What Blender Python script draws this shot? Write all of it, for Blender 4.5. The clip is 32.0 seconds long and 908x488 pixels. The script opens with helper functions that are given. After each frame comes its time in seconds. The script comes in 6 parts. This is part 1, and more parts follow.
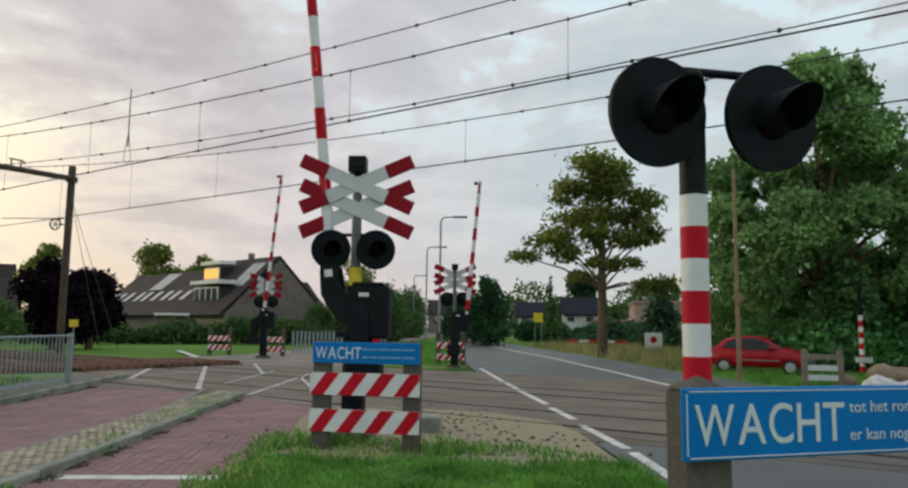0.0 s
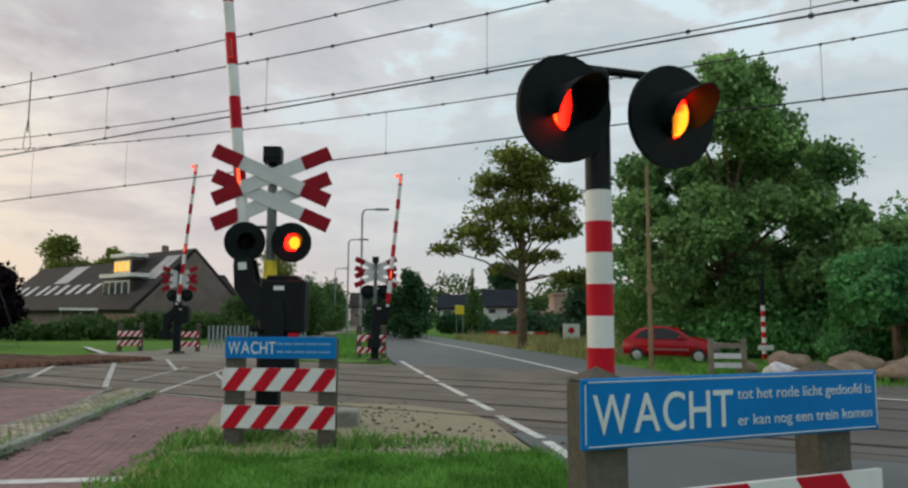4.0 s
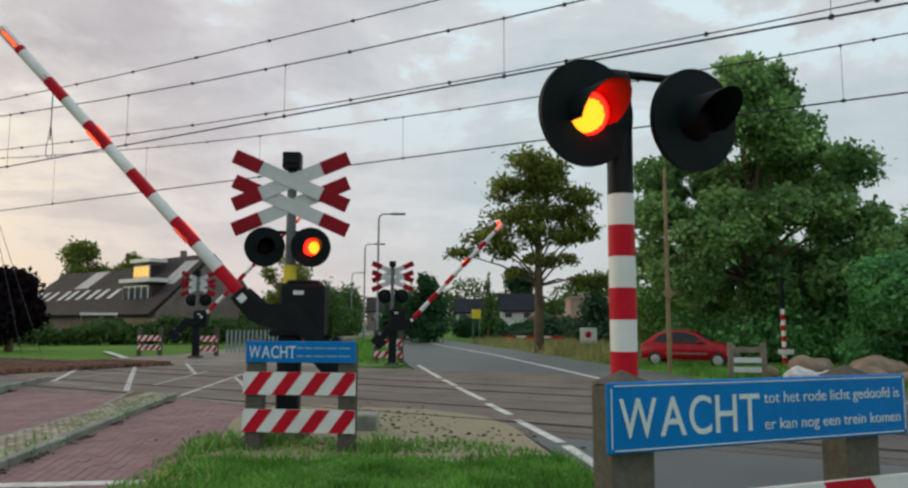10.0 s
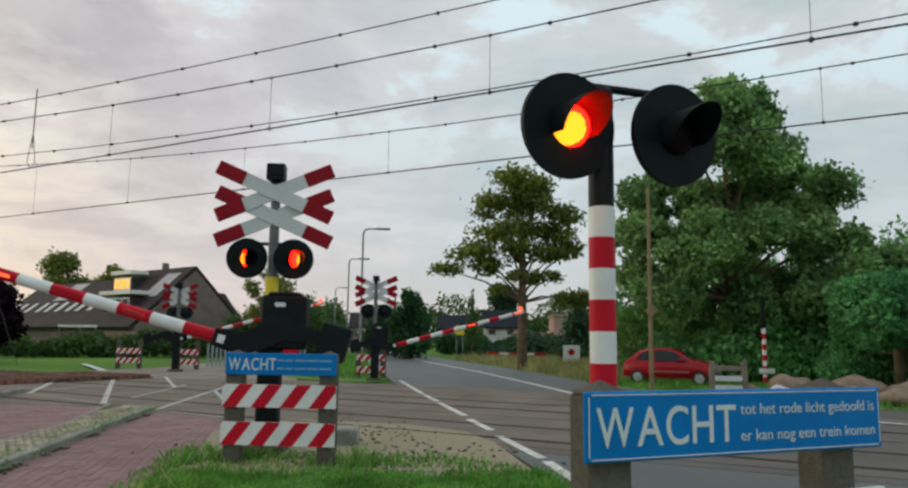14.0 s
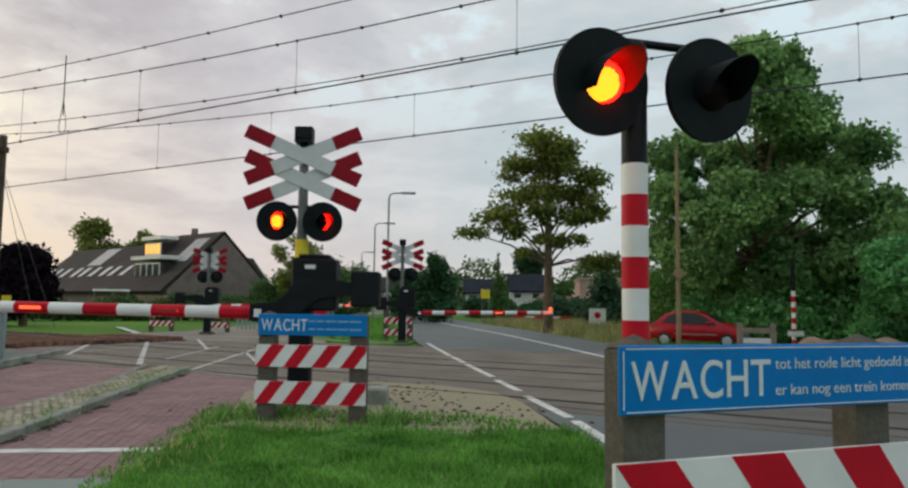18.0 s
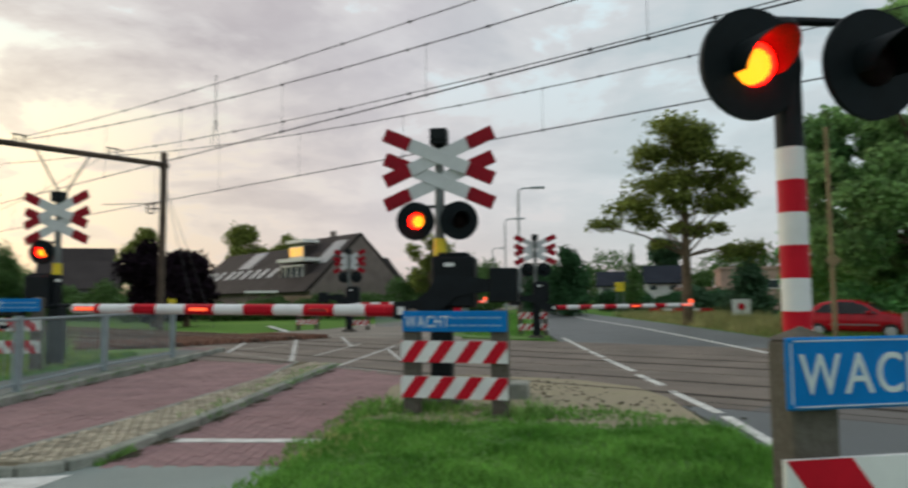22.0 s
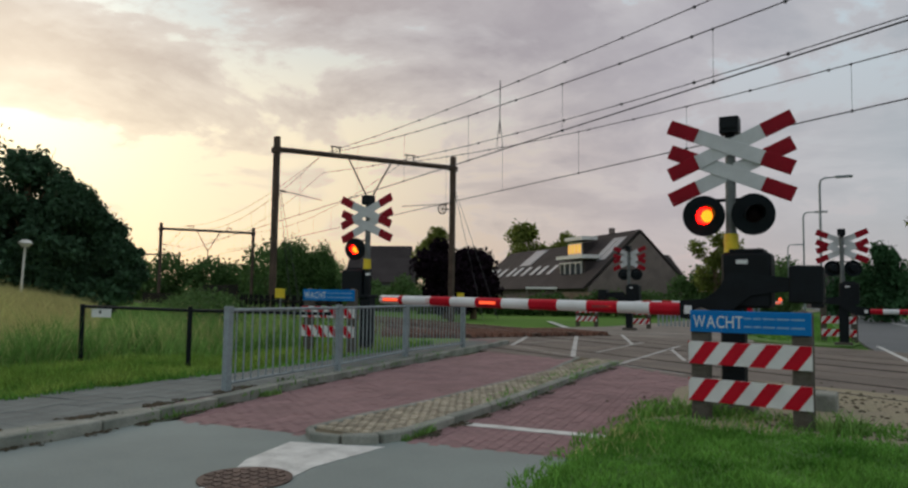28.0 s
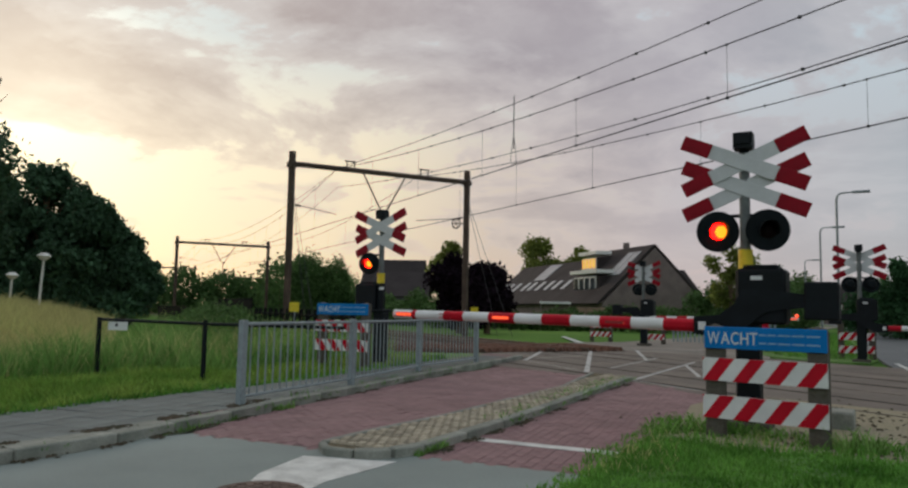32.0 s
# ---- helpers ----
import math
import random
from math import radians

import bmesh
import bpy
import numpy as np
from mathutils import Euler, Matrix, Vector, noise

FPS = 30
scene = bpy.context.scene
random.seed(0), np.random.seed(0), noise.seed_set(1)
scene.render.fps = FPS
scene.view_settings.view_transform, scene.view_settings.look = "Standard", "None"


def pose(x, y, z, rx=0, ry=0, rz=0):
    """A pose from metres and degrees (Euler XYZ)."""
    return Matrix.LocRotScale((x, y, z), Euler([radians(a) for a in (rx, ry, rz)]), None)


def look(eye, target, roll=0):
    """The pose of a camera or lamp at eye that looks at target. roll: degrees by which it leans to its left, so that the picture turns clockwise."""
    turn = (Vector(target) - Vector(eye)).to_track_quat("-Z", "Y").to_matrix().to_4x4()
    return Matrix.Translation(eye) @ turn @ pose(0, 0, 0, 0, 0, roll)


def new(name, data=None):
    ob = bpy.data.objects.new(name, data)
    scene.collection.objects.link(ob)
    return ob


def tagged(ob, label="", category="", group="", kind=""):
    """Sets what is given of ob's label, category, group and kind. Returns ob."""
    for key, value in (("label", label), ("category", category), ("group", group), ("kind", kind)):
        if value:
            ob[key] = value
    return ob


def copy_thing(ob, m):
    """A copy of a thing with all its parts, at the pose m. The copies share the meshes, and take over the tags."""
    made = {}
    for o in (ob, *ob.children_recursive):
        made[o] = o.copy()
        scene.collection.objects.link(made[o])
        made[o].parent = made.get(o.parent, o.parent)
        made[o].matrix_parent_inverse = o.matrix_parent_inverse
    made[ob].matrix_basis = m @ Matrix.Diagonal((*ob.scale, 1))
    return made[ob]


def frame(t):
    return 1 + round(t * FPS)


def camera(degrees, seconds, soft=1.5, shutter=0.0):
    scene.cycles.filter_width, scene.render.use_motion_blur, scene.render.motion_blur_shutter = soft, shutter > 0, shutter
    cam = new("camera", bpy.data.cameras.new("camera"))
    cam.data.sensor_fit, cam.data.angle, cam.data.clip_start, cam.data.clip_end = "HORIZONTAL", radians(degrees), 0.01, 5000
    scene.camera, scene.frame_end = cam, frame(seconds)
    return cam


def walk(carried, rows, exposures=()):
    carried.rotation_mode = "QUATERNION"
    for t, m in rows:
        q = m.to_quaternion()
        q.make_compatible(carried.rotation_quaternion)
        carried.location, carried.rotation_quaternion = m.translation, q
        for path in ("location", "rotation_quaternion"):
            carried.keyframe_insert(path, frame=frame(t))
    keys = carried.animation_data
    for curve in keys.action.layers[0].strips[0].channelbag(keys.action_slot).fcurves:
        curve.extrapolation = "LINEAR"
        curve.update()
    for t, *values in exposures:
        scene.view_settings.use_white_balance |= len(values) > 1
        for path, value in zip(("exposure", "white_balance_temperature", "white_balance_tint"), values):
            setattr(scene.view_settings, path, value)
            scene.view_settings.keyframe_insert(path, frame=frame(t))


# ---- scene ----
cam = camera(63.43, 32.0, soft=2.4, shutter=0.4)
PATH = [
    (0, (0.123, -0.006, 1.410), (-0.260, 9.924, 2.531), 0.75),
    (0.5, (0.126, 0.003, 1.408), (-0.262, 9.940, 2.456), 0.22),
    (1, (0.140, 0.016, 1.400), (-0.057, 9.962, 2.416), 0.24),
    (1.5, (0.143, -0.001, 1.404), (0.080, 9.938, 2.500), 0.28),
    (2, (0.147, -0.025, 1.407), (0.094, 9.912, 2.522), 0.05),
    (2.5, (0.188, -0.041, 1.407), (0.809, 9.882, 2.482), 0.56),
    (4.5, (0.187, 0.002, 1.418), (0.846, 9.928, 2.446), 0.20),
    (5, (0.179, -0.003, 1.415), (0.798, 9.923, 2.462), 0.21),
    (5.5, (0.167, -0.007, 1.418), (0.764, 9.922, 2.449), 0.41),
    (6, (0.158, -0.011, 1.415), (0.683, 9.921, 2.453), 0.16),
    (6.5, (0.160, -0.009, 1.414), (0.666, 9.920, 2.487), 0.17),
    (7, (0.153, -0.018, 1.418), (0.558, 9.917, 2.481), 0.22),
    (7.5, (0.150, -0.019, 1.417), (0.509, 9.916, 2.494), -0.46),
    (8, (0.153, -0.020, 1.414), (0.530, 9.916, 2.477), -0.53),
    (8.5, (0.147, -0.038, 1.418), (0.556, 9.902, 2.433), -0.31),
    (9, (0.152, -0.018, 1.415), (0.579, 9.923, 2.420), -0.46),
    (9.5, (0.152, -0.011, 1.413), (0.527, 9.924, 2.488), -0.18),
    (10, (0.153, -0.018, 1.415), (0.604, 9.912, 2.500), 0.17),
    (10.5, (0.148, -0.008, 1.414), (0.520, 9.924, 2.518), 0.56),
    (11, (0.141, -0.005, 1.413), (0.401, 9.931, 2.508), 0.28),
    (11.5, (0.138, -0.010, 1.409), (0.398, 9.934, 2.433), 0.33),
    (12, (0.134, -0.007, 1.409), (0.336, 9.932, 2.492), 0.63),
    (12.5, (0.135, -0.007, 1.411), (0.399, 9.930, 2.499), 0.98),
    (13, (0.138, -0.004, 1.404), (0.393, 9.945, 2.386), 0.68),
    (13.5, (0.155, -0.011, 1.391), (0.864, 9.853, 2.872), 1.65),
    (14, (0.170, -0.021, 1.384), (0.825, 9.871, 2.692), 0.79),
    (14.5, (0.166, -0.037, 1.370), (0.694, 9.887, 2.478), 1.42),
    (15, (0.165, -0.036, 1.360), (0.676, 9.917, 2.177), 1.46),
    (15.5, (0.154, -0.018, 1.359), (0.618, 9.936, 2.197), 0.84),
    (17.5, (0.143, -0.035, 1.353), (0.584, 9.909, 2.309), 0.74),
    (18, (0.134, -0.032, 1.351), (0.458, 9.929, 2.173), 0.73),
    (18.5, (0.136, -0.043, 1.355), (0.482, 9.911, 2.253), 0.51),
    (19, (0.143, -0.037, 1.359), (0.586, 9.912, 2.268), 0.08),
    (19.5, (0.148, -0.042, 1.354), (0.605, 9.908, 2.244), -0.26),
    (20, (0.148, -0.048, 1.352), (0.467, 9.916, 2.139), -0.12),
    (20.5, (0.151, -0.042, 1.353), (0.495, 9.920, 2.159), -0.06),
    (21, (0.148, -0.043, 1.353), (0.411, 9.920, 2.175), -0.31),
    (21.5, (0.123, -0.060, 1.354), (0.039, 9.911, 2.115), -0.27),
    (22, (0.053, -0.097, 1.354), (-1.376, 9.772, 2.107), -0.50),
    (22.5, (-0.006, -0.152, 1.362), (-3.725, 9.098, 2.146), 0.27),
    (23, (-0.016, -0.183, 1.352), (-5.335, 8.256, 2.052), 1.25),
    (23.5, (-0.005, -0.183, 1.349), (-5.348, 8.241, 2.053), 0.90),
    (24, (-0.013, -0.192, 1.341), (-5.487, 8.164, 1.818), 0.94),
    (24.5, (-0.010, -0.194, 1.340), (-5.545, 8.120, 1.845), 0.32),
    (26.5, (-0.004, -0.150, 1.335), (-5.282, 8.322, 1.945), 0.22),
    (27, (-0.008, -0.138, 1.341), (-5.169, 8.408, 1.920), 0.46),
    (27.5, (-0.000, -0.130, 1.339), (-4.978, 8.515, 2.035), 1.30),
    (28, (-0.004, -0.133, 1.342), (-4.946, 8.532, 2.047), 0.83),
    (28.5, (-0.012, -0.122, 1.343), (-4.965, 8.555, 2.086), 0.53),
    (29, (0.005, -0.139, 1.342), (-4.992, 8.485, 2.146), 0.65),
    (29.5, (0.015, -0.148, 1.347), (-5.068, 8.420, 2.214), 0.97),
    (30, (0.004, -0.136, 1.350), (-5.110, 8.430, 2.250), 0.63),
    (30.5, (0.013, -0.154, 1.355), (-5.076, 8.393, 2.382), 0.56),
    (31, (0.010, -0.167, 1.355), (-5.068, 8.379, 2.438), 0.96),
    (31.5, (0.012, -0.160, 1.353), (-5.044, 8.403, 2.400), 0.52),
    (32, (0.019, -0.157, 1.350), (-5.082, 8.398, 2.244), 1.10),
]
walk(cam, [(t, look(eye, target, roll)) for t, eye, target, roll in PATH], [(0.0, 0.0, 6300, 3), (22.1, 0.0, 6300, 3), (22.95, -0.44, 6250, 7), (32.0, -0.44, 6250, 7)])

# track frame: A runs along the railway away from the viewer, N across it
A = Vector((-0.845, 0.535, 0.0))
N = Vector((0.535, 0.845, 0.0))


def tr(a, n, z=0.0):
    return A * a + N * n + Vector((0, 0, z))


# ---------------------------------------------------------------- light
SUN_DIR = Vector((-0.86, 0.46, 0.26)).normalized()
CLOUD_X, CLOUD_Y = 3.1, 7.4
world = bpy.data.worlds.new("dusk_sky")
scene.world = world
world.use_nodes = True
wn, wl = world.node_tree.nodes, world.node_tree.links
wn.clear()


def wnode(kind, **sets):
    n = wn.new(kind)
    for k, v in sets.items():
        n.inputs[int(k[1:])].default_value = v
    return n


def wmath(op, a, b=None):
    n = wn.new("ShaderNodeMath")
    n.operation = op
    for i, v in enumerate((a, b)):
        if v is None:
            continue
        if isinstance(v, (int, float)):
            n.inputs[i].default_value = v
        else:
            wl.new(v, n.inputs[i])
    return n.outputs[0]


def wmix(fac, a, b):
    n = wn.new("ShaderNodeMix")
    n.data_type = "RGBA"
    for sock, v in ((n.inputs[0], fac), (n.inputs[6], a), (n.inputs[7], b)):
        if isinstance(v, (tuple, float)):
            sock.default_value = v
        else:
            wl.new(v, sock)
    return n.outputs[2]


def wramp(fac, stops):
    n = wn.new("ShaderNodeValToRGB")
    while len(n.color_ramp.elements) < len(stops):
        n.color_ramp.elements.new(0.5)
    for e, (p, c) in zip(n.color_ramp.elements, stops):
        e.position, e.color = p, (*c, 1)
    wl.new(fac, n.inputs[0])
    return n.outputs[0]


coord = wn.new("ShaderNodeTexCoord")
split = wn.new("ShaderNodeSeparateXYZ")
wl.new(coord.outputs["Generated"], split.inputs[0])
up = wmath("MAXIMUM", split.outputs[2], 0.0)
dot = wn.new("ShaderNodeVectorMath")
dot.operation = "DOT_PRODUCT"
wl.new(coord.outputs["Generated"], dot.inputs[0])
dot.inputs[1].default_value = SUN_DIR
toward = wmath("MULTIPLY", wmath("ADD", dot.outputs["Value"], 1.0), 0.5)
core = wmath("POWER", toward, 260.0)
# clear sky behind the clouds: cream round the sunset, pale blue away from it
clear = wramp(toward, [(0.0, (0.68, 0.77, 0.83)), (0.70, (0.68, 0.81, 0.85)), (0.84, (0.79, 0.79, 0.80)), (0.91, (0.96, 0.84, 0.74)), (0.96, (1.42, 1.22, 0.86)), (1.0, (1.6, 1.4, 1.0))])
low = wramp(toward, [(0.0, (0.58, 0.56, 0.58)), (0.70, (0.80, 0.645, 0.65)), (0.84, (0.86, 0.63, 0.61)), (0.92, (0.95, 0.68, 0.51)), (0.965, (1.30, 0.93, 0.58)), (1.0, (1.5, 1.1, 0.65))])
haze = wmath("POWER", wmath("SUBTRACT", 1.0, wmath("MINIMUM", up, 1.0)), 4.8)
# higher up the gaps are bluish white
pale = wramp(up, [(0.19, (0, 0, 0)), (0.34, (1, 1, 1))])
clear = wmix(wmath("MULTIPLY", pale, 0.85), clear, (0.80, 0.92, 0.98, 1))
clear = wmix(haze, clear, low)
# cloud deck on a flat layer overhead
flat = wn.new("ShaderNodeCombineXYZ")
deep = wmath("ADD", up, 0.24)
wl.new(wmath("DIVIDE", split.outputs[0], deep), flat.inputs[0])
wl.new(wmath("DIVIDE", split.outputs[1], deep), flat.inputs[1])
shift = wn.new("ShaderNodeVectorMath")
shift.operation = "ADD"
shift.inputs[1].default_value = (CLOUD_X, CLOUD_Y, 0.0)
wl.new(flat.outputs[0], shift.inputs[0])
n1 = wnode("ShaderNodeTexNoise")
n1.inputs["Scale"].default_value, n1.inputs["Detail"].default_value, n1.inputs["Roughness"].default_value = 1.75, 10.0, 0.60
n1.inputs["Distortion"].default_value = 0.3
wl.new(shift.outputs[0], n1.inputs["Vector"])
# towards the sunset the deck breaks up low down and closes overhead
sunward = wramp(toward, [(0.86, (0, 0, 0)), (0.955, (1, 1, 1))])
close = wmath("MAXIMUM", wmath("MINIMUM", wmath("MULTIPLY", wmath("SUBTRACT", up, 0.275), 1.0), 0.15), -0.12)
dense = wmath("ADD", n1.outputs[0], wmath("MULTIPLY", close, sunward))
cover = wramp(dense, [(0.415, (0, 0, 0)), (0.455, (1, 1, 1))])
rim = wramp(toward, [(0.0, (0.66, 0.68, 0.72)), (0.70, (0.66, 0.69, 0.72)), (0.84, (0.79, 0.67, 0.67)), (0.93, (0.95, 0.77, 0.69)), (1.0, (1.15, 0.92, 0.70))])
heart = wramp(toward, [(0.0, (0.52, 0.57, 0.62)), (0.70, (0.52, 0.57, 0.60)), (0.84, (0.58, 0.49, 0.52)), (0.93, (0.50, 0.385, 0.39)), (1.0, (0.60, 0.435, 0.37))])
rim = wmix(wmath("MULTIPLY", pale, 0.6), rim, (0.76, 0.69, 0.70, 1))
cloud = wmix(wramp(dense, [(0.44, (0, 0, 0)), (0.56, (1, 1, 1))]), rim, heart)
n2 = wnode("ShaderNodeTexNoise")
n2.inputs["Scale"].default_value, n2.inputs["Detail"].default_value, n2.inputs["Roughness"].default_value = 4.2, 9.0, 0.62
wl.new(shift.outputs[0], n2.inputs["Vector"])
lumps = wramp(n2.outputs[0], [(0.40, (0, 0, 0)), (0.66, (1, 1, 1))])
cloud = wmix(wmath("MULTIPLY", lumps, 0.5), cloud, rim)
cover = wmath("MULTIPLY", cover, wmath("SUBTRACT", 1.0, wmath("MULTIPLY", haze, 0.75)))
sky = wmix(wmath("MULTIPLY", cover, 0.92), clear, cloud)
hot = wn.new("ShaderNodeMix")
hot.data_type, hot.blend_type = "RGBA", "ADD"
wl.new(wmath("MULTIPLY", wmath("MULTIPLY", core, 0.8), wmath("SUBTRACT", 1.0, wmath("MULTIPLY", cover, 0.8))), hot.inputs[0])
wl.new(sky, hot.inputs[6])
hot.inputs[7].default_value = (0.9, 0.8, 0.55, 1)
# an overcast sky is brightest overhead
tall = wmath("ADD", 1.0, wmath("MULTIPLY", wmath("POWER", up, 2.0), 0.35))
nishita = wn.new("ShaderNodeTexSky")
nishita.sky_type, nishita.sun_disc = "NISHITA", False
nishita.sun_elevation, nishita.sun_rotation = math.asin(SUN_DIR.z), math.atan2(SUN_DIR.x, SUN_DIR.y)
air = wn.new("ShaderNodeBackground")
air.inputs[1].default_value = 0.012
wl.new(nishita.outputs[0], air.inputs[0])
deck = wn.new("ShaderNodeBackground")
wl.new(wmath("MULTIPLY", tall, 0.86), deck.inputs[1])
wl.new(hot.outputs[2], deck.inputs[0])
both = wn.new("ShaderNodeAddShader")
wl.new(air.outputs[0], both.inputs[0])
wl.new(deck.outputs[0], both.inputs[1])
wout = wn.new("ShaderNodeOutputWorld")
wl.new(both.outputs[0], wout.inputs[0])

sun = new("sun", bpy.data.lights.new("sun", "SUN"))
sun.data.energy, sun.data.angle, sun.data.color = 0.7, radians(14), (1.0, 0.82, 0.62)
sun.matrix_world = look(SUN_DIR * 50, (0, 0, 0))
scene.view_settings.exposure = 0.0


# ---------------------------------------------------------------- materials
def mat(name, color, rough=0.7, metal=0.0, vary=0.25, scale=3.0, fine=40.0, bump=0.15, second=None, spread=0.0, emit=0.0, spec=0.5, island=0.0, thin=0.0, grain=0.35):
    m = bpy.data.materials.new(name)
    m.use_nodes = True
    t = m.node_tree
    b = t.nodes["Principled BSDF"]
    b.inputs["Roughness"].default_value, b.inputs["Metallic"].default_value = rough, metal
    b.inputs["Specular IOR Level"].default_value = spec
    co = t.nodes.new("ShaderNodeTexCoord")

    def noise_at(s, detail=4.0):
        n = t.nodes.new("ShaderNodeTexNoise")
        n.inputs["Scale"].default_value, n.inputs["Detail"].default_value = s, detail
        t.links.new(co.outputs["Object"], n.inputs["Vector"])
        return n.outputs[0]

    def mix(kind, f, a, c):
        n = t.nodes.new("ShaderNodeMix")
        n.data_type, n.blend_type = "RGBA", kind
        for sock, v in ((n.inputs[0], f), (n.inputs[6], a), (n.inputs[7], c)):
            if isinstance(v, (tuple, float)):
                sock.default_value = v
            else:
                t.links.new(v, sock)
        return n.outputs[2]

    dark = tuple(c * (1 - vary) for c in color)
    light = tuple(min(1.0, c * (1 + vary)) for c in color)
    ramp = t.nodes.new("ShaderNodeValToRGB")
    ramp.color_ramp.elements[0].position, ramp.color_ramp.elements[1].position = 0.32, 0.68
    ramp.color_ramp.elements[0].color, ramp.color_ramp.elements[1].color = (*dark, 1), (*(second or light), 1)
    t.links.new(noise_at(scale, 6.0), ramp.inputs[0])
    col = mix("OVERLAY", grain if vary > 0 else 0.0, ramp.outputs[0], noise_at(fine, 3.0))
    if spread:
        info = t.nodes.new("ShaderNodeObjectInfo") if not island else t.nodes.new("ShaderNodeNewGeometry")
        hv = t.nodes.new("ShaderNodeHueSaturation")
        mr = t.nodes.new("ShaderNodeMapRange")
        mr.inputs[3].default_value, mr.inputs[4].default_value = 1 - spread, 1 + spread
        t.links.new(info.outputs["Random Per Island" if island else "Random"], mr.inputs[0])
        t.links.new(mr.outputs[0], hv.inputs["Value"])
        t.links.new(col, hv.inputs["Color"])
        col = hv.outputs[0]
    t.links.new(col, b.inputs["Base Color"])
    if bump:
        bp = t.nodes.new("ShaderNodeBump")
        bp.inputs["Strength"].default_value, bp.inputs["Distance"].default_value = bump, 0.02
        t.links.new(noise_at(fine, 5.0), bp.inputs["Height"])
        t.links.new(bp.outputs[0], b.inputs["Normal"])
    if thin:
        tl = t.nodes.new("ShaderNodeBsdfTranslucent")
        t.links.new(col, tl.inputs["Color"])
        mx = t.nodes.new("ShaderNodeMixShader")
        mx.inputs[0].default_value = thin
        t.links.new(b.outputs[0], mx.inputs[1])
        t.links.new(tl.outputs[0], mx.inputs[2])
        t.links.new(mx.outputs[0], t.nodes["Material Output"].inputs["Surface"])
    if emit:
        b.inputs["Emission Color"].default_value, b.inputs["Emission Strength"].default_value = (*color, 1), emit
    return m


ASPHALT = mat("asphalt", (0.088, 0.097, 0.098), 0.60, vary=0.18, scale=0.6, fine=60, bump=0.22, spec=0.6)
PALE_ASPHALT = mat("pale_asphalt", (0.232, 0.268, 0.248), 0.9, vary=0.12, scale=0.7, fine=70, bump=0.3)
DECK = mat("crossing_asphalt", (0.158, 0.130, 0.104), 0.85, vary=0.25, scale=0.8, fine=50, bump=0.3)
ROAD_DECK = mat("road_deck_asphalt", (0.105, 0.096, 0.086), 0.75, vary=0.25, scale=0.7, fine=50, bump=0.3)
TAN_PATH = mat("tan_path_asphalt", (0.235, 0.205, 0.17), 0.9, vary=0.25, scale=0.6, fine=50, bump=0.3)
BRICK = mat("red_paving", (0.262, 0.158, 0.157), 0.9, vary=0.15, scale=1.5, fine=60, bump=0.3, spread=0.08)
BRICKS = mat("red_paving_field", (0.262, 0.158, 0.157), 0.9, vary=0.15, scale=1.5, fine=60, bump=0.3, spread=0.08, island=1)
JOINT = mat("joint_sand", (0.20, 0.120, 0.115), 0.95, vary=0.3, scale=4, bump=0.3)
COBBLE = mat("grey_cobble", (0.37, 0.325, 0.24), 0.9, vary=0.25, scale=3, fine=40, bump=0.3, spread=0.2, island=1)
KERB = mat("kerb_concrete", (0.235, 0.26, 0.215), 0.9, vary=0.35, scale=2.2, fine=50, bump=0.4, second=(0.36, 0.36, 0.31), spread=0.15)
SLAB = mat("pavement_slab", (0.148, 0.168, 0.158), 0.9, vary=0.2, scale=1.2, fine=60, bump=0.3, spread=0.12)
WHITE_LINE = mat("road_paint", (0.62, 0.62, 0.58), 0.8, vary=0.2, scale=5, fine=50, bump=0.2)
WORN_LINE = mat("half_worn_road_paint", (0.48, 0.47, 0.44), 0.85, vary=0.3, scale=5, fine=40, bump=0.2)
FADED_LINE = mat("worn_road_paint", (0.38, 0.37, 0.34), 0.85, vary=0.3, scale=5, fine=40, bump=0.2)
ISLAND_BED = mat("island_joint_soil", (0.13, 0.115, 0.075), 0.95, vary=0.35, scale=4, fine=30, bump=0.5, second=(0.20, 0.17, 0.11), spec=0.1)
SAND = mat("sandy_soil", (0.46, 0.40, 0.29), 0.95, vary=0.3, scale=2.5, fine=30, bump=0.6, second=(0.32, 0.29, 0.19), spec=0.1)
LAWN = mat("lawn", (0.085, 0.215, 0.032), 0.95, vary=0.35, scale=0.8, fine=8, bump=0.5, second=(0.14, 0.27, 0.045))
FIELD = mat("meadow", (0.075, 0.19, 0.028), 0.95, vary=0.3, scale=0.08, fine=2, bump=0.3, second=(0.13, 0.24, 0.04), spec=0.1)
BLADE = mat("grass_blade", (0.12, 0.33, 0.045), 0.7, vary=0.35, scale=1.2, fine=6, bump=0.0, spread=0.4, island=1, second=(0.21, 0.44, 0.085), thin=0.4, spec=0.15)
DITCH = mat("ditch_blade", (0.15, 0.37, 0.075), 0.7, vary=0.4, scale=0.8, fine=6, bump=0.0, spread=0.4, island=1, second=(0.30, 0.48, 0.14), thin=0.45, spec=0.15)
MOWN = mat("mown_blade", (0.17, 0.38, 0.055), 0.7, vary=0.35, scale=1.0, fine=6, bump=0.0, spread=0.4, island=1, second=(0.34, 0.46, 0.10), thin=0.4, spec=0.15)
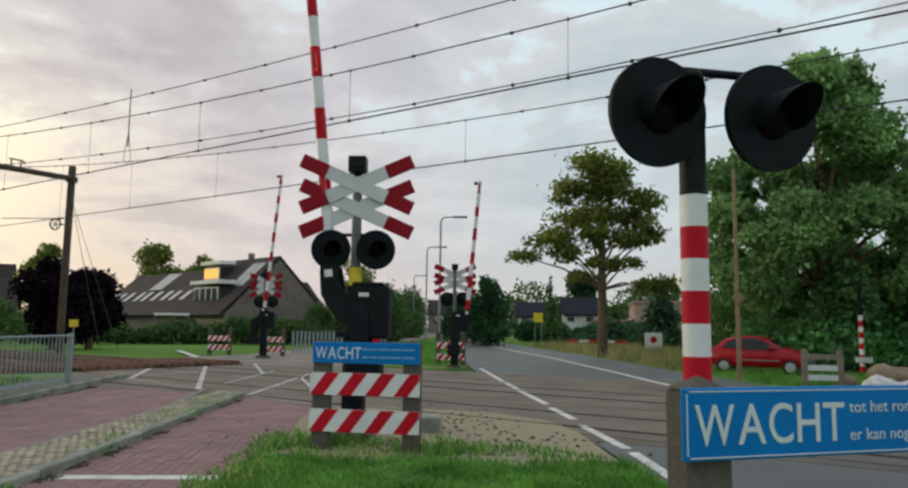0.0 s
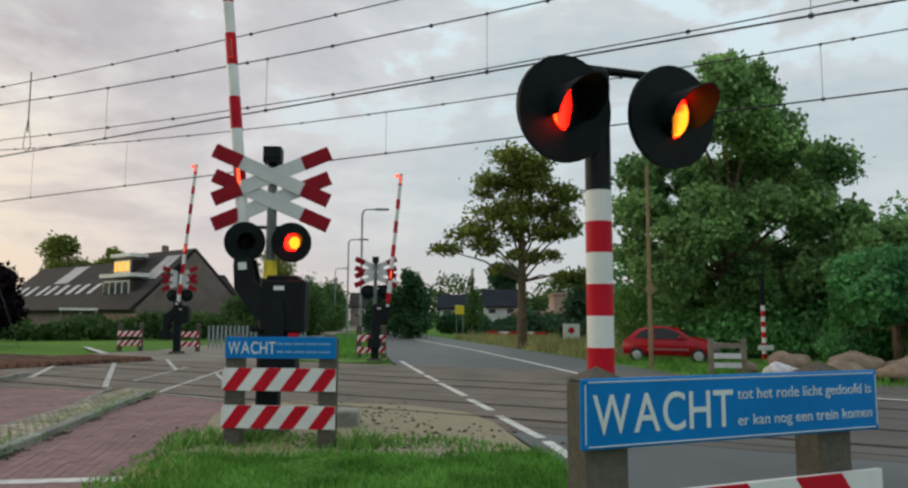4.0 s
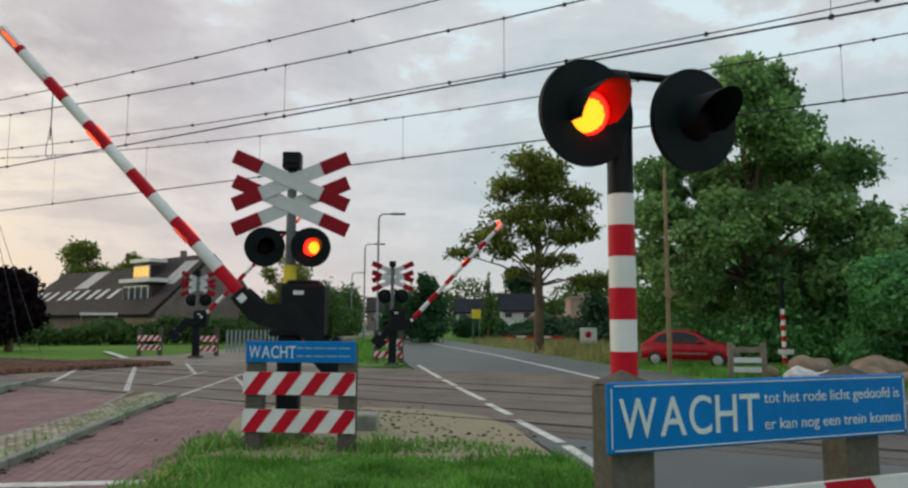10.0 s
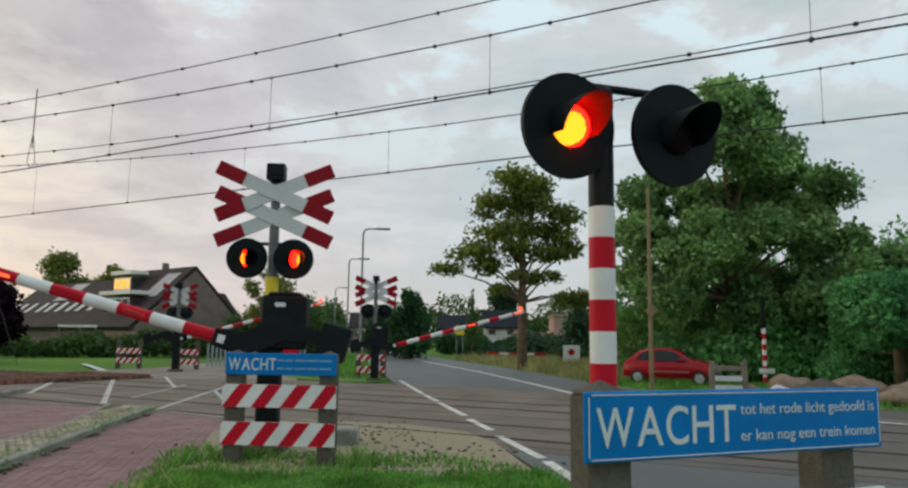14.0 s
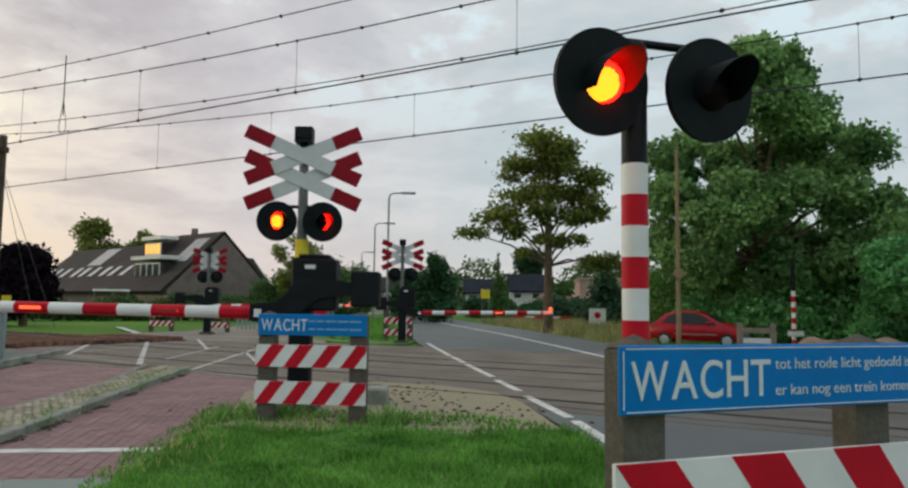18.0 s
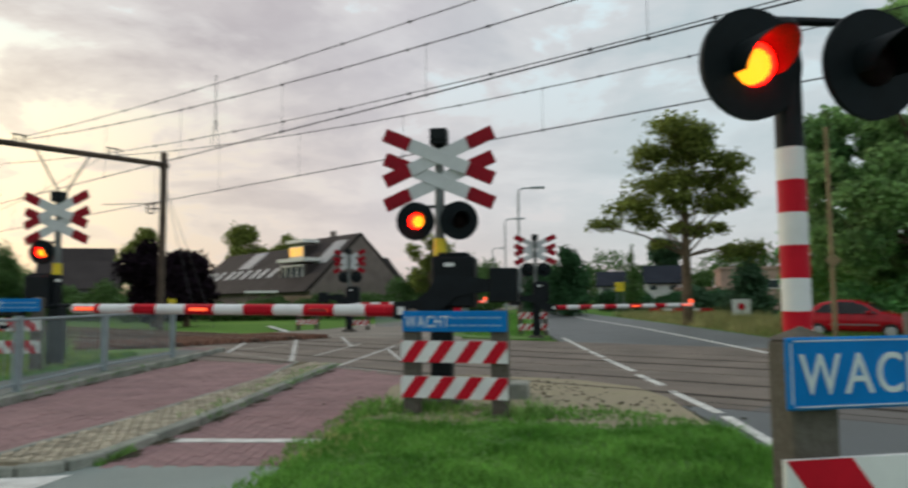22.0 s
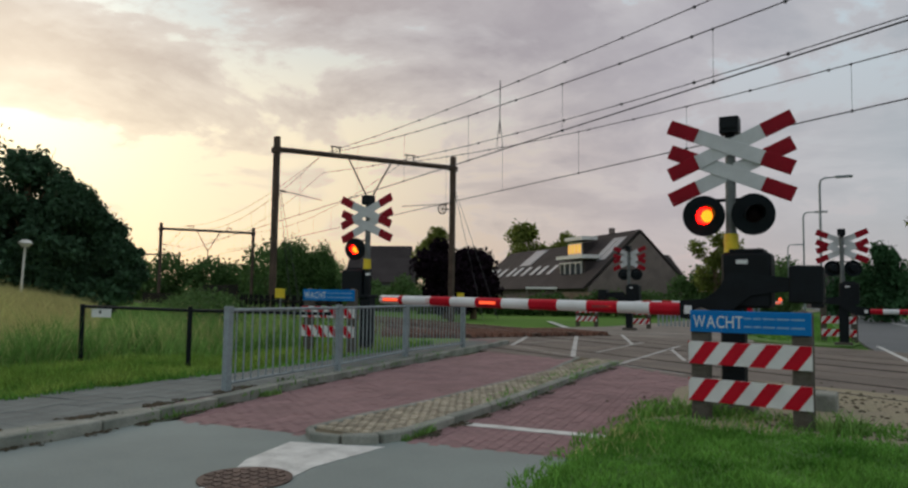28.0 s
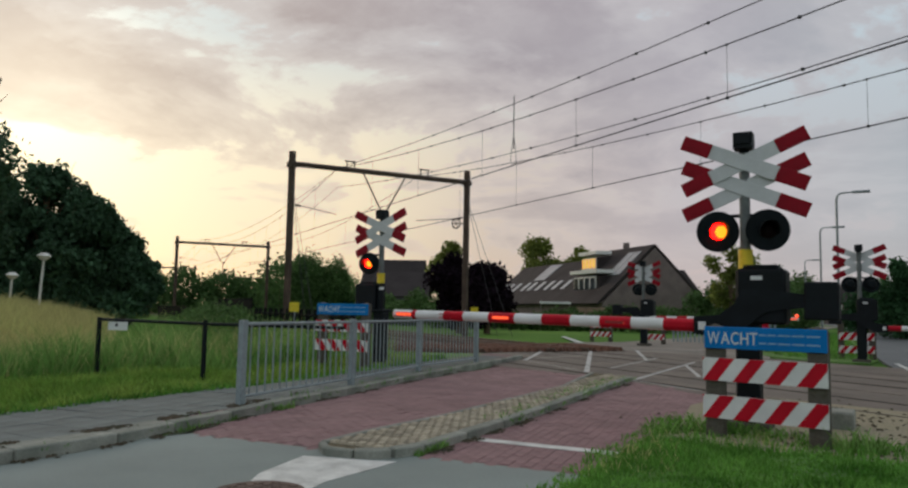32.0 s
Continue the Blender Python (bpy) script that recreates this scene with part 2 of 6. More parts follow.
HAY = mat("dry_grass", (0.64, 0.59, 0.27), 0.8, vary=0.2, scale=0.4, fine=3, bump=0.0, spread=0.25, island=1, second=(0.54, 0.56, 0.23), thin=0.6, spec=0.15)
HAYSOIL = mat("dry_meadow", (0.44, 0.36, 0.16), 0.95, vary=0.3, scale=0.4, fine=6, bump=0.4, second=(0.32, 0.30, 0.10))
WHITE = mat("white_enamel", (0.74, 0.75, 0.73), 0.45, vary=0.08, scale=4, fine=30, bump=0.05, grain=0.08)
WHITEX = mat("grey_white_enamel", (0.58, 0.60, 0.60), 0.5, vary=0.08, scale=4, fine=30, bump=0.05, grain=0.08)
RED = mat("red_enamel", (0.50, 0.007, 0.022), 0.45, vary=0.12, scale=4, fine=30, bump=0.05, grain=0.08, spec=0.15)
DARKRED = mat("dark_red_reflector", (0.26, 0.004, 0.014), 0.4, vary=0.15, scale=5, fine=30, bump=0.05, grain=0.08, spec=0.15)
BLUE = mat("blue_enamel", (0.004, 0.18, 0.52), 0.45, vary=0.08, scale=4, fine=30, bump=0.04, grain=0.08, spec=0.2)
LETTER = mat("pale_lettering", (0.66, 0.72, 0.72), 0.5, vary=0.05, bump=0)
PALE_BLUE = mat("faint_lettering", (0.22, 0.40, 0.58), 0.5, vary=0.05, bump=0)
BLACK = mat("black_steel", (0.005, 0.008, 0.010), 0.55, vary=0.3, scale=5, fine=40, bump=0.08, spec=0.2)
DISC = mat("black_backboard", (0.005, 0.009, 0.011), 0.6, vary=0.3, scale=4, fine=30, bump=0.05, spec=0.15)
GALV = mat("galvanised_steel", (0.27, 0.30, 0.31), 0.5, metal=0.5, vary=0.15, scale=6, fine=30, bump=0.1)
MAST_GREY = mat("dull_mast_steel", (0.15, 0.165, 0.16), 0.6, metal=0.3, vary=0.2, scale=5, fine=30, bump=0.1)
RAIL_GREY = mat("grey_painted_steel", (0.26, 0.31, 0.32), 0.5, vary=0.12, scale=5, fine=30, bump=0.05)
CONCRETE = mat("weathered_concrete", (0.20, 0.185, 0.155), 0.95, vary=0.4, scale=6, fine=35, bump=0.5, second=(0.10, 0.088, 0.068), spec=0.2)
RUST = mat("brown_steel", (0.075, 0.05, 0.034), 0.8, vary=0.35, scale=2, fine=30, bump=0.3)
MAT_BROWN = mat("brown_timber", (0.15, 0.068, 0.042), 0.85, vary=0.35, scale=3, fine=25, bump=0.4)
RAIL_STEEL = mat("rail_steel", (0.16, 0.11, 0.085), 0.5, metal=0.5, vary=0.3, scale=3, fine=30, bump=0.2)
BALLAST = mat("ballast", (0.13, 0.095, 0.07), 0.95, vary=0.4, scale=8, fine=30, bump=0.9)
SLEEPER = mat("sleeper", (0.11, 0.07, 0.05), 0.9, vary=0.3, scale=3, bump=0.3)
YELLOW = mat("yellow_enamel", (0.75, 0.58, 0.02), 0.5, vary=0.1, bump=0.05)
BARK = mat("bark", (0.12, 0.085, 0.05), 0.95, vary=0.35, scale=3, fine=20, bump=0.8)
LEAF = mat("leaf", (0.12, 0.38, 0.14), 0.6, vary=0.45, scale=0.45, fine=3, bump=0, spread=0.45, island=1, second=(0.19, 0.46, 0.16), thin=0.45, spec=0.15)
LEAF_BROAD = mat("broad_leaf", (0.155, 0.35, 0.12), 0.55, vary=0.45, scale=0.4, fine=3, bump=0, spread=0.5, island=1, second=(0.37, 0.57, 0.21), thin=0.5, spec=0.2)
LEAF_CONIFER = mat("conifer_leaf", (0.045, 0.11, 0.045), 0.7, vary=0.35, scale=0.4, fine=3, bump=0, spread=0.35, island=1, thin=0.2, spec=0.1)
OLIVE_GRASS = mat("olive_grass", (0.27, 0.31, 0.11), 0.8, vary=0.3, scale=0.4, fine=3, bump=0.0, spread=0.35, island=1, second=(0.44, 0.40, 0.19), thin=0.5, spec=0.15)
LEAF_OLIVE = mat("olive_leaf", (0.15, 0.20, 0.045), 0.6, vary=0.35, scale=0.5, fine=3, bump=0, spread=0.4, island=1, second=(0.26, 0.30, 0.07), thin=0.45, spec=0.15)
LEAF_SHADE = mat("shade_leaf", (0.15, 0.34, 0.12), 0.7, vary=0.4, scale=0.4, fine=3, bump=0, spread=0.4, island=1, thin=0.3, spec=0.15)
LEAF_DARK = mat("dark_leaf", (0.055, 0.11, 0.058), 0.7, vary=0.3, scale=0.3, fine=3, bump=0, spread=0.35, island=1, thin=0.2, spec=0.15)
LEAF_PURPLE = mat("copper_leaf", (0.016, 0.010, 0.015), 0.85, vary=0.3, scale=0.3, fine=3, bump=0, spread=0.35, island=1, spec=0.03)
LEAF_HEDGE = mat("hedge_leaf", (0.13, 0.30, 0.06), 0.6, vary=0.35, scale=0.6, fine=3, bump=0, spread=0.4, island=1, second=(0.22, 0.38, 0.09), thin=0.4, spec=0.15)
LEAF_FAR = mat("far_leaf", (0.095, 0.185, 0.055), 0.7, vary=0.3, scale=0.15, fine=2, bump=0, spread=0.3, island=1, second=(0.11, 0.19, 0.06), thin=0.3, spec=0.15)
TILE = mat("roof_tile", (0.042, 0.035, 0.034), 0.75, vary=0.2, scale=0.5, fine=12, bump=0.2, spec=0.15)
HOUSE_BRICK = mat("house_brick", (0.19, 0.15, 0.135), 0.9, vary=0.2, scale=0.8, fine=14, bump=0.2)
PINK_BRICK = mat("pink_brick", (0.38, 0.26, 0.21), 0.9, vary=0.15, scale=0.8, fine=10, bump=0.2)
FRAME_WHITE = mat("window_frame_white", (0.78, 0.77, 0.72), 0.6, vary=0.08, bump=0)
PANE = mat("window_pane", (0.05, 0.06, 0.07), 0.08, vary=0.1, bump=0, spec=0.8)
SKYLIGHT = mat("skylight_glass", (0.55, 0.56, 0.55), 0.15, vary=0.05, bump=0, spec=0.9)
SOLAR = mat("solar_panel", (0.33, 0.34, 0.34), 0.25, vary=0.1, bump=0, spec=0.8)
LIT_ROOM = mat("lamplit_window", (1.0, 0.50, 0.07), 0.4, vary=0.3, scale=2.0, fine=5, bump=0, emit=0.75)
CAR_RED = mat("car_paint_red", (0.34, 0.003, 0.012), 0.22, vary=0.05, scale=1, fine=4, bump=0, spec=0.3)
GLASS_DARK = mat("car_glass", (0.012, 0.014, 0.016), 0.06, vary=0.1, bump=0, spec=0.8)
RUBBER = mat("rubber", (0.014, 0.014, 0.015), 0.85, vary=0.2, bump=0.1)
SILVER = mat("silver_paint", (0.42, 0.43, 0.44), 0.35, metal=0.4, vary=0.1, bump=0)
GREY_BUMPER = mat("grey_plastic", (0.18, 0.17, 0.17), 0.7, vary=0.1, bump=0.05)
BAG_WHITE = mat("white_sack", (0.55, 0.53, 0.55), 0.8, vary=0.25, scale=6, fine=20, bump=0.4)
BAG_TAN = mat("tan_sack", (0.23, 0.17, 0.12), 0.85, vary=0.3, scale=3, fine=20, bump=0.5)
LENS_OFF = mat("dark_lens", (0.008, 0.003, 0.003), 0.5, vary=0.2, scale=9, fine=30, bump=0.05, spec=0.1)
LENS_ON = mat("lit_lens", (1.0, 0.30, 0.012), 0.4, vary=0.25, scale=18, fine=60, bump=0, emit=2.6)
ARM_LAMP_OFF = mat("unlit_arm_lamp", (0.20, 0.01, 0.012), 0.35, vary=0.1, bump=0)
NAVY_ROOF = mat("navy_roof_tile", (0.022, 0.026, 0.036), 0.8, vary=0.2, scale=0.5, fine=12, bump=0.2, spec=0.1)
TAN_PLANK = mat("tan_plank", (0.30, 0.21, 0.13), 0.9, vary=0.25, scale=1.5, fine=14, bump=0.3)
LENS_RIM = mat("lit_red_lens", (1.0, 0.0012, 0.0008), 0.4, vary=0.1, bump=0, emit=24.0)
ARM_LAMP = mat("arm_lamp", (1.0, 0.10, 0.03), 0.4, vary=0.1, bump=0, emit=1.6)
WIRE = mat("overhead_wire", (0.02, 0.02, 0.022), 0.6, vary=0.1, bump=0)
MUD = mat("dark_earth", (0.035, 0.028, 0.02), 0.95, vary=0.3, scale=4, bump=0.5)
FENCE_DARK = mat("tarred_wood", (0.012, 0.014, 0.012), 0.95, vary=0.3, scale=4, bump=0.4, spec=0.1)
WOOD = mat("grey_wood", (0.19, 0.165, 0.125), 0.9, vary=0.3, scale=3, fine=25, bump=0.4)
TAN_POLE = mat("tan_post", (0.24, 0.18, 0.09), 0.8, vary=0.2, scale=3, bump=0.2)
IRON = mat("cast_iron", (0.11, 0.075, 0.06), 0.7, metal=0.3, vary=0.3, scale=6, fine=30, bump=0.5)


# ---------------------------------------------------------------- building helpers
def part(name, bm, material, parent=None, label="", smooth=False):
    me = bpy.data.meshes.new(name)
    bm.to_mesh(me)
    bm.free()
    me.materials.append(material)
    if smooth:
        for p in me.polygons:
            p.use_smooth = True
    ob = new(name, me)
    ob.parent = parent
    if label:
        ob["label"] = label
    return ob


def thing(name, label, category, m=None, group="", kind=""):
    ob = new(name)
    ob.matrix_basis = m or Matrix()
    return tagged(ob, label, category, group, kind)


def box(bm, c, s, m=None, bev=0.0):
    r = bmesh.ops.create_cube(bm, size=1.0)
    vs = r["verts"]
    bmesh.ops.scale(bm, vec=s, verts=vs)
    if bev:
        es = list({e for v in vs for e in v.link_edges})
        out = bmesh.ops.bevel(bm, geom=es, offset=bev, segments=1, affect="EDGES", profile=0.5)
        vs = list({v for f in out["faces"] for v in f.verts} | {v for v in vs if v.is_valid})
    bmesh.ops.translate(bm, vec=c, verts=vs)
    if m is not None:
        bmesh.ops.transform(bm, matrix=m, verts=vs)
    return bm


def tube(bm, p0, p1, r0, r1=None, seg=12, caps=True):
    p0, p1 = Vector(p0), Vector(p1)
    d = p1 - p0
    q = d.to_track_quat("Z", "Y").to_matrix().to_4x4()
    bmesh.ops.create_cone(bm, cap_ends=caps, segments=seg, radius1=r0, radius2=r0 if r1 is None else r1, depth=d.length, matrix=Matrix.Translation((p0 + p1) / 2) @ q)
    return bm


def ball(bm, c, s, u=12, v=8, m=None):
    mm = Matrix.Translation(c) @ (m or Matrix()) @ Matrix.Diagonal((*s, 1))
    bmesh.ops.create_uvsphere(bm, u_segments=u, v_segments=v, radius=1.0, matrix=mm)
    return bm


def prism(bm, pts, z0, z1, m=None):
    """A solid from a flat outline in x, y."""
    lo = [bm.verts.new((x, y, z0)) for x, y in pts]
    hi = [bm.verts.new((x, y, z1)) for x, y in pts]
    n = len(pts)
    bm.faces.new(lo[::-1])
    bm.faces.new(hi)
    for i in range(n):
        bm.faces.new((lo[i], lo[(i + 1) % n], hi[(i + 1) % n], hi[i]))
    bmesh.ops.recalc_face_normals(bm, faces=bm.faces)
    if m is not None:
        bmesh.ops.transform(bm, matrix=m, verts=lo + hi)
    return bm


def B():
    return bmesh.new()


def strip(pts, width):
    """The outline of a band of that width along a line of points."""
    left, right = [], []
    for i, p in enumerate(pts):
        a, b = Vector(pts[max(i - 1, 0)]), Vector(pts[min(i + 1, len(pts) - 1)])
        d = (b - a).normalized()
        o = Vector((-d.y, d.x)) * width / 2
        left.append(tuple(Vector(p) + o))
        right.append(tuple(Vector(p) - o))
    return left + right[::-1]


def structure(name, bm, material, label, category="", parent=None):
    return tagged(part(name, bm, material, parent), label, category or name.replace("_", " "), kind="structure")


def inside(x, y, poly):
    hit = False
    for (x0, y0), (x1, y1) in zip(poly, poly[1:] + poly[:1]):
        if (y0 > y) != (y1 > y) and x < (x1 - x0) * (y - y0) / (y1 - y0) + x0:
            hit = not hit
    return hit


def quads_mesh(name, verts, faces, material, parent=None, label=""):
    me = bpy.data.meshes.new(name)
    me.from_pydata(verts, [], faces)
    me.materials.append(material)
    ob = new(name, me)
    ob.parent = parent
    if label:
        ob["label"] = label
    return ob


def leaves(rng, clumps, count, size, shell=0.55):
    """Leaf blades strewn through ellipsoid clumps (centre, radii), denser towards their skins."""
    vol = np.array([r[0] * r[1] * r[2] for _, r in clumps]) ** 0.75
    pick = rng.choice(len(clumps), count, p=vol / vol.sum())
    c = np.array([list(k) for k, _ in clumps])[pick]
    r = np.array([list(k) for _, k in clumps])[pick]
    d = rng.normal(size=(count, 3))
    d /= np.linalg.norm(d, axis=1)[:, None]
    k = np.abs(rng.normal(0.78, 0.14 + 0.16 * (1 - shell), count))
    p = c + d * r * k[:, None]
    u = rng.normal(size=(count, 3))
    u /= np.linalg.norm(u, axis=1)[:, None]
    w = np.cross(u, rng.normal(size=(count, 3)))
    w /= np.linalg.norm(w, axis=1)[:, None]
    s = (size * (0.6 + 0.8 * rng.random(count)))[:, None]
    a, b = u * s, w * s * 0.55
    v = np.stack([p - a, p + b, p + a, p - b], 1).reshape(-1, 3)
    f = np.arange(count * 4).reshape(-1, 4)
    return v.tolist(), f.tolist()


def limb(bm, pts, r0, r1, seg=8):
    """One bent tube through the points, tapering from r0 to r1."""
    pts = [Vector(p) for p in pts]
    rings, n = [], len(pts) - 1
    for i, p in enumerate(pts):
        d = (pts[min(i + 1, n)] - pts[max(i - 1, 0)]).normalized()
        u = d.orthogonal().normalized() if i == 0 else (u - d * u.dot(d)).normalized()
        w = d.cross(u)
        r = r0 + (r1 - r0) * i / n
        rings.append([bm.verts.new(p + (u * math.cos(6.2832 * k / seg) + w * math.sin(6.2832 * k / seg)) * r) for k in range(seg)])
    for a, b in zip(rings, rings[1:]):
        for k in range(seg):
            bm.faces.new((a[k], a[(k + 1) % seg], b[(k + 1) % seg], b[k]))
    bm.faces.new(rings[0][::-1])
    bm.faces.new(rings[-1])
    return bm


def finer(clumps, k, seed, share=0.68, out=0.62):
    """Each clump broken into k smaller ones round its skin, for light and dark among the boughs."""
    g = np.random.default_rng(seed)
    got = []
    for x, y, z, a, b, c in clumps:
        for _ in range(k):
            d = g.normal(size=3)
            d /= np.linalg.norm(d)
            q = share * (0.7 + 0.6 * g.random())
            got.append((x + d[0] * a * out, y + d[1] * b * out, z + d[2] * c * out, a * q, b * q, c * q))
    return got


def tree(name, label, base, trunk_h, trunk_r, clumps, count, size, leaf, seed, limbs=True, shell=0.5, lean=(0, 0), fine=0):
    """Trunk and limbs from base; clumps are (dx, dy, z, rx, ry, rz) from the base."""
    rng = np.random.default_rng(seed)
    t = thing(name, label, "tree", Matrix.Translation(base))
    bm = B()
    top = Vector((lean[0], lean[1], trunk_h))
    limb(bm, [(0, 0, -0.1), (lean[0] * 0.2, lean[1] * 0.2, trunk_h * 0.3), (lean[0] * 0.6, lean[1] * 0.6, trunk_h * 0.7), top], trunk_r * 1.25, trunk_r * 0.6, 12)
    if limbs:
        for dx, dy, z, rx, ry, rz in clumps:
            end = Vector((dx, dy, z))
            start = top * min(1.0, max(0.45, z / trunk_h * 0.62))
            mid = start.lerp(end, 0.5) + Vector((0, 0, 0.25))
            limb(bm, [start, mid, end], trunk_r * 0.32, trunk_r * 0.08, 6)
            for _ in range(3):
                tip = end + Vector(rng.normal(size=3)) * Vector((rx, ry, rz)).length * 0.35
                limb(bm, [mid.lerp(end, 0.6), tip], trunk_r * 0.1, trunk_r * 0.03, 5)
    part("trunk", bm, BARK, t, "brown bark trunk and limbs")
    if fine:
        clumps = finer(clumps, fine, seed)
    v, f = leaves(rng, [((c[0], c[1], c[2]), c[3:]) for c in clumps], count, size, shell)
    quads_mesh("crown", v, f, leaf, t)
    return t


# ---------------------------------------------------------------- ground and paving
def flat(name, pts, z0, z1, material, label, category=""):
    return structure(name, prism(B(), pts, z0, z1), material, label, category)


gb = B()
bmesh.ops.create_grid(gb, x_segments=2, y_segments=2, size=2500)
bmesh.ops.translate(gb, vec=(0, 0, -0.06), verts=gb.verts)
structure("ground", gb, FIELD, "green meadow ground reaching the horizon")

ROAD = [(2.6, -8), (2.3, 0), (2.05, 4), (1.78, 7.2), (1.3, 11.7), (0.4, 19.6), (-0.25, 26), (-1.2, 40), (-2.6, 67), (-8, 130), (-40, 320), (-34, 322), (-3, 130), (1.6, 75), (3.4, 57), (5.5, 40), (6.5, 30), (6.9, 25), (7.7, 17.5), (9.2, 15.4), (12, 14.0), (30, 6), (60, -8)]
flat("road", ROAD, -0.06, 0.0, ASPHALT, "dark grey asphalt road leading over the crossing", "road")
# red cycle track: two lanes with an island between
CYCLE = [(-2.15, 5.8), (-2.3, 7.8), (-2.3, 9.6), (-2.25, 10.6), (-2.9, 13.4), (-4.6, 14.7), (-5.9, 15.9), (-8.6, 18.4), (-8.25, 16.0), (-7.73, 11.16), (-7.3, 9.0), (-6.75, 6.3), (-6.38, 5.23), (-4.73, 5.38), (-3.76, 5.66)]
flat("cycle_track", CYCLE, -0.06, -0.0025, JOINT, "cycle track bedding of sand between red pavers", "cycle track")
SIDE = [(-6.38, 5.23), (-4.73, 5.38), (-3.76, 5.66), (-2.15, 5.8), (-2.05, 3.0), (-1.6, 0.3), (-1.0, -5), (-7.2, -5), (-6.6, 0), (-6.35, 3.0), (-6.36, 4.0), (-6.5, 4.8)]
flat("side_road", SIDE, -0.06, 0.0, PALE_ASPHALT, "pale grey asphalt of the side road", "road")
# crossing deck laid between and beside the rails
DECKP = [tuple(tr(a, n)[:2]) for a, n in ((20.6, 8.6), (20.9, 17.6), (16, 19.6), (3, 20.15), (3, 8.95), (4.5, 8.9), (7.6, 9.1), (11.4, 9.7))]
flat("crossing_deck", DECKP, -0.055, 0.004, DECK, "brown worn asphalt deck of the level crossing", "crossing deck")
ROAD_DECKP = [tuple(tr(a, n)[:2]) for a, n in ((3, 20.15), (1, 20.2), (-9, 17.4), (-9, 9.0), (3, 8.95))]
flat("road_deck", ROAD_DECKP, -0.055, 0.004, ROAD_DECK, "grey-brown asphalt where the road crosses the tracks", "crossing deck")
FARPATH = [(-2.9, 22), (-9.8, 26), (-12.5, 31), (-11.0, 34), (-9.5, 60), (-9.0, 120), (-6.5, 120), (-6.6, 60), (-6.4, 34), (-3.6, 27)]
flat("far_cycle_track", FARPATH, -0.06, -0.002, TAN_PATH, "pale path continuing beyond the tracks", "cycle track")
flat("sandy_apron", [(-0.95, 12.9), (-2.3, 13.2), (-2.6, 11.2), (-2.3, 9.4), (-2.2, 8.3), (-1.75, 7.9), (-1.2, 7.8), (-0.6, 8.0), (0.0, 7.9), (0.6, 7.75), (1.1, 7.95), (1.6, 8.1), (1.45, 10.3), (1.15, 11.5), (0.3, 12.4)], -0.05, 0.008, SAND, "sandy bare soil beside the barrier mast", "soil")
flat("green_verge", [(-2.15, 5.0), (-2.3, 8.2), (-2.18, 8.28), (-1.75, 7.88), (-1.2, 7.78), (-0.6, 7.98), (0.0, 7.88), (0.6, 7.73), (1.1, 7.93), (1.62, 8.1), (1.85, 6.9), (2.15, 3.5), (2.45, 0.2), (2.5, -5), (-0.9, -5), (-1.55, 0.3), (-2.0, 3.0)], -0.05, 0.012, LAWN, "mown grass verge between road and cycle track", "grass")
flat("far_verge", [(-0.4, 27.2), (-0.7, 29), (-1.6, 42), (-3.0, 67), (-6.3, 67), (-6.4, 34), (-3.6, 26.6), (-2.2, 25.0), (-0.6, 25.0)], -0.05, 0.01, LAWN, "grass strip between road and far path", "grass")
flat("right_verge", [(7.0, 25), (6.6, 30), (5.6, 40), (3.6, 57), (20, 62), (34, 20), (30, 7), (12, 14.3), (9.3, 15.7), (7.85, 17.6)], -0.055, -0.01, LAWN, "grass verge along the road", "grass")
WALKP = [(-7.0, -5), (-6.75, 0), (-6.55, 3.4), (-6.6, 4.4), (-6.75, 5.2), (-6.9, 6.1), (-7.3, 7.5), (-7.5, 9.0), (-7.9, 11.16), (-8.45, 14.26), (-9.2, 18.9), (-10.3, 19.2), (-9.95, 16.4), (-9.35, 12.86), (-8.8, 9.4), (-8.7, 8.23), (-8.78, 6.9), (-8.63, 5.5), (-8.5, 4.4), (-8.4, 2), (-8.8, -5)]
walk_way = flat("pavement", WALKP, -0.05, 0.088, JOINT, "grey flagged pavement along the cycle track", "pavement")
flat("left_verge", [(-8.9, -5), (-8.45, 2), (-8.55, 4.4), (-8.7, 5.5), (-8.85, 6.9), (-8.78, 8.2), (-8.88, 9.4), (-9.43, 12.9), (-10.03, 16.4), (-10.4, 19.2), (-14.5, 17.6), (-16, 14), (-14, 4), (-14, -5)], -0.05, 0.07, LAWN, "long green grass beside the pavement", "grass")

# dry meadow bank and ditch on the sunset side
def bank_z(x, y):
    u = min(1.0, max(0.0, (-15.0 - x) / 42))
    w = min(1.0, max(0.0, (y + 6) / (15.5 + 31 * u)))
    return -0.08 + 1.2 * math.sin(min(1.0, u * 2.6) * math.pi / 2) * (1 - max(0.0, (w - 0.80) / 0.20)) ** 0.7


bm = B()
bmesh.ops.create_grid(bm, x_segments=40, y_segments=30, size=0.5)
for v in bm.verts:
    u, w = v.co.x + 0.5, v.co.y + 0.5
    x, y = -15.0 - 42 * u, -6 + w * (15.5 + 31 * u)
    v.co = Vector((x, y, bank_z(x, y) + 0.06 * noise.noise((x * 0.3, y * 0.3, 0))))
structure("meadow_bank", bm, HAYSOIL, "bank of dry yellow meadow grass", "meadow")


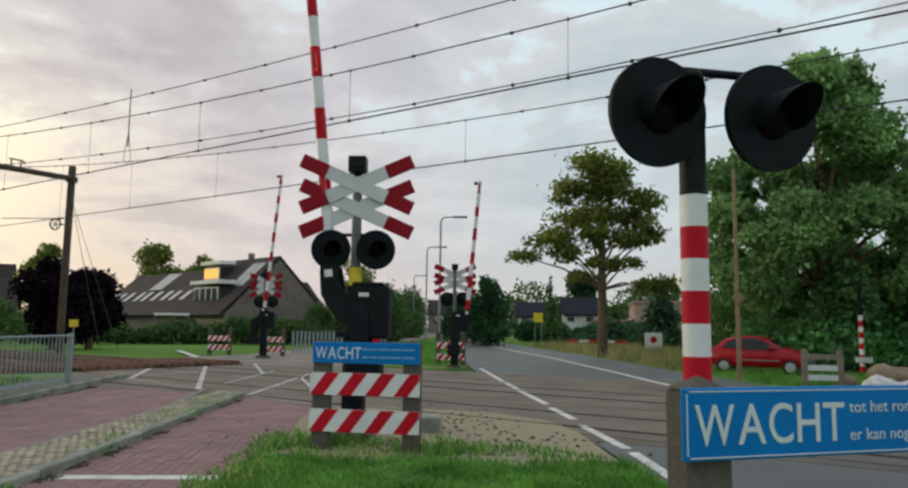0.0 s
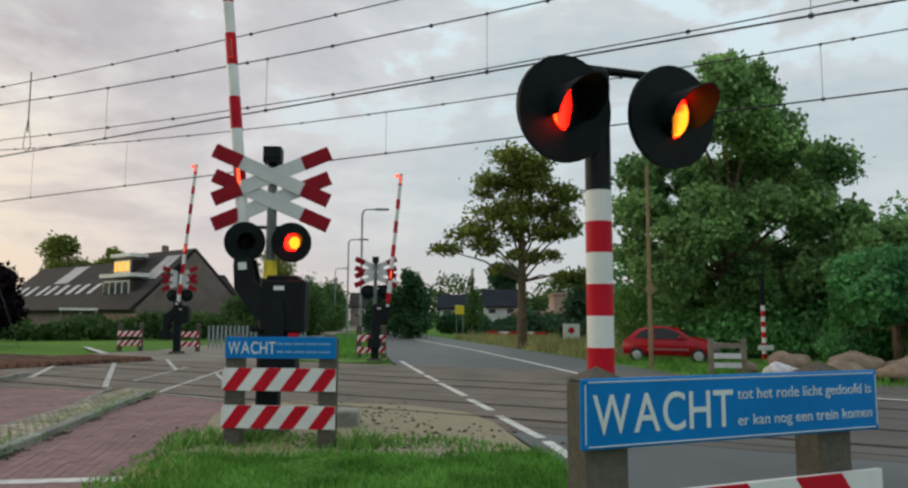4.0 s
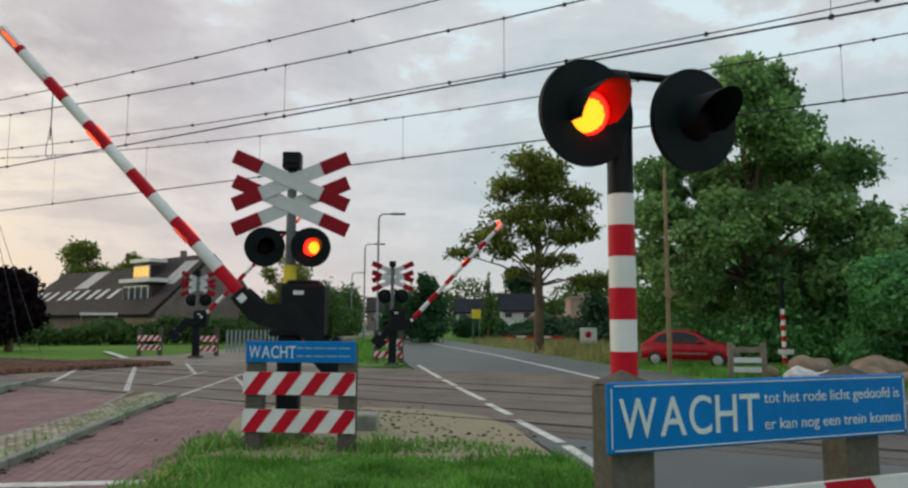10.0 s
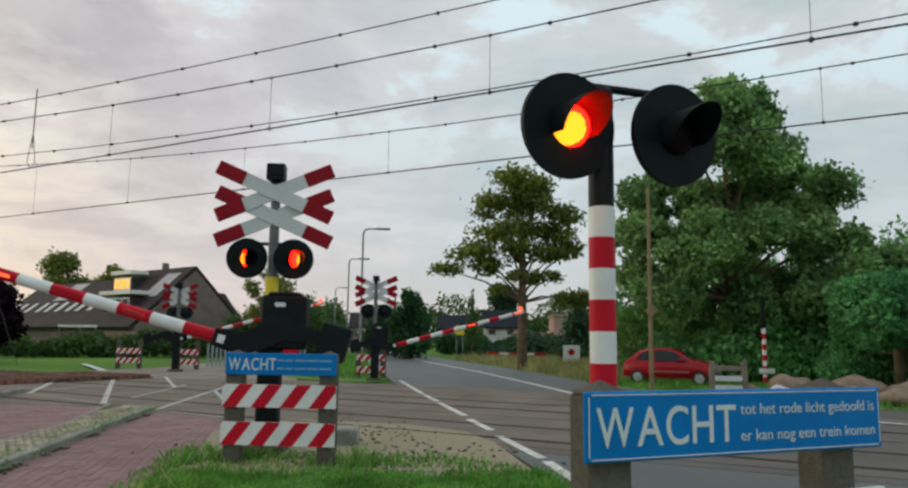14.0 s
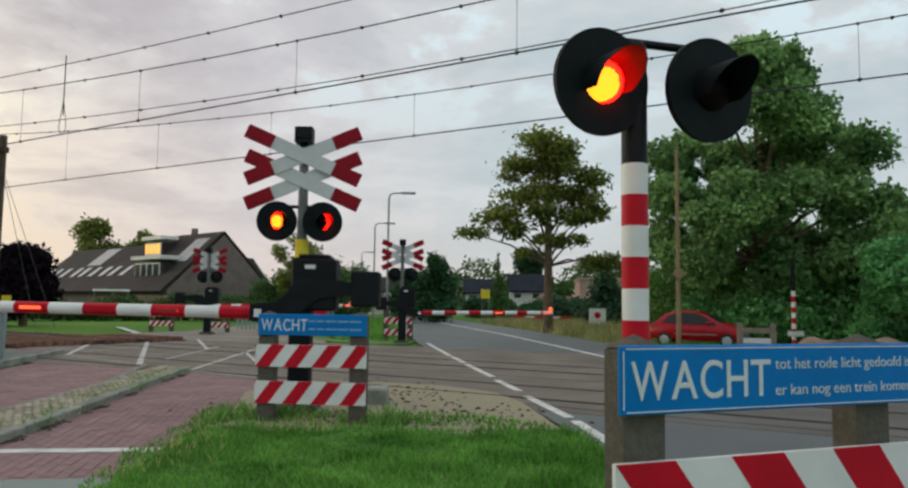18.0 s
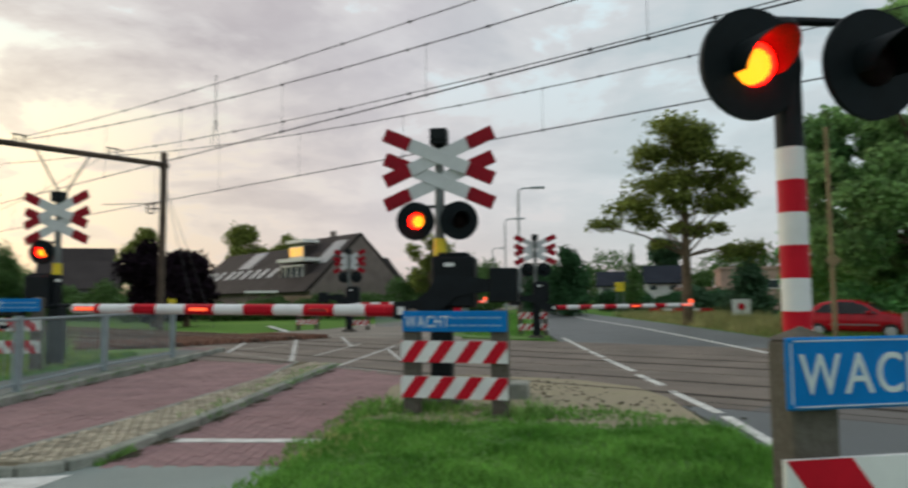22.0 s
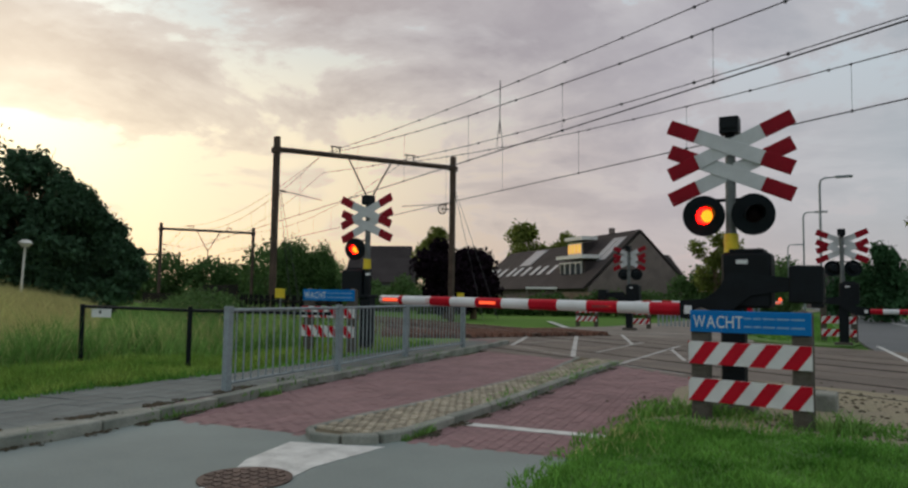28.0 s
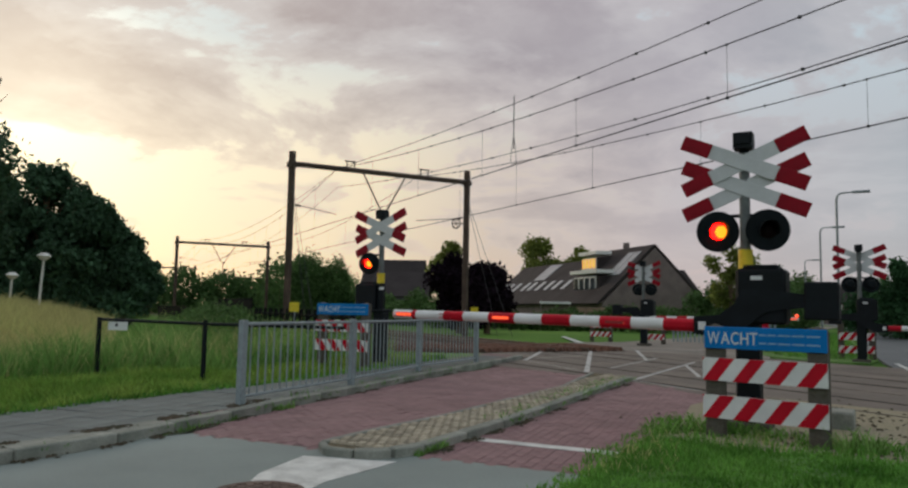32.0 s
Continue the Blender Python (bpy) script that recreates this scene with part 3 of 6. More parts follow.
def paint(name, pts, width, label, material=WHITE_LINE, z=0.004):
    return structure(name, prism(B(), strip(pts, width), z - 0.003, z + 0.002), material, label, "road marking")


for i, seg in enumerate((((0.09, 25.6), (0.70, 19.5)), ((0.76, 19.0), (0.97, 17.2)), ((1.0, 16.7), (1.34, 13.95)), ((1.37, 13.3), (1.57, 11.7)), ((1.6, 11.0), (1.85, 8.95)), ((1.87, 8.7), (2.0, 6.4)), ((2.05, 5.6), (2.3, 2.6)))):
    paint("edge_marking", seg, 0.13, "white dashed edge marking on the asphalt", z=0.008)
paint("lane_marking", [(4.95, 18.6), (4.5, 24.4), (3.6, 34.4), (1.7, 48.8), (-0.3, 67), (-5, 110)], 0.16, "long white line along the road", z=0.005)
paint("lane_marking", [(6.6, 16.0), (9.2, 13.0), (12.5, 11.2), (20, 8)], 0.16, "white line along the far road edge", z=0.005)
paint("stop_marking", [(-3.9, 6.72), (-2.25, 6.86)], 0.17, "white stop line across the red lane", z=0.006)
for seg, wd in ((((-8.7, 18.4), (-10.85, 24.8)), 0.22), (((-10.9, 24.9), (-9.5, 26.6), (-6.0, 28.4)), 0.15), (((-10.45, 28.4), (-5.95, 15.8)), 0.22), (((-8.05, 26.5), (-6.1, 21.1)), 0.2), (((-5.95, 17.4), (-6.15, 22.4)), 0.15), (((-4.52, 14.6), (-4.85, 21.6)), 0.16), (((-4.85, 20.3), (-3.6, 16.4)), 0.16), (((-4.52, 14.6), (-2.95, 13.4)), 0.1), (((-8.8, 19.4), (-8.4, 22.1), (-6.15, 22.4)), 0.1), (((-8.5, 18.2), (-5.95, 15.9)), 0.08)):
    paint("crossing_marking", seg, wd * 0.55, "white line painted on the crossing deck", FADED_LINE if wd < 0.16 else WORN_LINE, z=0.009)
paint("crossing_marking", [(-15.6, 38), (-11.9, 31)], 0.3, "pale kerb line beyond the tracks", z=0.009)
structure("block_marking", prism(B(), [(-4.62, 5.02), (-3.78, 5.30), (-3.80, 4.38), (-3.47, 2.9), (-4.05, 2.9), (-4.02, 3.43), (-4.28, 4.05), (-4.42, 4.28)], 0.001, 0.006), WHITE_LINE, "broad white block marking on the side road", "road marking")
mh = thing("manhole_cover", "brown cast iron manhole cover set in the asphalt", "manhole cover", Matrix.Translation((-3.97, 3.83, 0.002)) @ Matrix.Diagonal((1.18, 1.18, 1.0, 1)))
bm = B()
tube(bm, (0, 0, -0.02), (0, 0, 0.012), 0.285, seg=32)
part("frame", bm, IRON, mh)
bm = B()
for i in range(7):
    for j in range(7):
        x, y = (i - 3) * 0.075, (j - 3) * 0.075
        if math.hypot(x, y) < 0.25:
            box(bm, (x, y, 0.014), (0.045, 0.045, 0.008))
tagged(part("cover_studs", bm, IRON, mh), kind="stuff")


# kerbs: single stones along a line
def kerb_run(pts, width, z0, z1, step, parent_label, name="kerb"):
    par = thing(name, parent_label, "kerb", kind="structure")
    dist = 0.0
    for (x0, y0), (x1, y1) in zip(pts, pts[1:]):
        d = Vector((x1 - x0, y1 - y0, 0))
        n = max(1, round(d.length / step))
        for i in range(n):
            c = Vector((x0, y0, 0)) + d * ((i + 0.5) / n)
            bm = B()
            box(bm, (0, 0, 0), (d.length / n - 0.008, width, z1 - z0), bev=0.012)
            ob = part("kerbstone", bm, KERB, par)
            ob.matrix_basis = Matrix.Translation((c.x, c.y, (z0 + z1) / 2 + random.uniform(-0.006, 0.006))) @ Matrix.Rotation(math.atan2(d.y, d.x) + random.uniform(-0.01, 0.01), 4, "Z")
    return par


kerb_run([(-6.55, -1), (-6.45, 3.4), (-6.5, 4.4), (-6.66, 5.18), (-6.8, 6.1), (-7.17, 7.5), (-7.4, 9.0), (-7.8, 11.16), (-8.36, 14.26), (-9.1, 18.9)], 0.16, -0.05, 0.105, 0.95, "mossy grey concrete kerb along the pavement")
kerb_run([(-6.75, -1), (-6.62, 3.4), (-6.67, 4.4), (-6.83, 5.18)], 0.2, -0.05, 0.1, 0.5, "row of pale slabs behind the kerb", "kerb")

# island with rounded nose
ISLE_R = [(-4.2, 5.22), (-3.95, 5.45), (-3.86, 5.8), (-3.9, 6.65), (-3.95, 7.6), (-4.05, 9.0), (-4.3, 11.4), (-4.55, 14.5)]
ISLE_L = [(-4.2, 5.22), (-4.5, 5.2), (-4.72, 5.4), (-4.76, 6.2), (-4.74, 7.6), (-4.86, 9.8), (-5.0, 12.2), (-5.6, 15.2)]
core = [(x - 0.06, y) for x, y in ISLE_R[1:]] + [(x + 0.06, y) for x, y in ISLE_L[1:]][::-1]
flat("traffic_island", core, -0.05, 0.055, ISLAND_BED, "raised island bed between the cycle lanes", "traffic island")
kerb_run(ISLE_R, 0.14, -0.05, 0.085, 1.0, "pale rounded kerb of the traffic island")
kerb_run(ISLE_L, 0.08, -0.05, 0.07, 1.0, "low kerb on the far side of the island")

# ---------------------------------------------------------------- railway
RAILS = (10.0, 11.44, 14.2, 15.64)
for r in RAILS:
    for a0, a1, z in ((-60, 20.6, 0.0), (20.6, 180, 0.0)):
        bm = B()
        p, q = tr(a0, r, 0), tr(a1, r, 0)
        ang = math.atan2(A.y, A.x)
        mid = (p + q) / 2
        L = (q - p).length
        rot = Matrix.Translation((mid.x, mid.y, 0)) @ Matrix.Rotation(ang, 4, "Z")
        if a0 < 0:
            box(bm, (0, 0, 0.0), (L, 0.07, 0.022), rot)
            box(bm, (0, 0.085 if r in (10.0, 14.2) else -0.085, 0.0), (L, 0.06, 0.012), rot)
        else:
            box(bm, (0, 0, 0.11), (L, 0.07, 0.05), rot)
            box(bm, (0, 0, 0.04), (L, 0.02, 0.12), rot)
            box(bm, (0, 0, -0.02), (L, 0.14, 0.02), rot)
        tagged(part("rail", bm, RAIL_STEEL if a0 > 0 else MUD), "rusty brown steel rail of the railway track", "rail", "rails")
flat("ballast_bed", [tuple(tr(a, n)[:2]) for a, n in ((20.6, 8.3), (20.6, 17.6), (180, 17.6), (180, 8.3))], -0.06, 0.0, BALLAST, "brown stone ballast under the tracks", "ballast")
sl = None
for track in (10.72, 14.92):
    for k in range(70):
        m = Matrix.Translation(tr(21.0 + 0.62 * k, track, 0.03)) @ Matrix.Rotation(math.atan2(N.y, N.x), 4, "Z")
        if sl is None:
            bm = B()
            box(bm, (0, 0, 0), (2.5, 0.24, 0.12), bev=0.02)
            sl = tagged(part("sleeper", bm, SLEEPER), "brown weathered railway sleeper in ballast", "sleeper", "sleepers")
            sl.matrix_basis = m
        else:
            copy_thing(sl, m)
rng = np.random.default_rng(3)
v, f = [], []
for _ in range(5000):
    p = tr(20.8 + 45 * rng.random() ** 1.5, 8.4 + 9.1 * rng.random(), 0.0)
    s = 0.03 + 0.03 * rng.random()
    i = len(v)
    v += [(p.x - s, p.y, p.z), (p.x + s, p.y + s * 0.5, p.z), (p.x, p.y - s, p.z), (p.x + s * 0.2, p.y, p.z + s * 1.3)]
    f += [(i, i + 1, i + 3), (i + 1, i + 2, i + 3), (i + 2, i, i + 3)]
tagged(quads_mesh("ballast_stones", v, f, BALLAST), "loose brown ballast stones", "stones", kind="stuff")


# ---------------------------------------------------------------- signs and barriers
def text(name, body, size, at, material, parent, width=None, weight=0.012):
    cu = bpy.data.curves.new(name, "FONT")
    cu.body, cu.size, cu.extrude, cu.offset = body, size, 0.0015, size * weight
    tmp = bpy.data.objects.new(name, cu)
    scene.collection.objects.link(tmp)
    bpy.context.view_layer.update()
    me = bpy.data.meshes.new_from_object(tmp.evaluated_get(bpy.context.evaluated_depsgraph_get()))
    bpy.data.objects.remove(tmp)
    xs = [q.co.x for q in me.vertices]
    k = width / (max(xs) - min(xs)) if width else 1.0
    x0 = min(xs)
    for q in me.vertices:
        q.co = Vector(((q.co.x - x0) * k, -q.co.z, q.co.y))
    group = list(range(len(me.vertices)))

    def root(k):
        while group[k] != k:
            group[k] = group[group[k]]
            k = group[k]
        return k

    for e in me.edges:
        group[root(e.vertices[0])] = root(e.vertices[1])
    islands = {}
    for p in me.polygons:
        islands.setdefault(root(p.vertices[0]), []).append(tuple(p.vertices))
    for faces in islands.values():
        used = {k: n for n, k in enumerate(sorted({k for f in faces for k in f}))}
        lm = bpy.data.meshes.new("letter")
        lm.from_pydata([me.vertices[k].co[:] for k in used], [], [[used[k] for k in f] for f in faces])
        lm.materials.append(material)
        ob = new("letter", lm)
        ob.location = at
        ob.parent = parent
    bpy.data.meshes.remove(me)


def striped_board(t, x0, x1, z0, z1, slope, pitch, phase=0.0):
    """A board with slanted stripes, each stripe a plate proud of the board."""
    bm = B()
    box(bm, ((x0 + x1) / 2, -0.10, (z0 + z1) / 2), (x1 - x0, 0.022, z1 - z0))
    board = part("board", bm, WHITE, t, "white enamelled board with slanted red stripes")
    h = z1 - z0
    x = x0 - 4 * pitch + phase
    while x < x1 + pitch:
        lo, hi = (x, x + pitch), (x + slope * h, x + pitch + slope * h)
        poly = [(lo[0], z0), (lo[1], z0), (hi[1], z1), (hi[0], z1)]
        cut = []
        for side, lim in ((1, x0), (-1, x1)):
            src, cut = (poly if side == 1 else cut), []
            for (ax, az), (bx, bz) in zip(src, src[1:] + src[:1]):
                ia, ib = (ax - lim) * side >= 0, (bx - lim) * side >= 0
                if ia:
                    cut.append((ax, az))
                if ia != ib:
                    k = (lim - ax) / (bx - ax)
                    cut.append((lim, az + (bz - az) * k))
        if len(cut) > 2:
            bm = B()
            vs = [bm.verts.new((px, -0.1135, pz)) for px, pz in cut]
            vb = [bm.verts.new((px, -0.1105, pz)) for px, pz in cut]
            bm.faces.new(vs)
            for i in range(len(vs)):
                bm.faces.new((vs[i], vb[i], vb[(i + 1) % len(vs)], vs[(i + 1) % len(vs)]))
            bmesh.ops.recalc_face_normals(bm, faces=bm.faces)
            part("stripe", bm, RED, board)
        x += 2 * pitch
    return board


def heading(w, h, z0, sign):
    """The narrow, well-spaced capitals of the sign, as shares of its width."""
    for ch, u0, u1 in (("W", 0.030, 0.137), ("A", 0.1475, 0.2248), ("C", 0.2352, 0.3029), ("H", 0.3163, 0.383), ("T", 0.394, 0.4586)):
        text("lettering", ch, h * 0.80, (w * (u0 - 0.5), -0.112, z0 + h * 0.22), LETTER, sign, w * (u1 - u0), 0.004)


def warning_fence(label, m, w, z_sign, z_boards, slope, posts, lettering, sign=True, pw=0.19, pd=0.15, pitch=0.165):
    t = thing("warning_fence", label, "fence", m, "warning fences")
    for x in posts:
        bm = B()
        box(bm, (x, 0.0, (z_sign[1] - 0.01) / 2 - 0.15), (pw, pd, z_sign[1] + 0.3 - 0.02), bev=0.012)
        top = [bm.verts.new((x + sx * pw / 2, sy * pd / 2, z_sign[1] - 0.012)) for sx, sy in ((-1, -1), (1, -1), (1, 1), (-1, 1))]
        ap = bm.verts.new((x, 0, z_sign[1] + 0.035))
        for i in range(4):
            bm.faces.new((top[i], top[(i + 1) % 4], ap))
        part("post", bm, CONCRETE, t, "lichen-stained concrete post")
    if sign:
        z0, z1 = z_sign
        bm = B()
        box(bm, (0, -0.10, (z0 + z1) / 2), (w, 0.02, z1 - z0), bev=0.006)
        s = part("sign", bm, BLUE, t, "blue enamelled sign with white lettering")
        h = z1 - z0
        if lettering:
            bm = B()
            for cx, cz, sx, sz in ((0, z1 - 0.012, w - 0.05, 0.004), (0, z0 + 0.012, w - 0.05, 0.004), (-w / 2 + 0.014, (z0 + z1) / 2, 0.004, h - 0.04), (w / 2 - 0.014, (z0 + z1) / 2, 0.004, h - 0.04)):
                box(bm, (cx, -0.1115, cz), (sx, 0.002, sz))
            part("border", bm, LETTER, s)
            heading(w, h, z0, s)
            text("lettering", "tot het rode licht gedoofd is", h * 0.24, (-w / 2 + w * 0.475, -0.112, z0 + h * 0.62), LETTER, s, w * 0.495, -0.006)
            text("lettering", "er kan nog een trein komen", h * 0.24, (-w / 2 + w * 0.475, -0.112, z0 + h * 0.22), LETTER, s, w * 0.495, -0.006)
        else:
            heading(w, h, z0, s)
            for k in (0.62, 0.25):
                for j, (a, b) in enumerate(((0.47, 0.53), (0.545, 0.61), (0.625, 0.72), (0.735, 0.83), (0.845, 0.95))):
                    bm = B()
                    box(bm, (-w / 2 + w * (a + b) / 2, -0.112, z0 + h * (k + 0.06)), (w * (b - a), 0.003, h * 0.07))
                    part("text_bar", bm, PALE_BLUE, s)
    for z0, z1 in z_boards:
        striped_board(t, -w / 2 - 0.02, w / 2, z0, z1, slope, pitch, -slope * (z1 - z0) if slope < 0 else 0.0)
    return t


def spot(x, y, ang, z=0.0):
    return Matrix.Translation((x, y, z)) @ Matrix.Rotation(radians(ang), 4, "Z")


def lamp_head(t, at, face, r=0.25, name="signal_lamp", lit=(0.34, -0.06, 0.70)):
    """A round black backboard with a hooded red lens; face is the way it looks."""
    q = Vector(face).normalized().to_track_quat("-Y", "Z").to_matrix().to_4x4()
    m = Matrix.Translation(at) @ q
    bm = B()
    tube(bm, (0, 0.02, 0), (0, -0.012, 0), r, r, 40)
    tube(bm, (0, 0.16, 0), (0, 0.02, 0), r * 0.42, r * 0.62, 24)
    head = part(name, bm, DISC, t, "round black signal backboard")
    head.matrix_basis = m
    bm = B()
    # hood: a tube open below, cut shorter towards the bottom
    n, rr, ln = 28, r * 0.44, r * 1.05
    rings = []
    for k in range(n + 1):
        a = radians(-28 + 236 * k / n)
        x, z = rr * math.cos(a), rr * math.sin(a)
        l = ln * (0.15 + 0.85 * max(0.0, math.sin(a) * 0.5 + 0.5) ** 0.9)
        rings.append([bm.verts.new((x * s, y, z * s)) for s, y in ((1.0, -0.012), (1.0, -l), (0.965, -l), (0.965, -0.012))])
    for p, q2 in zip(rings, rings[1:]):
        for i in range(3):
            bm.faces.new((p[i], p[i + 1], q2[i + 1], q2[i]))
    hood = part("hood", bm, DISC, head, "black sheet-metal hood")
    # lens drum: lit on one half, dark on the other
    me = bpy.data.meshes.new("lens")
    bm = B()
    ball(bm, (0, 0, 0), (rr * 0.92, rr * 0.62, rr * 0.92), 56, 40)
    for fc in bm.faces:
        c = fc.calc_center_median()
        fc.material_index = 0 if c.y > -0.001 else (1 if math.hypot(c.x - rr * lit[0], c.z - rr * lit[1]) < rr * lit[2] else 2)
        fc.smooth = True
    bm.to_mesh(me)
    bm.free()
    for mm in (LENS_OFF, LENS_ON, LENS_RIM):
        me.materials.append(mm)
    drum = new("lens", me)
    drum.parent = head
    drum["label"] = "red signal lens"
    return head, drum


def cross_pair(t, at, face, scale=1.0, reds=DARKRED):
    """Two crossed pairs of white beams with red ends."""
    q = Vector(face).normalized().to_track_quat("-Y", "Z").to_matrix().to_4x4()
    k = scale
    for i, (dz, tilt, y) in enumerate(((0.157, -23.5, 0.0), (0.157, 23.5, 0.016), (-0.157, -23.5, 0.032), (-0.157, 23.5, 0.048))):
        m = Matrix.Translation(at) @ q @ Matrix.Translation((0, -0.09 + y, dz * k)) @ Matrix.Rotation(radians(-tilt), 4, "Y")
        bm = B()
        box(bm, (0, 0, 0), (1.56 * k, 0.012, 0.178 * k), bev=0.003)
        beam = part("cross_beam", bm, WHITEX, t, "white enamelled cross beam with red ends")
        beam.matrix_basis = m
        for s in (-1, 1):
            bm = B()
            box(bm, (s * 0.60 * k, 0, 0), (0.365 * k, 0.0155, 0.182 * k), bev=0.003)
            box(bm, (s * 0.60 * k, -0.011, 0), (0.365 * k, 0.006, 0.13 * k))
            part("red_end", bm, reds, beam)


ARM_LAMPS = []


def barrier_arm(t, length, stripe, start, width, lamps, off, seen=True):
    """A barrier arm along +x of its own space, pivot at its origin, axis hanging below it by off."""
    bm = B()
    tube(bm, (start - 0.05, 0, -off), (length, 0, -off), width * 0.96 / 2, width * 0.80 / 2, 14)
    arm = part("arm", bm, WHITE, t, "long white barrier arm with red bands")
    n, x = 0, length
    while x - stripe > start - 0.05:
        if n % 2 == 0:
            bm = B()
            k0 = 1 - 0.2 * (x - start) / (length - start)
            tube(bm, (x - stripe, 0, -off), (x, 0, -off), width * 0.96 / 2 * (k0 + 0.05), width * 0.96 / 2 * k0 + 0.002, 14)
            for s in (-1, 1):
                box(bm, (x - stripe / 2, s * width * 0.43, -off + width * 0.16), (stripe * 0.9, 0.02, 0.008))
                box(bm, (x - stripe / 2, s * width * 0.43, -off - width * 0.16), (stripe * 0.9, 0.02, 0.008))
            part("red_band", bm, RED, arm)
            if n // 2 in lamps:
                me = bpy.data.meshes.new("arm_lamp")
                bm = B()
                box(bm, (0, 0, 0), (stripe * 0.6, width + 0.012, width * 0.24), bev=0.003)
                for fc in bm.faces:
                    fc.material_index = 0 if (fc.calc_center_median().y < 0) == seen else 1
                bm.to_mesh(me)
                bm.free()
                for mm in (ARM_LAMP, ARM_LAMP_OFF):
                    me.materials.append(mm)
                lamp = new("arm_lamp", me)
                lamp.parent = arm
                lamp.location = (x - stripe / 2, 0, -off)
                lamp["label"] = "red strip lamp on the arm"
                ARM_LAMPS.append((lamp, n // 2, (x - stripe / 2, 0, -off)))
        n += 1
        x -= stripe
    if seen:
        at = (length - 0.08, 0, -off + 0.13)
        me = bpy.data.meshes.new("tip_lamp")
        bm = B()
        ball(bm, (0, 0, 0), (0.07, 0.07, 0.07))
        for fc in bm.faces:
            fc.material_index = 0 if fc.calc_center_median().y < 0 else 1
        bm.to_mesh(me)
        bm.free()
        for mm in (ARM_LAMP, ARM_LAMP_OFF):
            me.materials.append(mm)
        lamp = new("tip_lamp", me)
        lamp.parent = arm
        lamp.location = at
        lamp["label"] = "small red lamp on the arm's tip"
        ARM_LAMPS.append((lamp, 0, at))
    for s in (-1, 1):
        bm = B()
        poly = [(-0.62, 0.07), (-0.62, -0.07), (-0.16, -0.14), (0.02, -0.30), (0.30, -off - 0.12), (start, -off - 0.11), (start + 0.04, -off + 0.11), (0.36, -off + 0.14), (0.20, -0.06), (0.10, 0.12), (-0.1, 0.13)]
        prism(bm, poly, s * 0.17 - 0.012, s * 0.17 + 0.012, Matrix.Rotation(radians(90), 4, "X"))
        part("bracket", bm, BLACK, arm, "black steel arm bracket")
    bm = B()
    box(bm, (-0.75, 0, 0.0), (0.36, 0.40, 0.44), bev=0.02)
    part("counterweight", bm, BLACK, arm, "black counterweight block")
    for s in (-1, 1):
        bm = B()
        box(bm, (start - 0.06, s * 0.19, -off), (0.20, 0.006, 0.20))
        part("label_plate", bm, BLACK, arm)
        bm = B()
        box(bm, (start - 0.06, s * 0.195, -off), (0.09, 0.008, 0.10))
        part("label_mark", bm, WHITE, arm)
    return arm


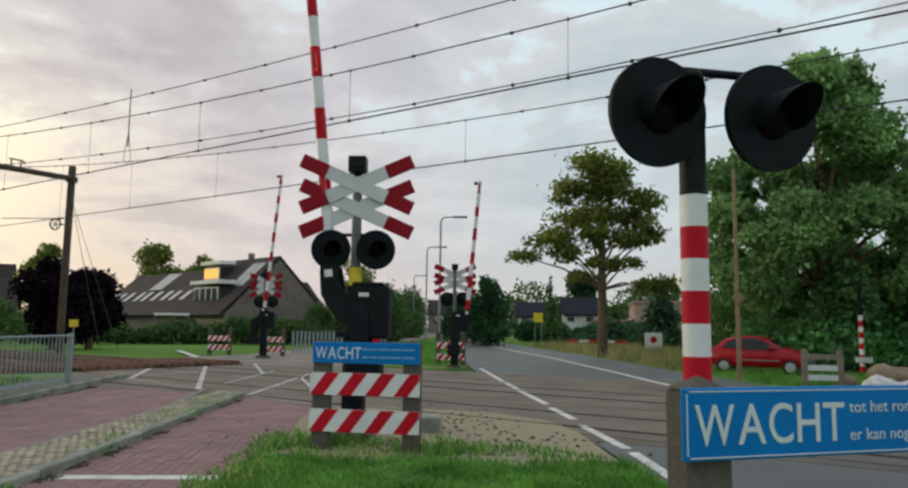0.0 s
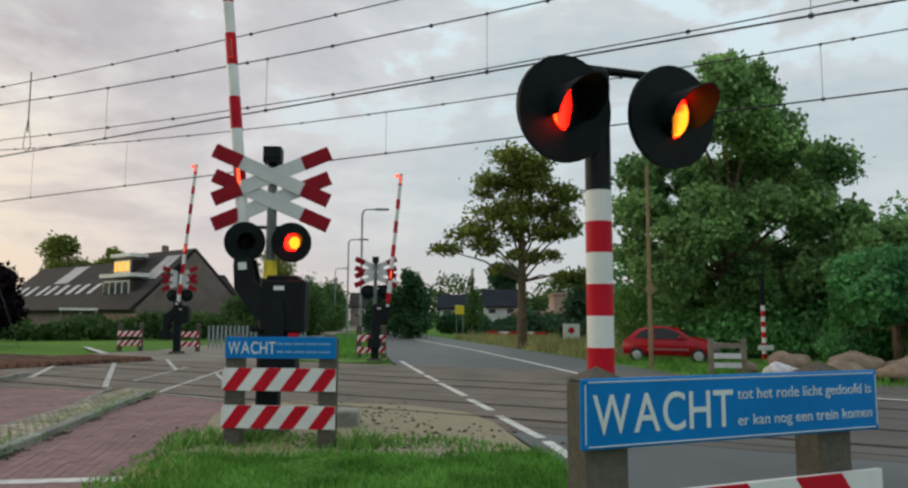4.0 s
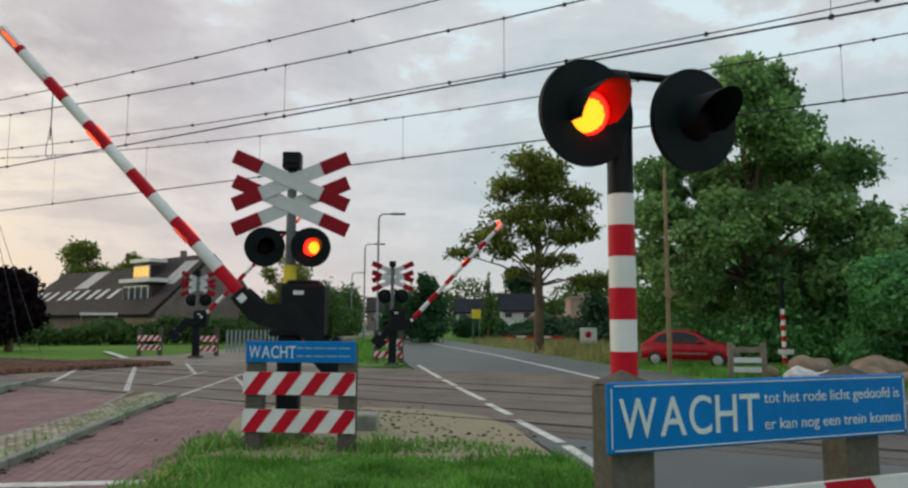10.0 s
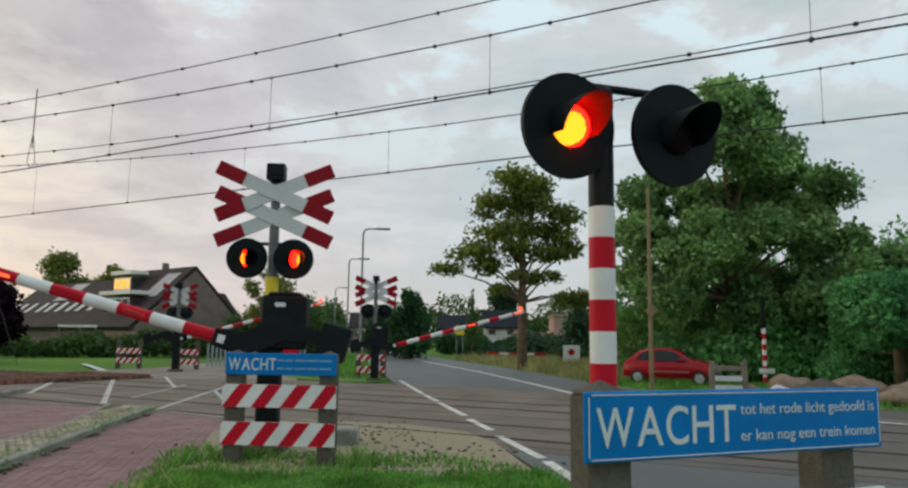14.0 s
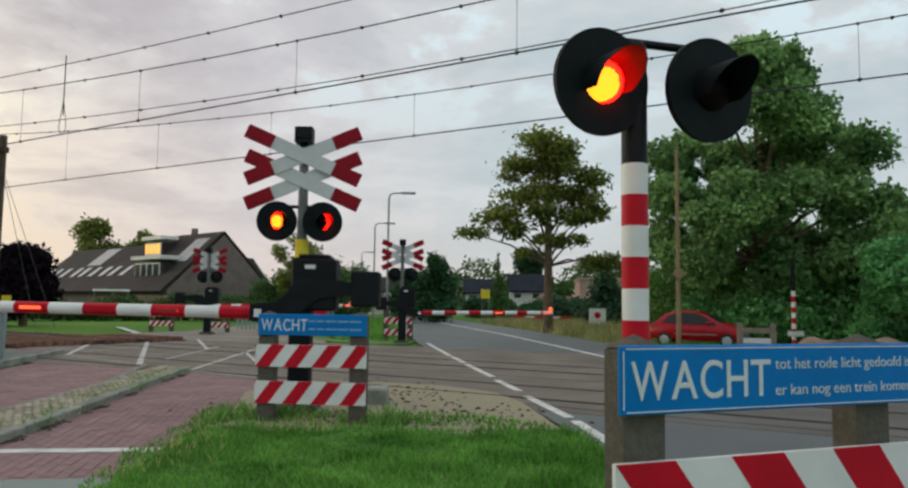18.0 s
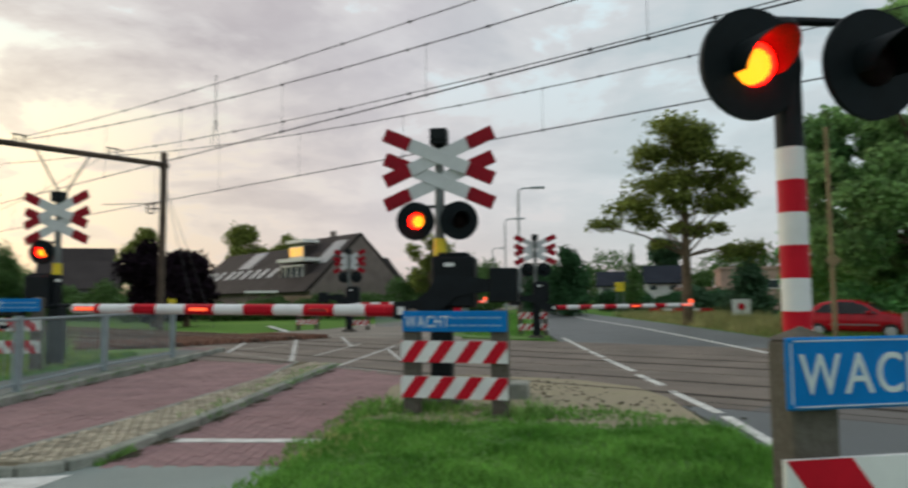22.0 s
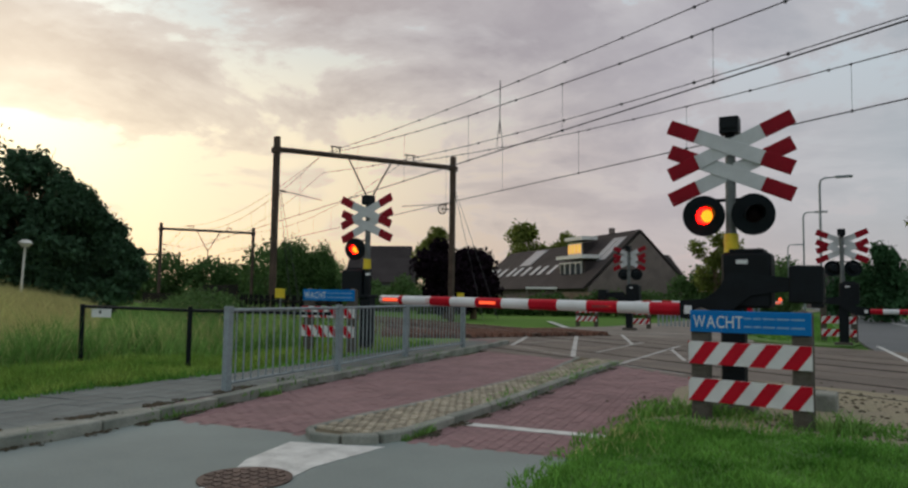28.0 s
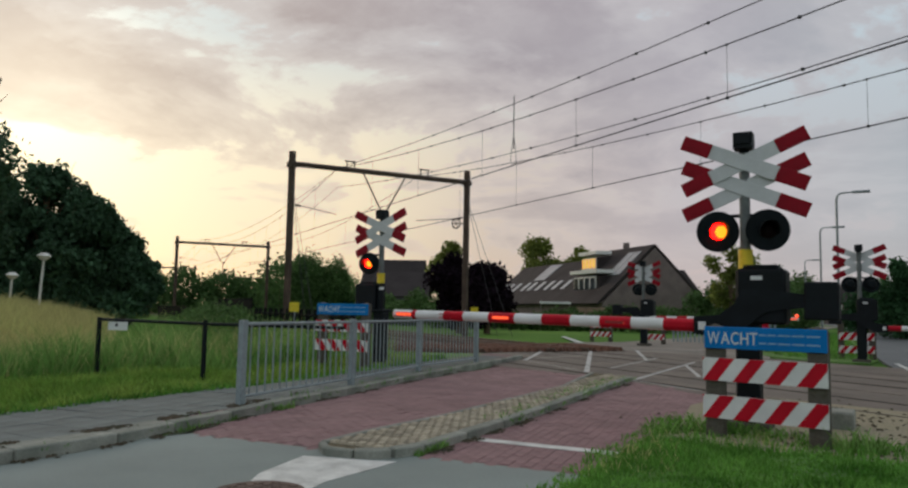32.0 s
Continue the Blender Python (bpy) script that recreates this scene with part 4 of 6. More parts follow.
def barrier_mast(label, x, y, face, arm_len, stripe, lamps, h=3.34, cross_z=3.06, lens=True, machine=True, discs=(-0.30, 0.27), disc_z=2.37, cross_face=None, yellow=True, box_x=0.18):
    t = thing("barrier_mast", label, "level crossing barrier", Matrix.Translation((x, y, 0)), "barrier masts")
    f3 = Vector((*face, 0)).normalized()
    side = Vector((-f3.y, f3.x, 0))
    bm = B()
    limb(bm, [(0, 0, -0.1), (0, 0, 2.0), (0, 0, h)], 0.07, 0.06, 16)
    part("pole", bm, MAST_GREY, t, "grey steel pole")
    bm = B()
    tube(bm, (0, 0, h), (0, 0, h + 0.06), 0.075, 0.05)
    prism(bm, [(-0.11, -0.12), (0.11, -0.12), (0.11, 0.10), (-0.11, 0.10)], h + 0.05, h + 0.25)
    box(bm, (0, -0.13, h + 0.17), (0.18, 0.03, 0.13))
    part("bell", bm, BLACK, t, "black warning bell housing")
    cross_pair(t, Vector((0, 0, cross_z)), (cross_face or face) + (0,))
    heads = []
    bm = B()
    a, b = side * discs[0], side * (discs[-1] if len(discs) > 1 else 0.0)
    tube(bm, (a.x, a.y, disc_z + 0.2), (b.x, b.y, disc_z + 0.2), 0.022, seg=8)
    part("crossbar", bm, BLACK, t)
    for d in discs:
        p = f3 * 0.12 + side * d
        heads.append(lamp_head(t, (p.x, p.y, disc_z), f3 + side * 0.3 + Vector((0, 0, -0.05))))
    if yellow:
        bm = B()
        tube(bm, (0, 0, disc_z - 0.45), (0, 0, disc_z - 0.22), 0.085, seg=16)
        part("yellow_band", bm, YELLOW, t, "yellow band round the pole")
    arm = None
    if machine:
        bm = B()
        box(bm, (0.02, 0.02, 0.62), (0.27, 0.26, 1.28), bev=0.02)
        part("pedestal", bm, BLACK, t, "black pedestal of the barrier machine")
        bm = B()
        box(bm, (box_x, 0.07, 1.58), (0.56, 0.44, 0.66), bev=0.03)
        box(bm, (box_x, 0.07, 1.93), (0.40, 0.36, 0.06), bev=0.02)
        box(bm, (box_x * 0.5, 0.07, 1.30), (0.62, 0.40, 0.08), bev=0.02)
        tube(bm, (0, 0, 1.2), (0, 0, disc_z - 0.45), 0.076, seg=16)
        part("machine_box", bm, BLACK, t, "black barrier machine housing")
        bm = B()
        box(bm, (0.14, -0.153, 1.80), (0.13, 0.006, 0.05))
        part("maker_plate", bm, WHITE, t)
        bm = B()
        box(bm, (0, 0.1, 0.03), (0.5, 0.5, 0.12), bev=0.02)
        part("footing", bm, CONCRETE, t, "concrete footing")
    if arm_len:
        arm = barrier_arm(t, arm_len, stripe, 0.62, 0.165, lamps, 0.33, face[1] > 0)
    return t, heads, arm


# the near barrier mast and its fence
mast_near, lamps_near, arm_near = barrier_mast("grey barrier mast with double cross, black lamps and lowered arm", -1.5, 9.35, (0.02, -1.0), 5.28, 0.421, (0, 2, 4))
warning_fence("striped fence with blue sign before the barrier mast", spot(-1.17, 8.48, -9), 1.27, (0.98, 1.22), ((0.625, 0.875), (0.215, 0.465)), 0.75, (-0.545, 0.525), False)
bm = B()
box(bm, (-0.72, 10.2, 0.09), (0.62, 0.5, 0.24), bev=0.02)
tagged(part("concrete_block", bm, KERB), "low grey concrete block behind the fence", "block")

# near signal post with its fence
post_near = thing("signal_post", "red and white banded post with two black signal lamps", "signal post", Matrix.Translation((1.15, 3.57, 0)))
bm = B()
tube(bm, (0, 0, 2.06), (0, 0, 2.66), 0.064, seg=24)
tube(bm, (0, 0, 2.66), (0, 0, 2.69), 0.062, 0.045, 24)
part("black_top", bm, BLACK, post_near, "black painted upper pole")
z, red = 2.06, False
while z > 0.02:
    bm = B()
    tube(bm, (0, 0, max(z - 0.155, -0.05)), (0, 0, z), 0.066 if red else 0.0655, seg=24)
    part("band", bm, RED if red else WHITE, post_near)
    z, red = z - 0.155, not red
bm = B()
tube(bm, (-0.16, -0.03, 2.69), (0.42, 0.05, 2.665), 0.022, seg=10)
tube(bm, (0.40, 0.06, 2.66), (0.40, 0.06, 2.50), 0.016, seg=8)
part("crossbar", bm, BLACK, post_near)
lamps_post = [lamp_head(post_near, p, (0.34, -0.92, -0.06), 0.262, lit=(-0.24, -0.20, 0.70)) for p in ((-0.192, -0.13, 2.44), (0.381, -0.02, 2.442))]
warning_fence("near striped fence with blue warning sign on concrete posts", spot(1.446, 2.856, 19.1), 1.45, (0.973, 1.216), ((0.555, 0.812), (0.14, 0.40)), -0.75, (-0.591, 0.522), True, pw=0.18, pd=0.14, pitch=0.247)

# barrier masts across the tracks and at the pavement
mast_right, lamps_right, arm_right = barrier_mast("far barrier mast beside the road with a lowered arm", -0.82, 25.6, (0.0, 1.0), 5.2, 0.42, (0, 2, 4), cross_face=(0.05, 1.0), yellow=False)
mast_left, lamps_left, arm_left = barrier_mast("far barrier mast at the path with a lowered arm", -9.1, 31.0, (0.1, 1.0), 6.4, 0.42, (0, 2, 4), cross_face=(0.1, 1.0), yellow=False)
mast_walk, lamps_walk, arm_none = barrier_mast("barrier mast at the pavement seen against the sunset", -9.95, 13.35, (-0.05, -1.0), 0, 0.4, (), discs=(-0.26,), box_x=-0.34)
warning_fence("striped fence with blue sign beside the railing", spot(-10.15, 12.35, 4, 0.2), 1.33, (1.0, 1.24), ((0.64, 0.88), (0.23, 0.47)), -0.75, (-0.57, 0.55), False)
for x, y, ang in ((-12.2, 34.5, 8), (-9.3, 33.2, 8), (-1.0, 27.2, 5)):
    warning_fence("small striped fence by the far barrier mast", spot(x, y, ang), 1.0, (0.9, 1.2), ((0.62, 0.86), (0.2, 0.44)), 0.75, (-0.45, 0.45), False, sign=False, pitch=0.13)

# post with small cross across the road
far_post = thing("signal_post", "slim red and white post with blue-black signal top", "signal post", Matrix.Translation((13.0, 25.6, 0)))
z, red = 1.98, False
while z > 0.1:
    bm = B()
    tube(bm, (0, 0, max(z - 0.19, -0.05)), (0, 0, z), 0.078, seg=14)
    part("band", bm, RED if red else WHITE, far_post)
    z, red = z - 0.19, not red
bm = B()
tube(bm, (0, 0, 1.98), (0, 0, 3.1), 0.072, seg=14)
part("black_top", bm, BLACK, far_post)
bm = B()
box(bm, (0, -0.12, 0.48), (0.58, 0.03, 0.18), bev=0.01)
part("plate", bm, WHITE, far_post, "white plate")


# grey bar railing along the pavement
def railing(label, pts, h, post_r, bar_r, step, material):
    t = thing("railing", label, "railing")
    for x, y in pts:
        bm = B()
        box(bm, (x, y, h / 2 + 0.06), (post_r * 2, post_r * 2, h + 0.06), bev=0.006)
        part("post", bm, material, t)
    for (x0, y0), (x1, y1) in zip(pts, pts[1:]):
        bm = B()
        tube(bm, (x0, y0, h + 0.04), (x1, y1, h + 0.04), bar_r * 2.0, seg=8)
        part("top_rail", bm, material, t)
        bm = B()
        tube(bm, (x0, y0, 0.20), (x1, y1, 0.20), bar_r * 1.7, seg=8)
        part("bottom_rail", bm, material, t)
        n = int(math.hypot(x1 - x0, y1 - y0) / step)
        for i in range(1, n):
            k = i / n
            bm = B()
            x, y = x0 + (x1 - x0) * k, y0 + (y1 - y0) * k
            tube(bm, (x, y, 0.20), (x, y, h + 0.04), bar_r, seg=6, caps=False)
            part("bar", bm, material, t)
    return t


railing("grey painted steel bar railing along the cycle track", [(-7.12, 6.6), (-7.66, 9.5), (-8.36, 12.57), (-8.69, 15.6)], 1.08, 0.045, 0.011, 0.165, RAIL_GREY)
ALONG = math.atan2(A.y, A.x)
for n0, n1 in ((8.7, 9.85), (10.15, 11.3), (11.6, 14.05), (14.35, 15.5), (15.8, 17.3)):
    t = thing("trespass_panel", "ribbed brown timber trespass panel beside the crossing deck", "trespass panel", group="trespass panels")
    n = round((n1 - n0) / 0.29)
    # added dark sheet, so the gaps between the ribs come out dark
    bm = B()
    box(bm, (0, 0, 0), (3.5, n1 - n0 + 0.06, 0.03), Matrix.Translation(tr(22.4, (n0 + n1) / 2, 0.0)) @ Matrix.Rotation(ALONG, 4, "Z"))
    part("base_plate", bm, MUD, t, "dark sheet under the ribs")
    for i in range(n):
        bm = B()
        p = tr(22.4, n0 + (n1 - n0) * (i + 0.5) / n, 0.045)
        rot = Matrix.Translation(p) @ Matrix.Rotation(ALONG, 4, "Z")
        prism(bm, [(-0.075, -0.08), (0.075, -0.08), (0.03, 0.10), (-0.03, 0.10)], -1.72, 1.72, rot @ Matrix.Rotation(radians(90), 4, "Y") @ Matrix.Rotation(radians(90), 4, "Z"))
        part("rib", bm, MAT_BROWN, t)
dark_fence = thing("tube_fence", "dark steel tube fence with a small white plate", "fence")
for x, y in ((-12.3, 8.05), (-10.1, 8.55), (-7.3, 9.1)):
    if x < -8:
        bm = B()
        tube(bm, (x, y, -0.05), (x, y, 1.10), 0.042, seg=12)
        part("post", bm, BLACK, dark_fence)
bm = B()
limb(bm, [(-12.3, 8.05, 1.06), (-10.1, 8.55, 1.03), (-7.5, 9.1, 1.03)], 0.028, 0.028, 8)
part("rail", bm, BLACK, dark_fence)
bm = B()
box(bm, (0, 0, 0), (0.42, 0.012, 0.15), bev=0.003)
pl = part("plate", bm, WHITE, dark_fence, "small white plate")
pl.matrix_basis = spot(-11.85, 8.11, 13, 0.95)
bm = B()
box(bm, (-0.02, -0.009, 0.02), (0.05, 0.004, 0.05))
mk = part("mark", bm, BLACK, pl)
t = thing("picket_fence", "dark wooden picket fence along the ditch", "fence")
for k in range(46):
    bm = B()
    p = tr(35.5 + k * 0.24, 7.2)
    box(bm, (0, 0, 0.86), (0.13, 0.03, 1.75 + 0.06 * math.sin(k * 1.7)), Matrix.Translation((p.x, p.y, 0)) @ Matrix.Rotation(math.atan2(A.y, A.x), 4, "Z"))
    part("slat", bm, FENCE_DARK, t)
for z in (0.5, 1.4):
    bm = B()
    tube(bm, tr(35.4, 7.26, z), tr(46.5, 7.26, z), 0.05, seg=6)
    part("rail", bm, FENCE_DARK, t)
t = thing("post_fence", "low dark post and rail fence beside the tracks", "fence")
for k in range(15):
    bm = B()
    p = tr(21.5 + k * 1.0, 7.4)
    box(bm, (p.x, p.y, 0.6), (0.13, 0.13, 1.35), bev=0.01)
    part("post", bm, FENCE_DARK, t)
for z in (0.35, 0.7, 1.05):
    bm = B()
    tube(bm, tr(21.5, 7.4, z), tr(35.5, 7.4, z), 0.055, seg=6)
    part("rail", bm, FENCE_DARK, t)
t = thing("picket_fence", "far dark wooden fence behind the meadow", "fence")
for k in range(40):
    bm = B()
    p = tr(46.8 + k * 0.5, 6.6 - k * 0.02)
    box(bm, (0, 0, 0.6), (0.3, 0.04, 1.3), Matrix.Translation((p.x, p.y, 0)) @ Matrix.Rotation(math.atan2(A.y, A.x), 4, "Z"))
    part("slat", bm, FENCE_DARK, t)


# ---------------------------------------------------------------- overhead line
def wire(bm, p, q, r, sag=0.0, n=10):
    pts = [Vector(p).lerp(Vector(q), i / n) - Vector((0, 0, sag * 4 * (i / n) * (1 - i / n))) for i in range(n + 1)]
    for a, b in zip(pts, pts[1:]):
        tube(bm, a, b, r, seg=6, caps=False)


line = thing("overhead_line", "dark overhead contact wires and droppers above the tracks", "overhead line")
P0, P1, P2 = -24.0, 34.0, 79.0


def hang(name, n, a0, a1, ends, low, r, droppers=0, zc=5.5, steps=16):
    """A wire in a parabola between two portals, with its droppers."""
    z = lambda u: low + (ends - low) * (2 * u - 1) ** 2
    bm = B()
    limb(bm, [tr(a0 + (a1 - a0) * i / steps, n, z(i / steps)) for i in range(steps + 1)], r, r, 6)
    part(name, bm, WIRE, line)
    if a0 < 0:
        for k in range(1, 27):
            u = k / 27
            bm = B()
            p = tr(a0 + (a1 - a0) * u, n, z(u))
            box(bm, (p.x, p.y, p.z), (0.06, 0.06, 0.055), bev=0.01)
            part("clamp", bm, WIRE, line)
    for k in range(1, droppers + 1):
        u = k / (droppers + 1)
        bm = B()
        p = tr(a0 + (a1 - a0) * u, n, 0)
        tube(bm, p + Vector((0, 0, zc)), p + Vector((0, 0, z(u))), 0.005, seg=5, caps=False)
        box(bm, (p.x, p.y, zc), (0.05, 0.05, 0.06))
        box(bm, (p.x, p.y, z(u)), (0.04, 0.04, 0.05))
        part("dropper", bm, WIRE, line)


for a0, a1 in ((P0, P1), (P1, P2), (P2, 135.0)):
    for n in (10.72, 14.95):
        bm = B()
        tube(bm, tr(a0, n, 5.5), tr(a1, n, 5.5), 0.016, seg=6, caps=False)
        part("contact_wire", bm, WIRE, line)
        hang("messenger_wire", n, a0, a1, 8.1, 6.5, 0.013, 11)
    hang("auxiliary_wire", 10.77, a0, a1, 7.2, 5.58, 0.010)
    hang("feeder_wire", 10.80, a0, a1, 8.15, 7.15, 0.012)
bm = B()
p = tr(17.7, 10.75, 0)
tube(bm, p + Vector((0, 0, 6.0)), p + Vector((0, 0, 7.55)), 0.014, seg=6)
for s in (-0.07, 0.07):
    limb(bm, [p + Vector((0, 0, 6.4)), p + Vector((s, 0, 5.9)), p + Vector((s * 1.3, 0, 5.65)), p + Vector((0, 0, 5.5))], 0.009, 0.009, 5)
part("jumper_wire", bm, WIRE, line)


def portal(label, a, n0, n1, h, full=True):
    t = thing("catenary_portal", label, "catenary portal")
    for n in (n0, n1):
        bm = B()
        p = tr(a, n)
        box(bm, (p.x, p.y, h / 2), (0.26, 0.24, h + 0.2), bev=0.02)
        box(bm, (p.x, p.y, h - 0.55), (0.40, 0.36, 0.26), bev=0.02)
        part("mast", bm, RUST, t, "brown riveted steel mast")
    bm = B()
    tube(bm, tr(a, n0, h - 0.5), tr(a, n1, h - 0.5), 0.13, seg=8)
    part("crossbeam", bm, RUST, t)
    mid = (n0 + n1) / 2
    bm = B()
    for d in (-1.15, 1.15):
        tube(bm, tr(a, mid + d, h - 0.55), tr(a, mid + d * 0.12, h - 2.4), 0.04, seg=6)
    tube(bm, tr(a, mid - 0.15, h - 2.4), tr(a, mid + 0.15, h - 2.4), 0.06, seg=6)
    tube(bm, tr(a, mid, h - 2.4), tr(a, mid, h - 3.6), 0.05, seg=6)
    part("drop_bracket", bm, RUST, t)
    for n in (n0 + 2.9, n1 - 2.5):
        bm = B()
        for s in (-0.2, 0.2):
            tube(bm, tr(a, n + s, h - 0.4), tr(a, n + s, h - 0.08), 0.03, seg=6)
        tube(bm, tr(a, n - 0.3, h - 0.08), tr(a, n + 0.3, h - 0.08), 0.035, seg=6)
        part("insulator_frame", bm, RUST, t)
    for n, s in ((10.72, n0), (14.95, n1)):
        bm = B()
        tube(bm, tr(a, s, 6.2), tr(a, n, 5.85), 0.018, seg=6)
        tube(bm, tr(a, s + (n - s) * 0.12, 6.15), tr(a, s + (n - s) * 0.22, 6.11), 0.05, seg=8)
        part("registration_arm", bm, RUST, t)
    if full:
        bm = B()
        p = tr(a, n1 + 0.0) + Vector((-0.45, -0.3, 5.9))
        ring = [p + Vector((0.25 * math.cos(k * 0.3491), 0, 0.25 * math.sin(k * 0.3491))) for k in range(19)]
        limb(bm, ring, 0.035, 0.035, 6)
        for k in range(3):
            d = Vector((0.25 * math.cos(k * 1.047), 0, 0.25 * math.sin(k * 1.047)))
            tube(bm, p - d, p + d, 0.018, seg=5)
        tube(bm, p, tr(a, n1, p.z), 0.03, seg=6)
        part("tension_wheel", bm, RUST, t)
        for n in (n0, n1):
            for s in (0.0, 0.35):
                bm = B()
                tube(bm, tr(a, n, h - 1.3), tr(a - 3.2 - s * 4, n + 0.1, 0.2), 0.012, seg=5)
                part("guy_wire", bm, WIRE, t)
    return t


portal("brown steel catenary portal over both tracks", P1, 8.48, 17.85, 8.6)
portal("distant catenary portal over the tracks", P2, 8.4, 17.6, 8.2, False)
portal("very distant catenary portal", 135, 8.4, 17.6, 8.2, False)

# ---------------------------------------------------------------- houses beyond the tracks
G0, E, W = Vector((-18.9, 68.0, 0)), Vector((-0.74, 0.67, 0)), Vector((-0.67, -0.74, 0))


def hp(e, w, z):
    p = G0 + E * e + W * w
    return Vector((p.x, p.y, z))


def slab(bm, pts, thick):
    a, b, c = (Vector(p) for p in pts[:3])
    nrm = (b - a).cross(c - a).normalized() * thick
    lo = [bm.verts.new(Vector(p) - nrm) for p in pts]
    hi = [bm.verts.new(p) for p in pts]
    bm.faces.new(hi)
    bm.faces.new(lo[::-1])
    for i in range(len(pts)):
        bm.faces.new((lo[i], lo[(i + 1) % len(pts)], hi[(i + 1) % len(pts)], hi[i]))
    bmesh.ops.recalc_face_normals(bm, faces=bm.faces)
    return bm


def roof_at(w, ridge, eave=2.3, half=5.6):
    return ridge + (eave - ridge) * w / half


def window(t, e0, e1, w, z0, z1, lit=False, n=4):
    bm = B()
    slab(bm, [hp(e0, w, z0), hp(e1, w, z0), hp(e1, w, z1), hp(e0, w, z1)], 0.1)
    win = part("window", bm, FRAME_WHITE, t, "white framed window")
    for i in range(n):
        a, b = e0 + (e1 - e0) * (i + 0.12) / n, e0 + (e1 - e0) * (i + 0.88) / n
        bm = B()
        slab(bm, [hp(a, w + 0.11, z0 + 0.15), hp(b, w + 0.11, z0 + 0.15), hp(b, w + 0.11, z1 - 0.12), hp(a, w + 0.11, z1 - 0.12)], 0.03)
        part("pane", bm, LIT_ROOM if lit else PANE, win)


def row_house(label, e0, e1, ridge, features):
    t = thing("house", label, "house", group="row houses")
    bm = B()
    for e in (e0 + 0.05, e1 - 0.05):
        slab(bm, [hp(e, -5.4, 0), hp(e, 5.4, 0), hp(e, 5.4, 2.3), hp(e, 0, ridge - 0.15), hp(e, -5.4, 2.3)], 0.25)
    slab(bm, [hp(e0, 5.2, 0), hp(e1, 5.2, 0), hp(e1, 5.2, 2.4), hp(e0, 5.2, 2.4)], 0.25)
    slab(bm, [hp(e0, -5.2, 0), hp(e1, -5.2, 0), hp(e1, -5.2, 2.4), hp(e0, -5.2, 2.4)], 0.25)
    part("wall", bm, HOUSE_BRICK, t, "brown brick wall")
    for s in (1, -1):
        bm = B()
        slab(bm, [hp(e0 - 0.15, s * 5.9, 2.05), hp(e1 + 0.1, s * 5.9, 2.05), hp(e1 + 0.1, 0, ridge), hp(e0 - 0.15, 0, ridge)][::s], 0.2)
        part("roof", bm, TILE, t, "dark tiled pitched roof")
    bm = B()
    tube(bm, hp(e0 - 0.15, 0, ridge + 0.05), hp(e1 + 0.1, 0, ridge + 0.05), 0.16, seg=6)
    part("ridge", bm, TILE, t)
    if features == "dormers":
        for e, ww, z0, z1, lit, wide in ((8.0, 2.4, 5.6, 6.9, True, 3.4), (5.0, 4.4, 3.3, 4.8, False, 5.2)):
            bm = B()
            p = [hp(e - wide / 2, ww, z0), hp(e + wide / 2, ww, z0), hp(e + wide / 2, ww, z1), hp(e - wide / 2, ww, z1)]
            q = [v - W * 3.0 for v in p]
            vs = [bm.verts.new(v) for v in p + q]
            for i in range(4):
                bm.faces.new((vs[i], vs[(i + 1) % 4], vs[4 + (i + 1) % 4], vs[4 + i]))
            bm.faces.new(vs[:4])
            d = part("dormer", bm, TILE, t, "flat-roofed dormer with white trim")
            bm = B()
            slab(bm, [hp(e - wide / 2 - 0.2, ww + 0.4, z1 + 0.30), hp(e + wide / 2 + 0.2, ww + 0.4, z1 + 0.30), hp(e + wide / 2 + 0.2, ww - 1.4, z1 + 0.30), hp(e - wide / 2 - 0.2, ww - 1.4, z1 + 0.30)], 0.34)
            part("dormer_roof", bm, FRAME_WHITE, d)
            window(t, e - wide * 0.40, e + wide / 2 - 0.1, ww + 0.02, z0 + 0.1, z1, lit, 4)
        for a in (0.8, 2.0):
            bm = B()
            slab(bm, [hp(a, 3.2, roof_at(3.2, ridge, 2.05, 5.9) + 0.31), hp(a + 1.1, 3.2, roof_at(3.2, ridge, 2.05, 5.9) + 0.31), hp(a + 1.1, 0.8, roof_at(0.8, ridge, 2.05, 5.9) + 0.31), hp(a, 0.8, roof_at(0.8, ridge, 2.05, 5.9) + 0.31)], 0.05)
            part("solar_panel", bm, SOLAR, t, "grey solar panel")
        bm = B()
        p = hp(5.5, -0.3, 0)
        box(bm, (p.x, p.y, ridge + 0.3), (0.5, 0.5, 1.0), bev=0.02)
        part("chimney", bm, HOUSE_BRICK, t)
    else:
        for a in (e0 + 1.0, e0 + 3.4, e0 + 5.4):
            bm = B()
            z = lambda w: roof_at(w, ridge, 2.05, 5.9) + 0.30
            slab(bm, [hp(a, 4.2, z(4.2)), hp(a + 0.8, 4.2, z(4.2)), hp(a + 0.8, 3.0, z(3.0)), hp(a, 3.0, z(3.0))], 0.06)
            part("skylight", bm, SKYLIGHT, t, "tilted roof window")
        if features == "solar":
            bm = B()
            slab(bm, [hp(e0 + 2.4, 2.7, z(2.7)), hp(e0 + 5.6, 2.7, z(2.7)), hp(e0 + 5.6, 0.4, z(0.4)), hp(e0 + 2.4, 0.4, z(0.4))], 0.06)
            part("solar_panel", bm, SOLAR, t, "pale solar panel field")
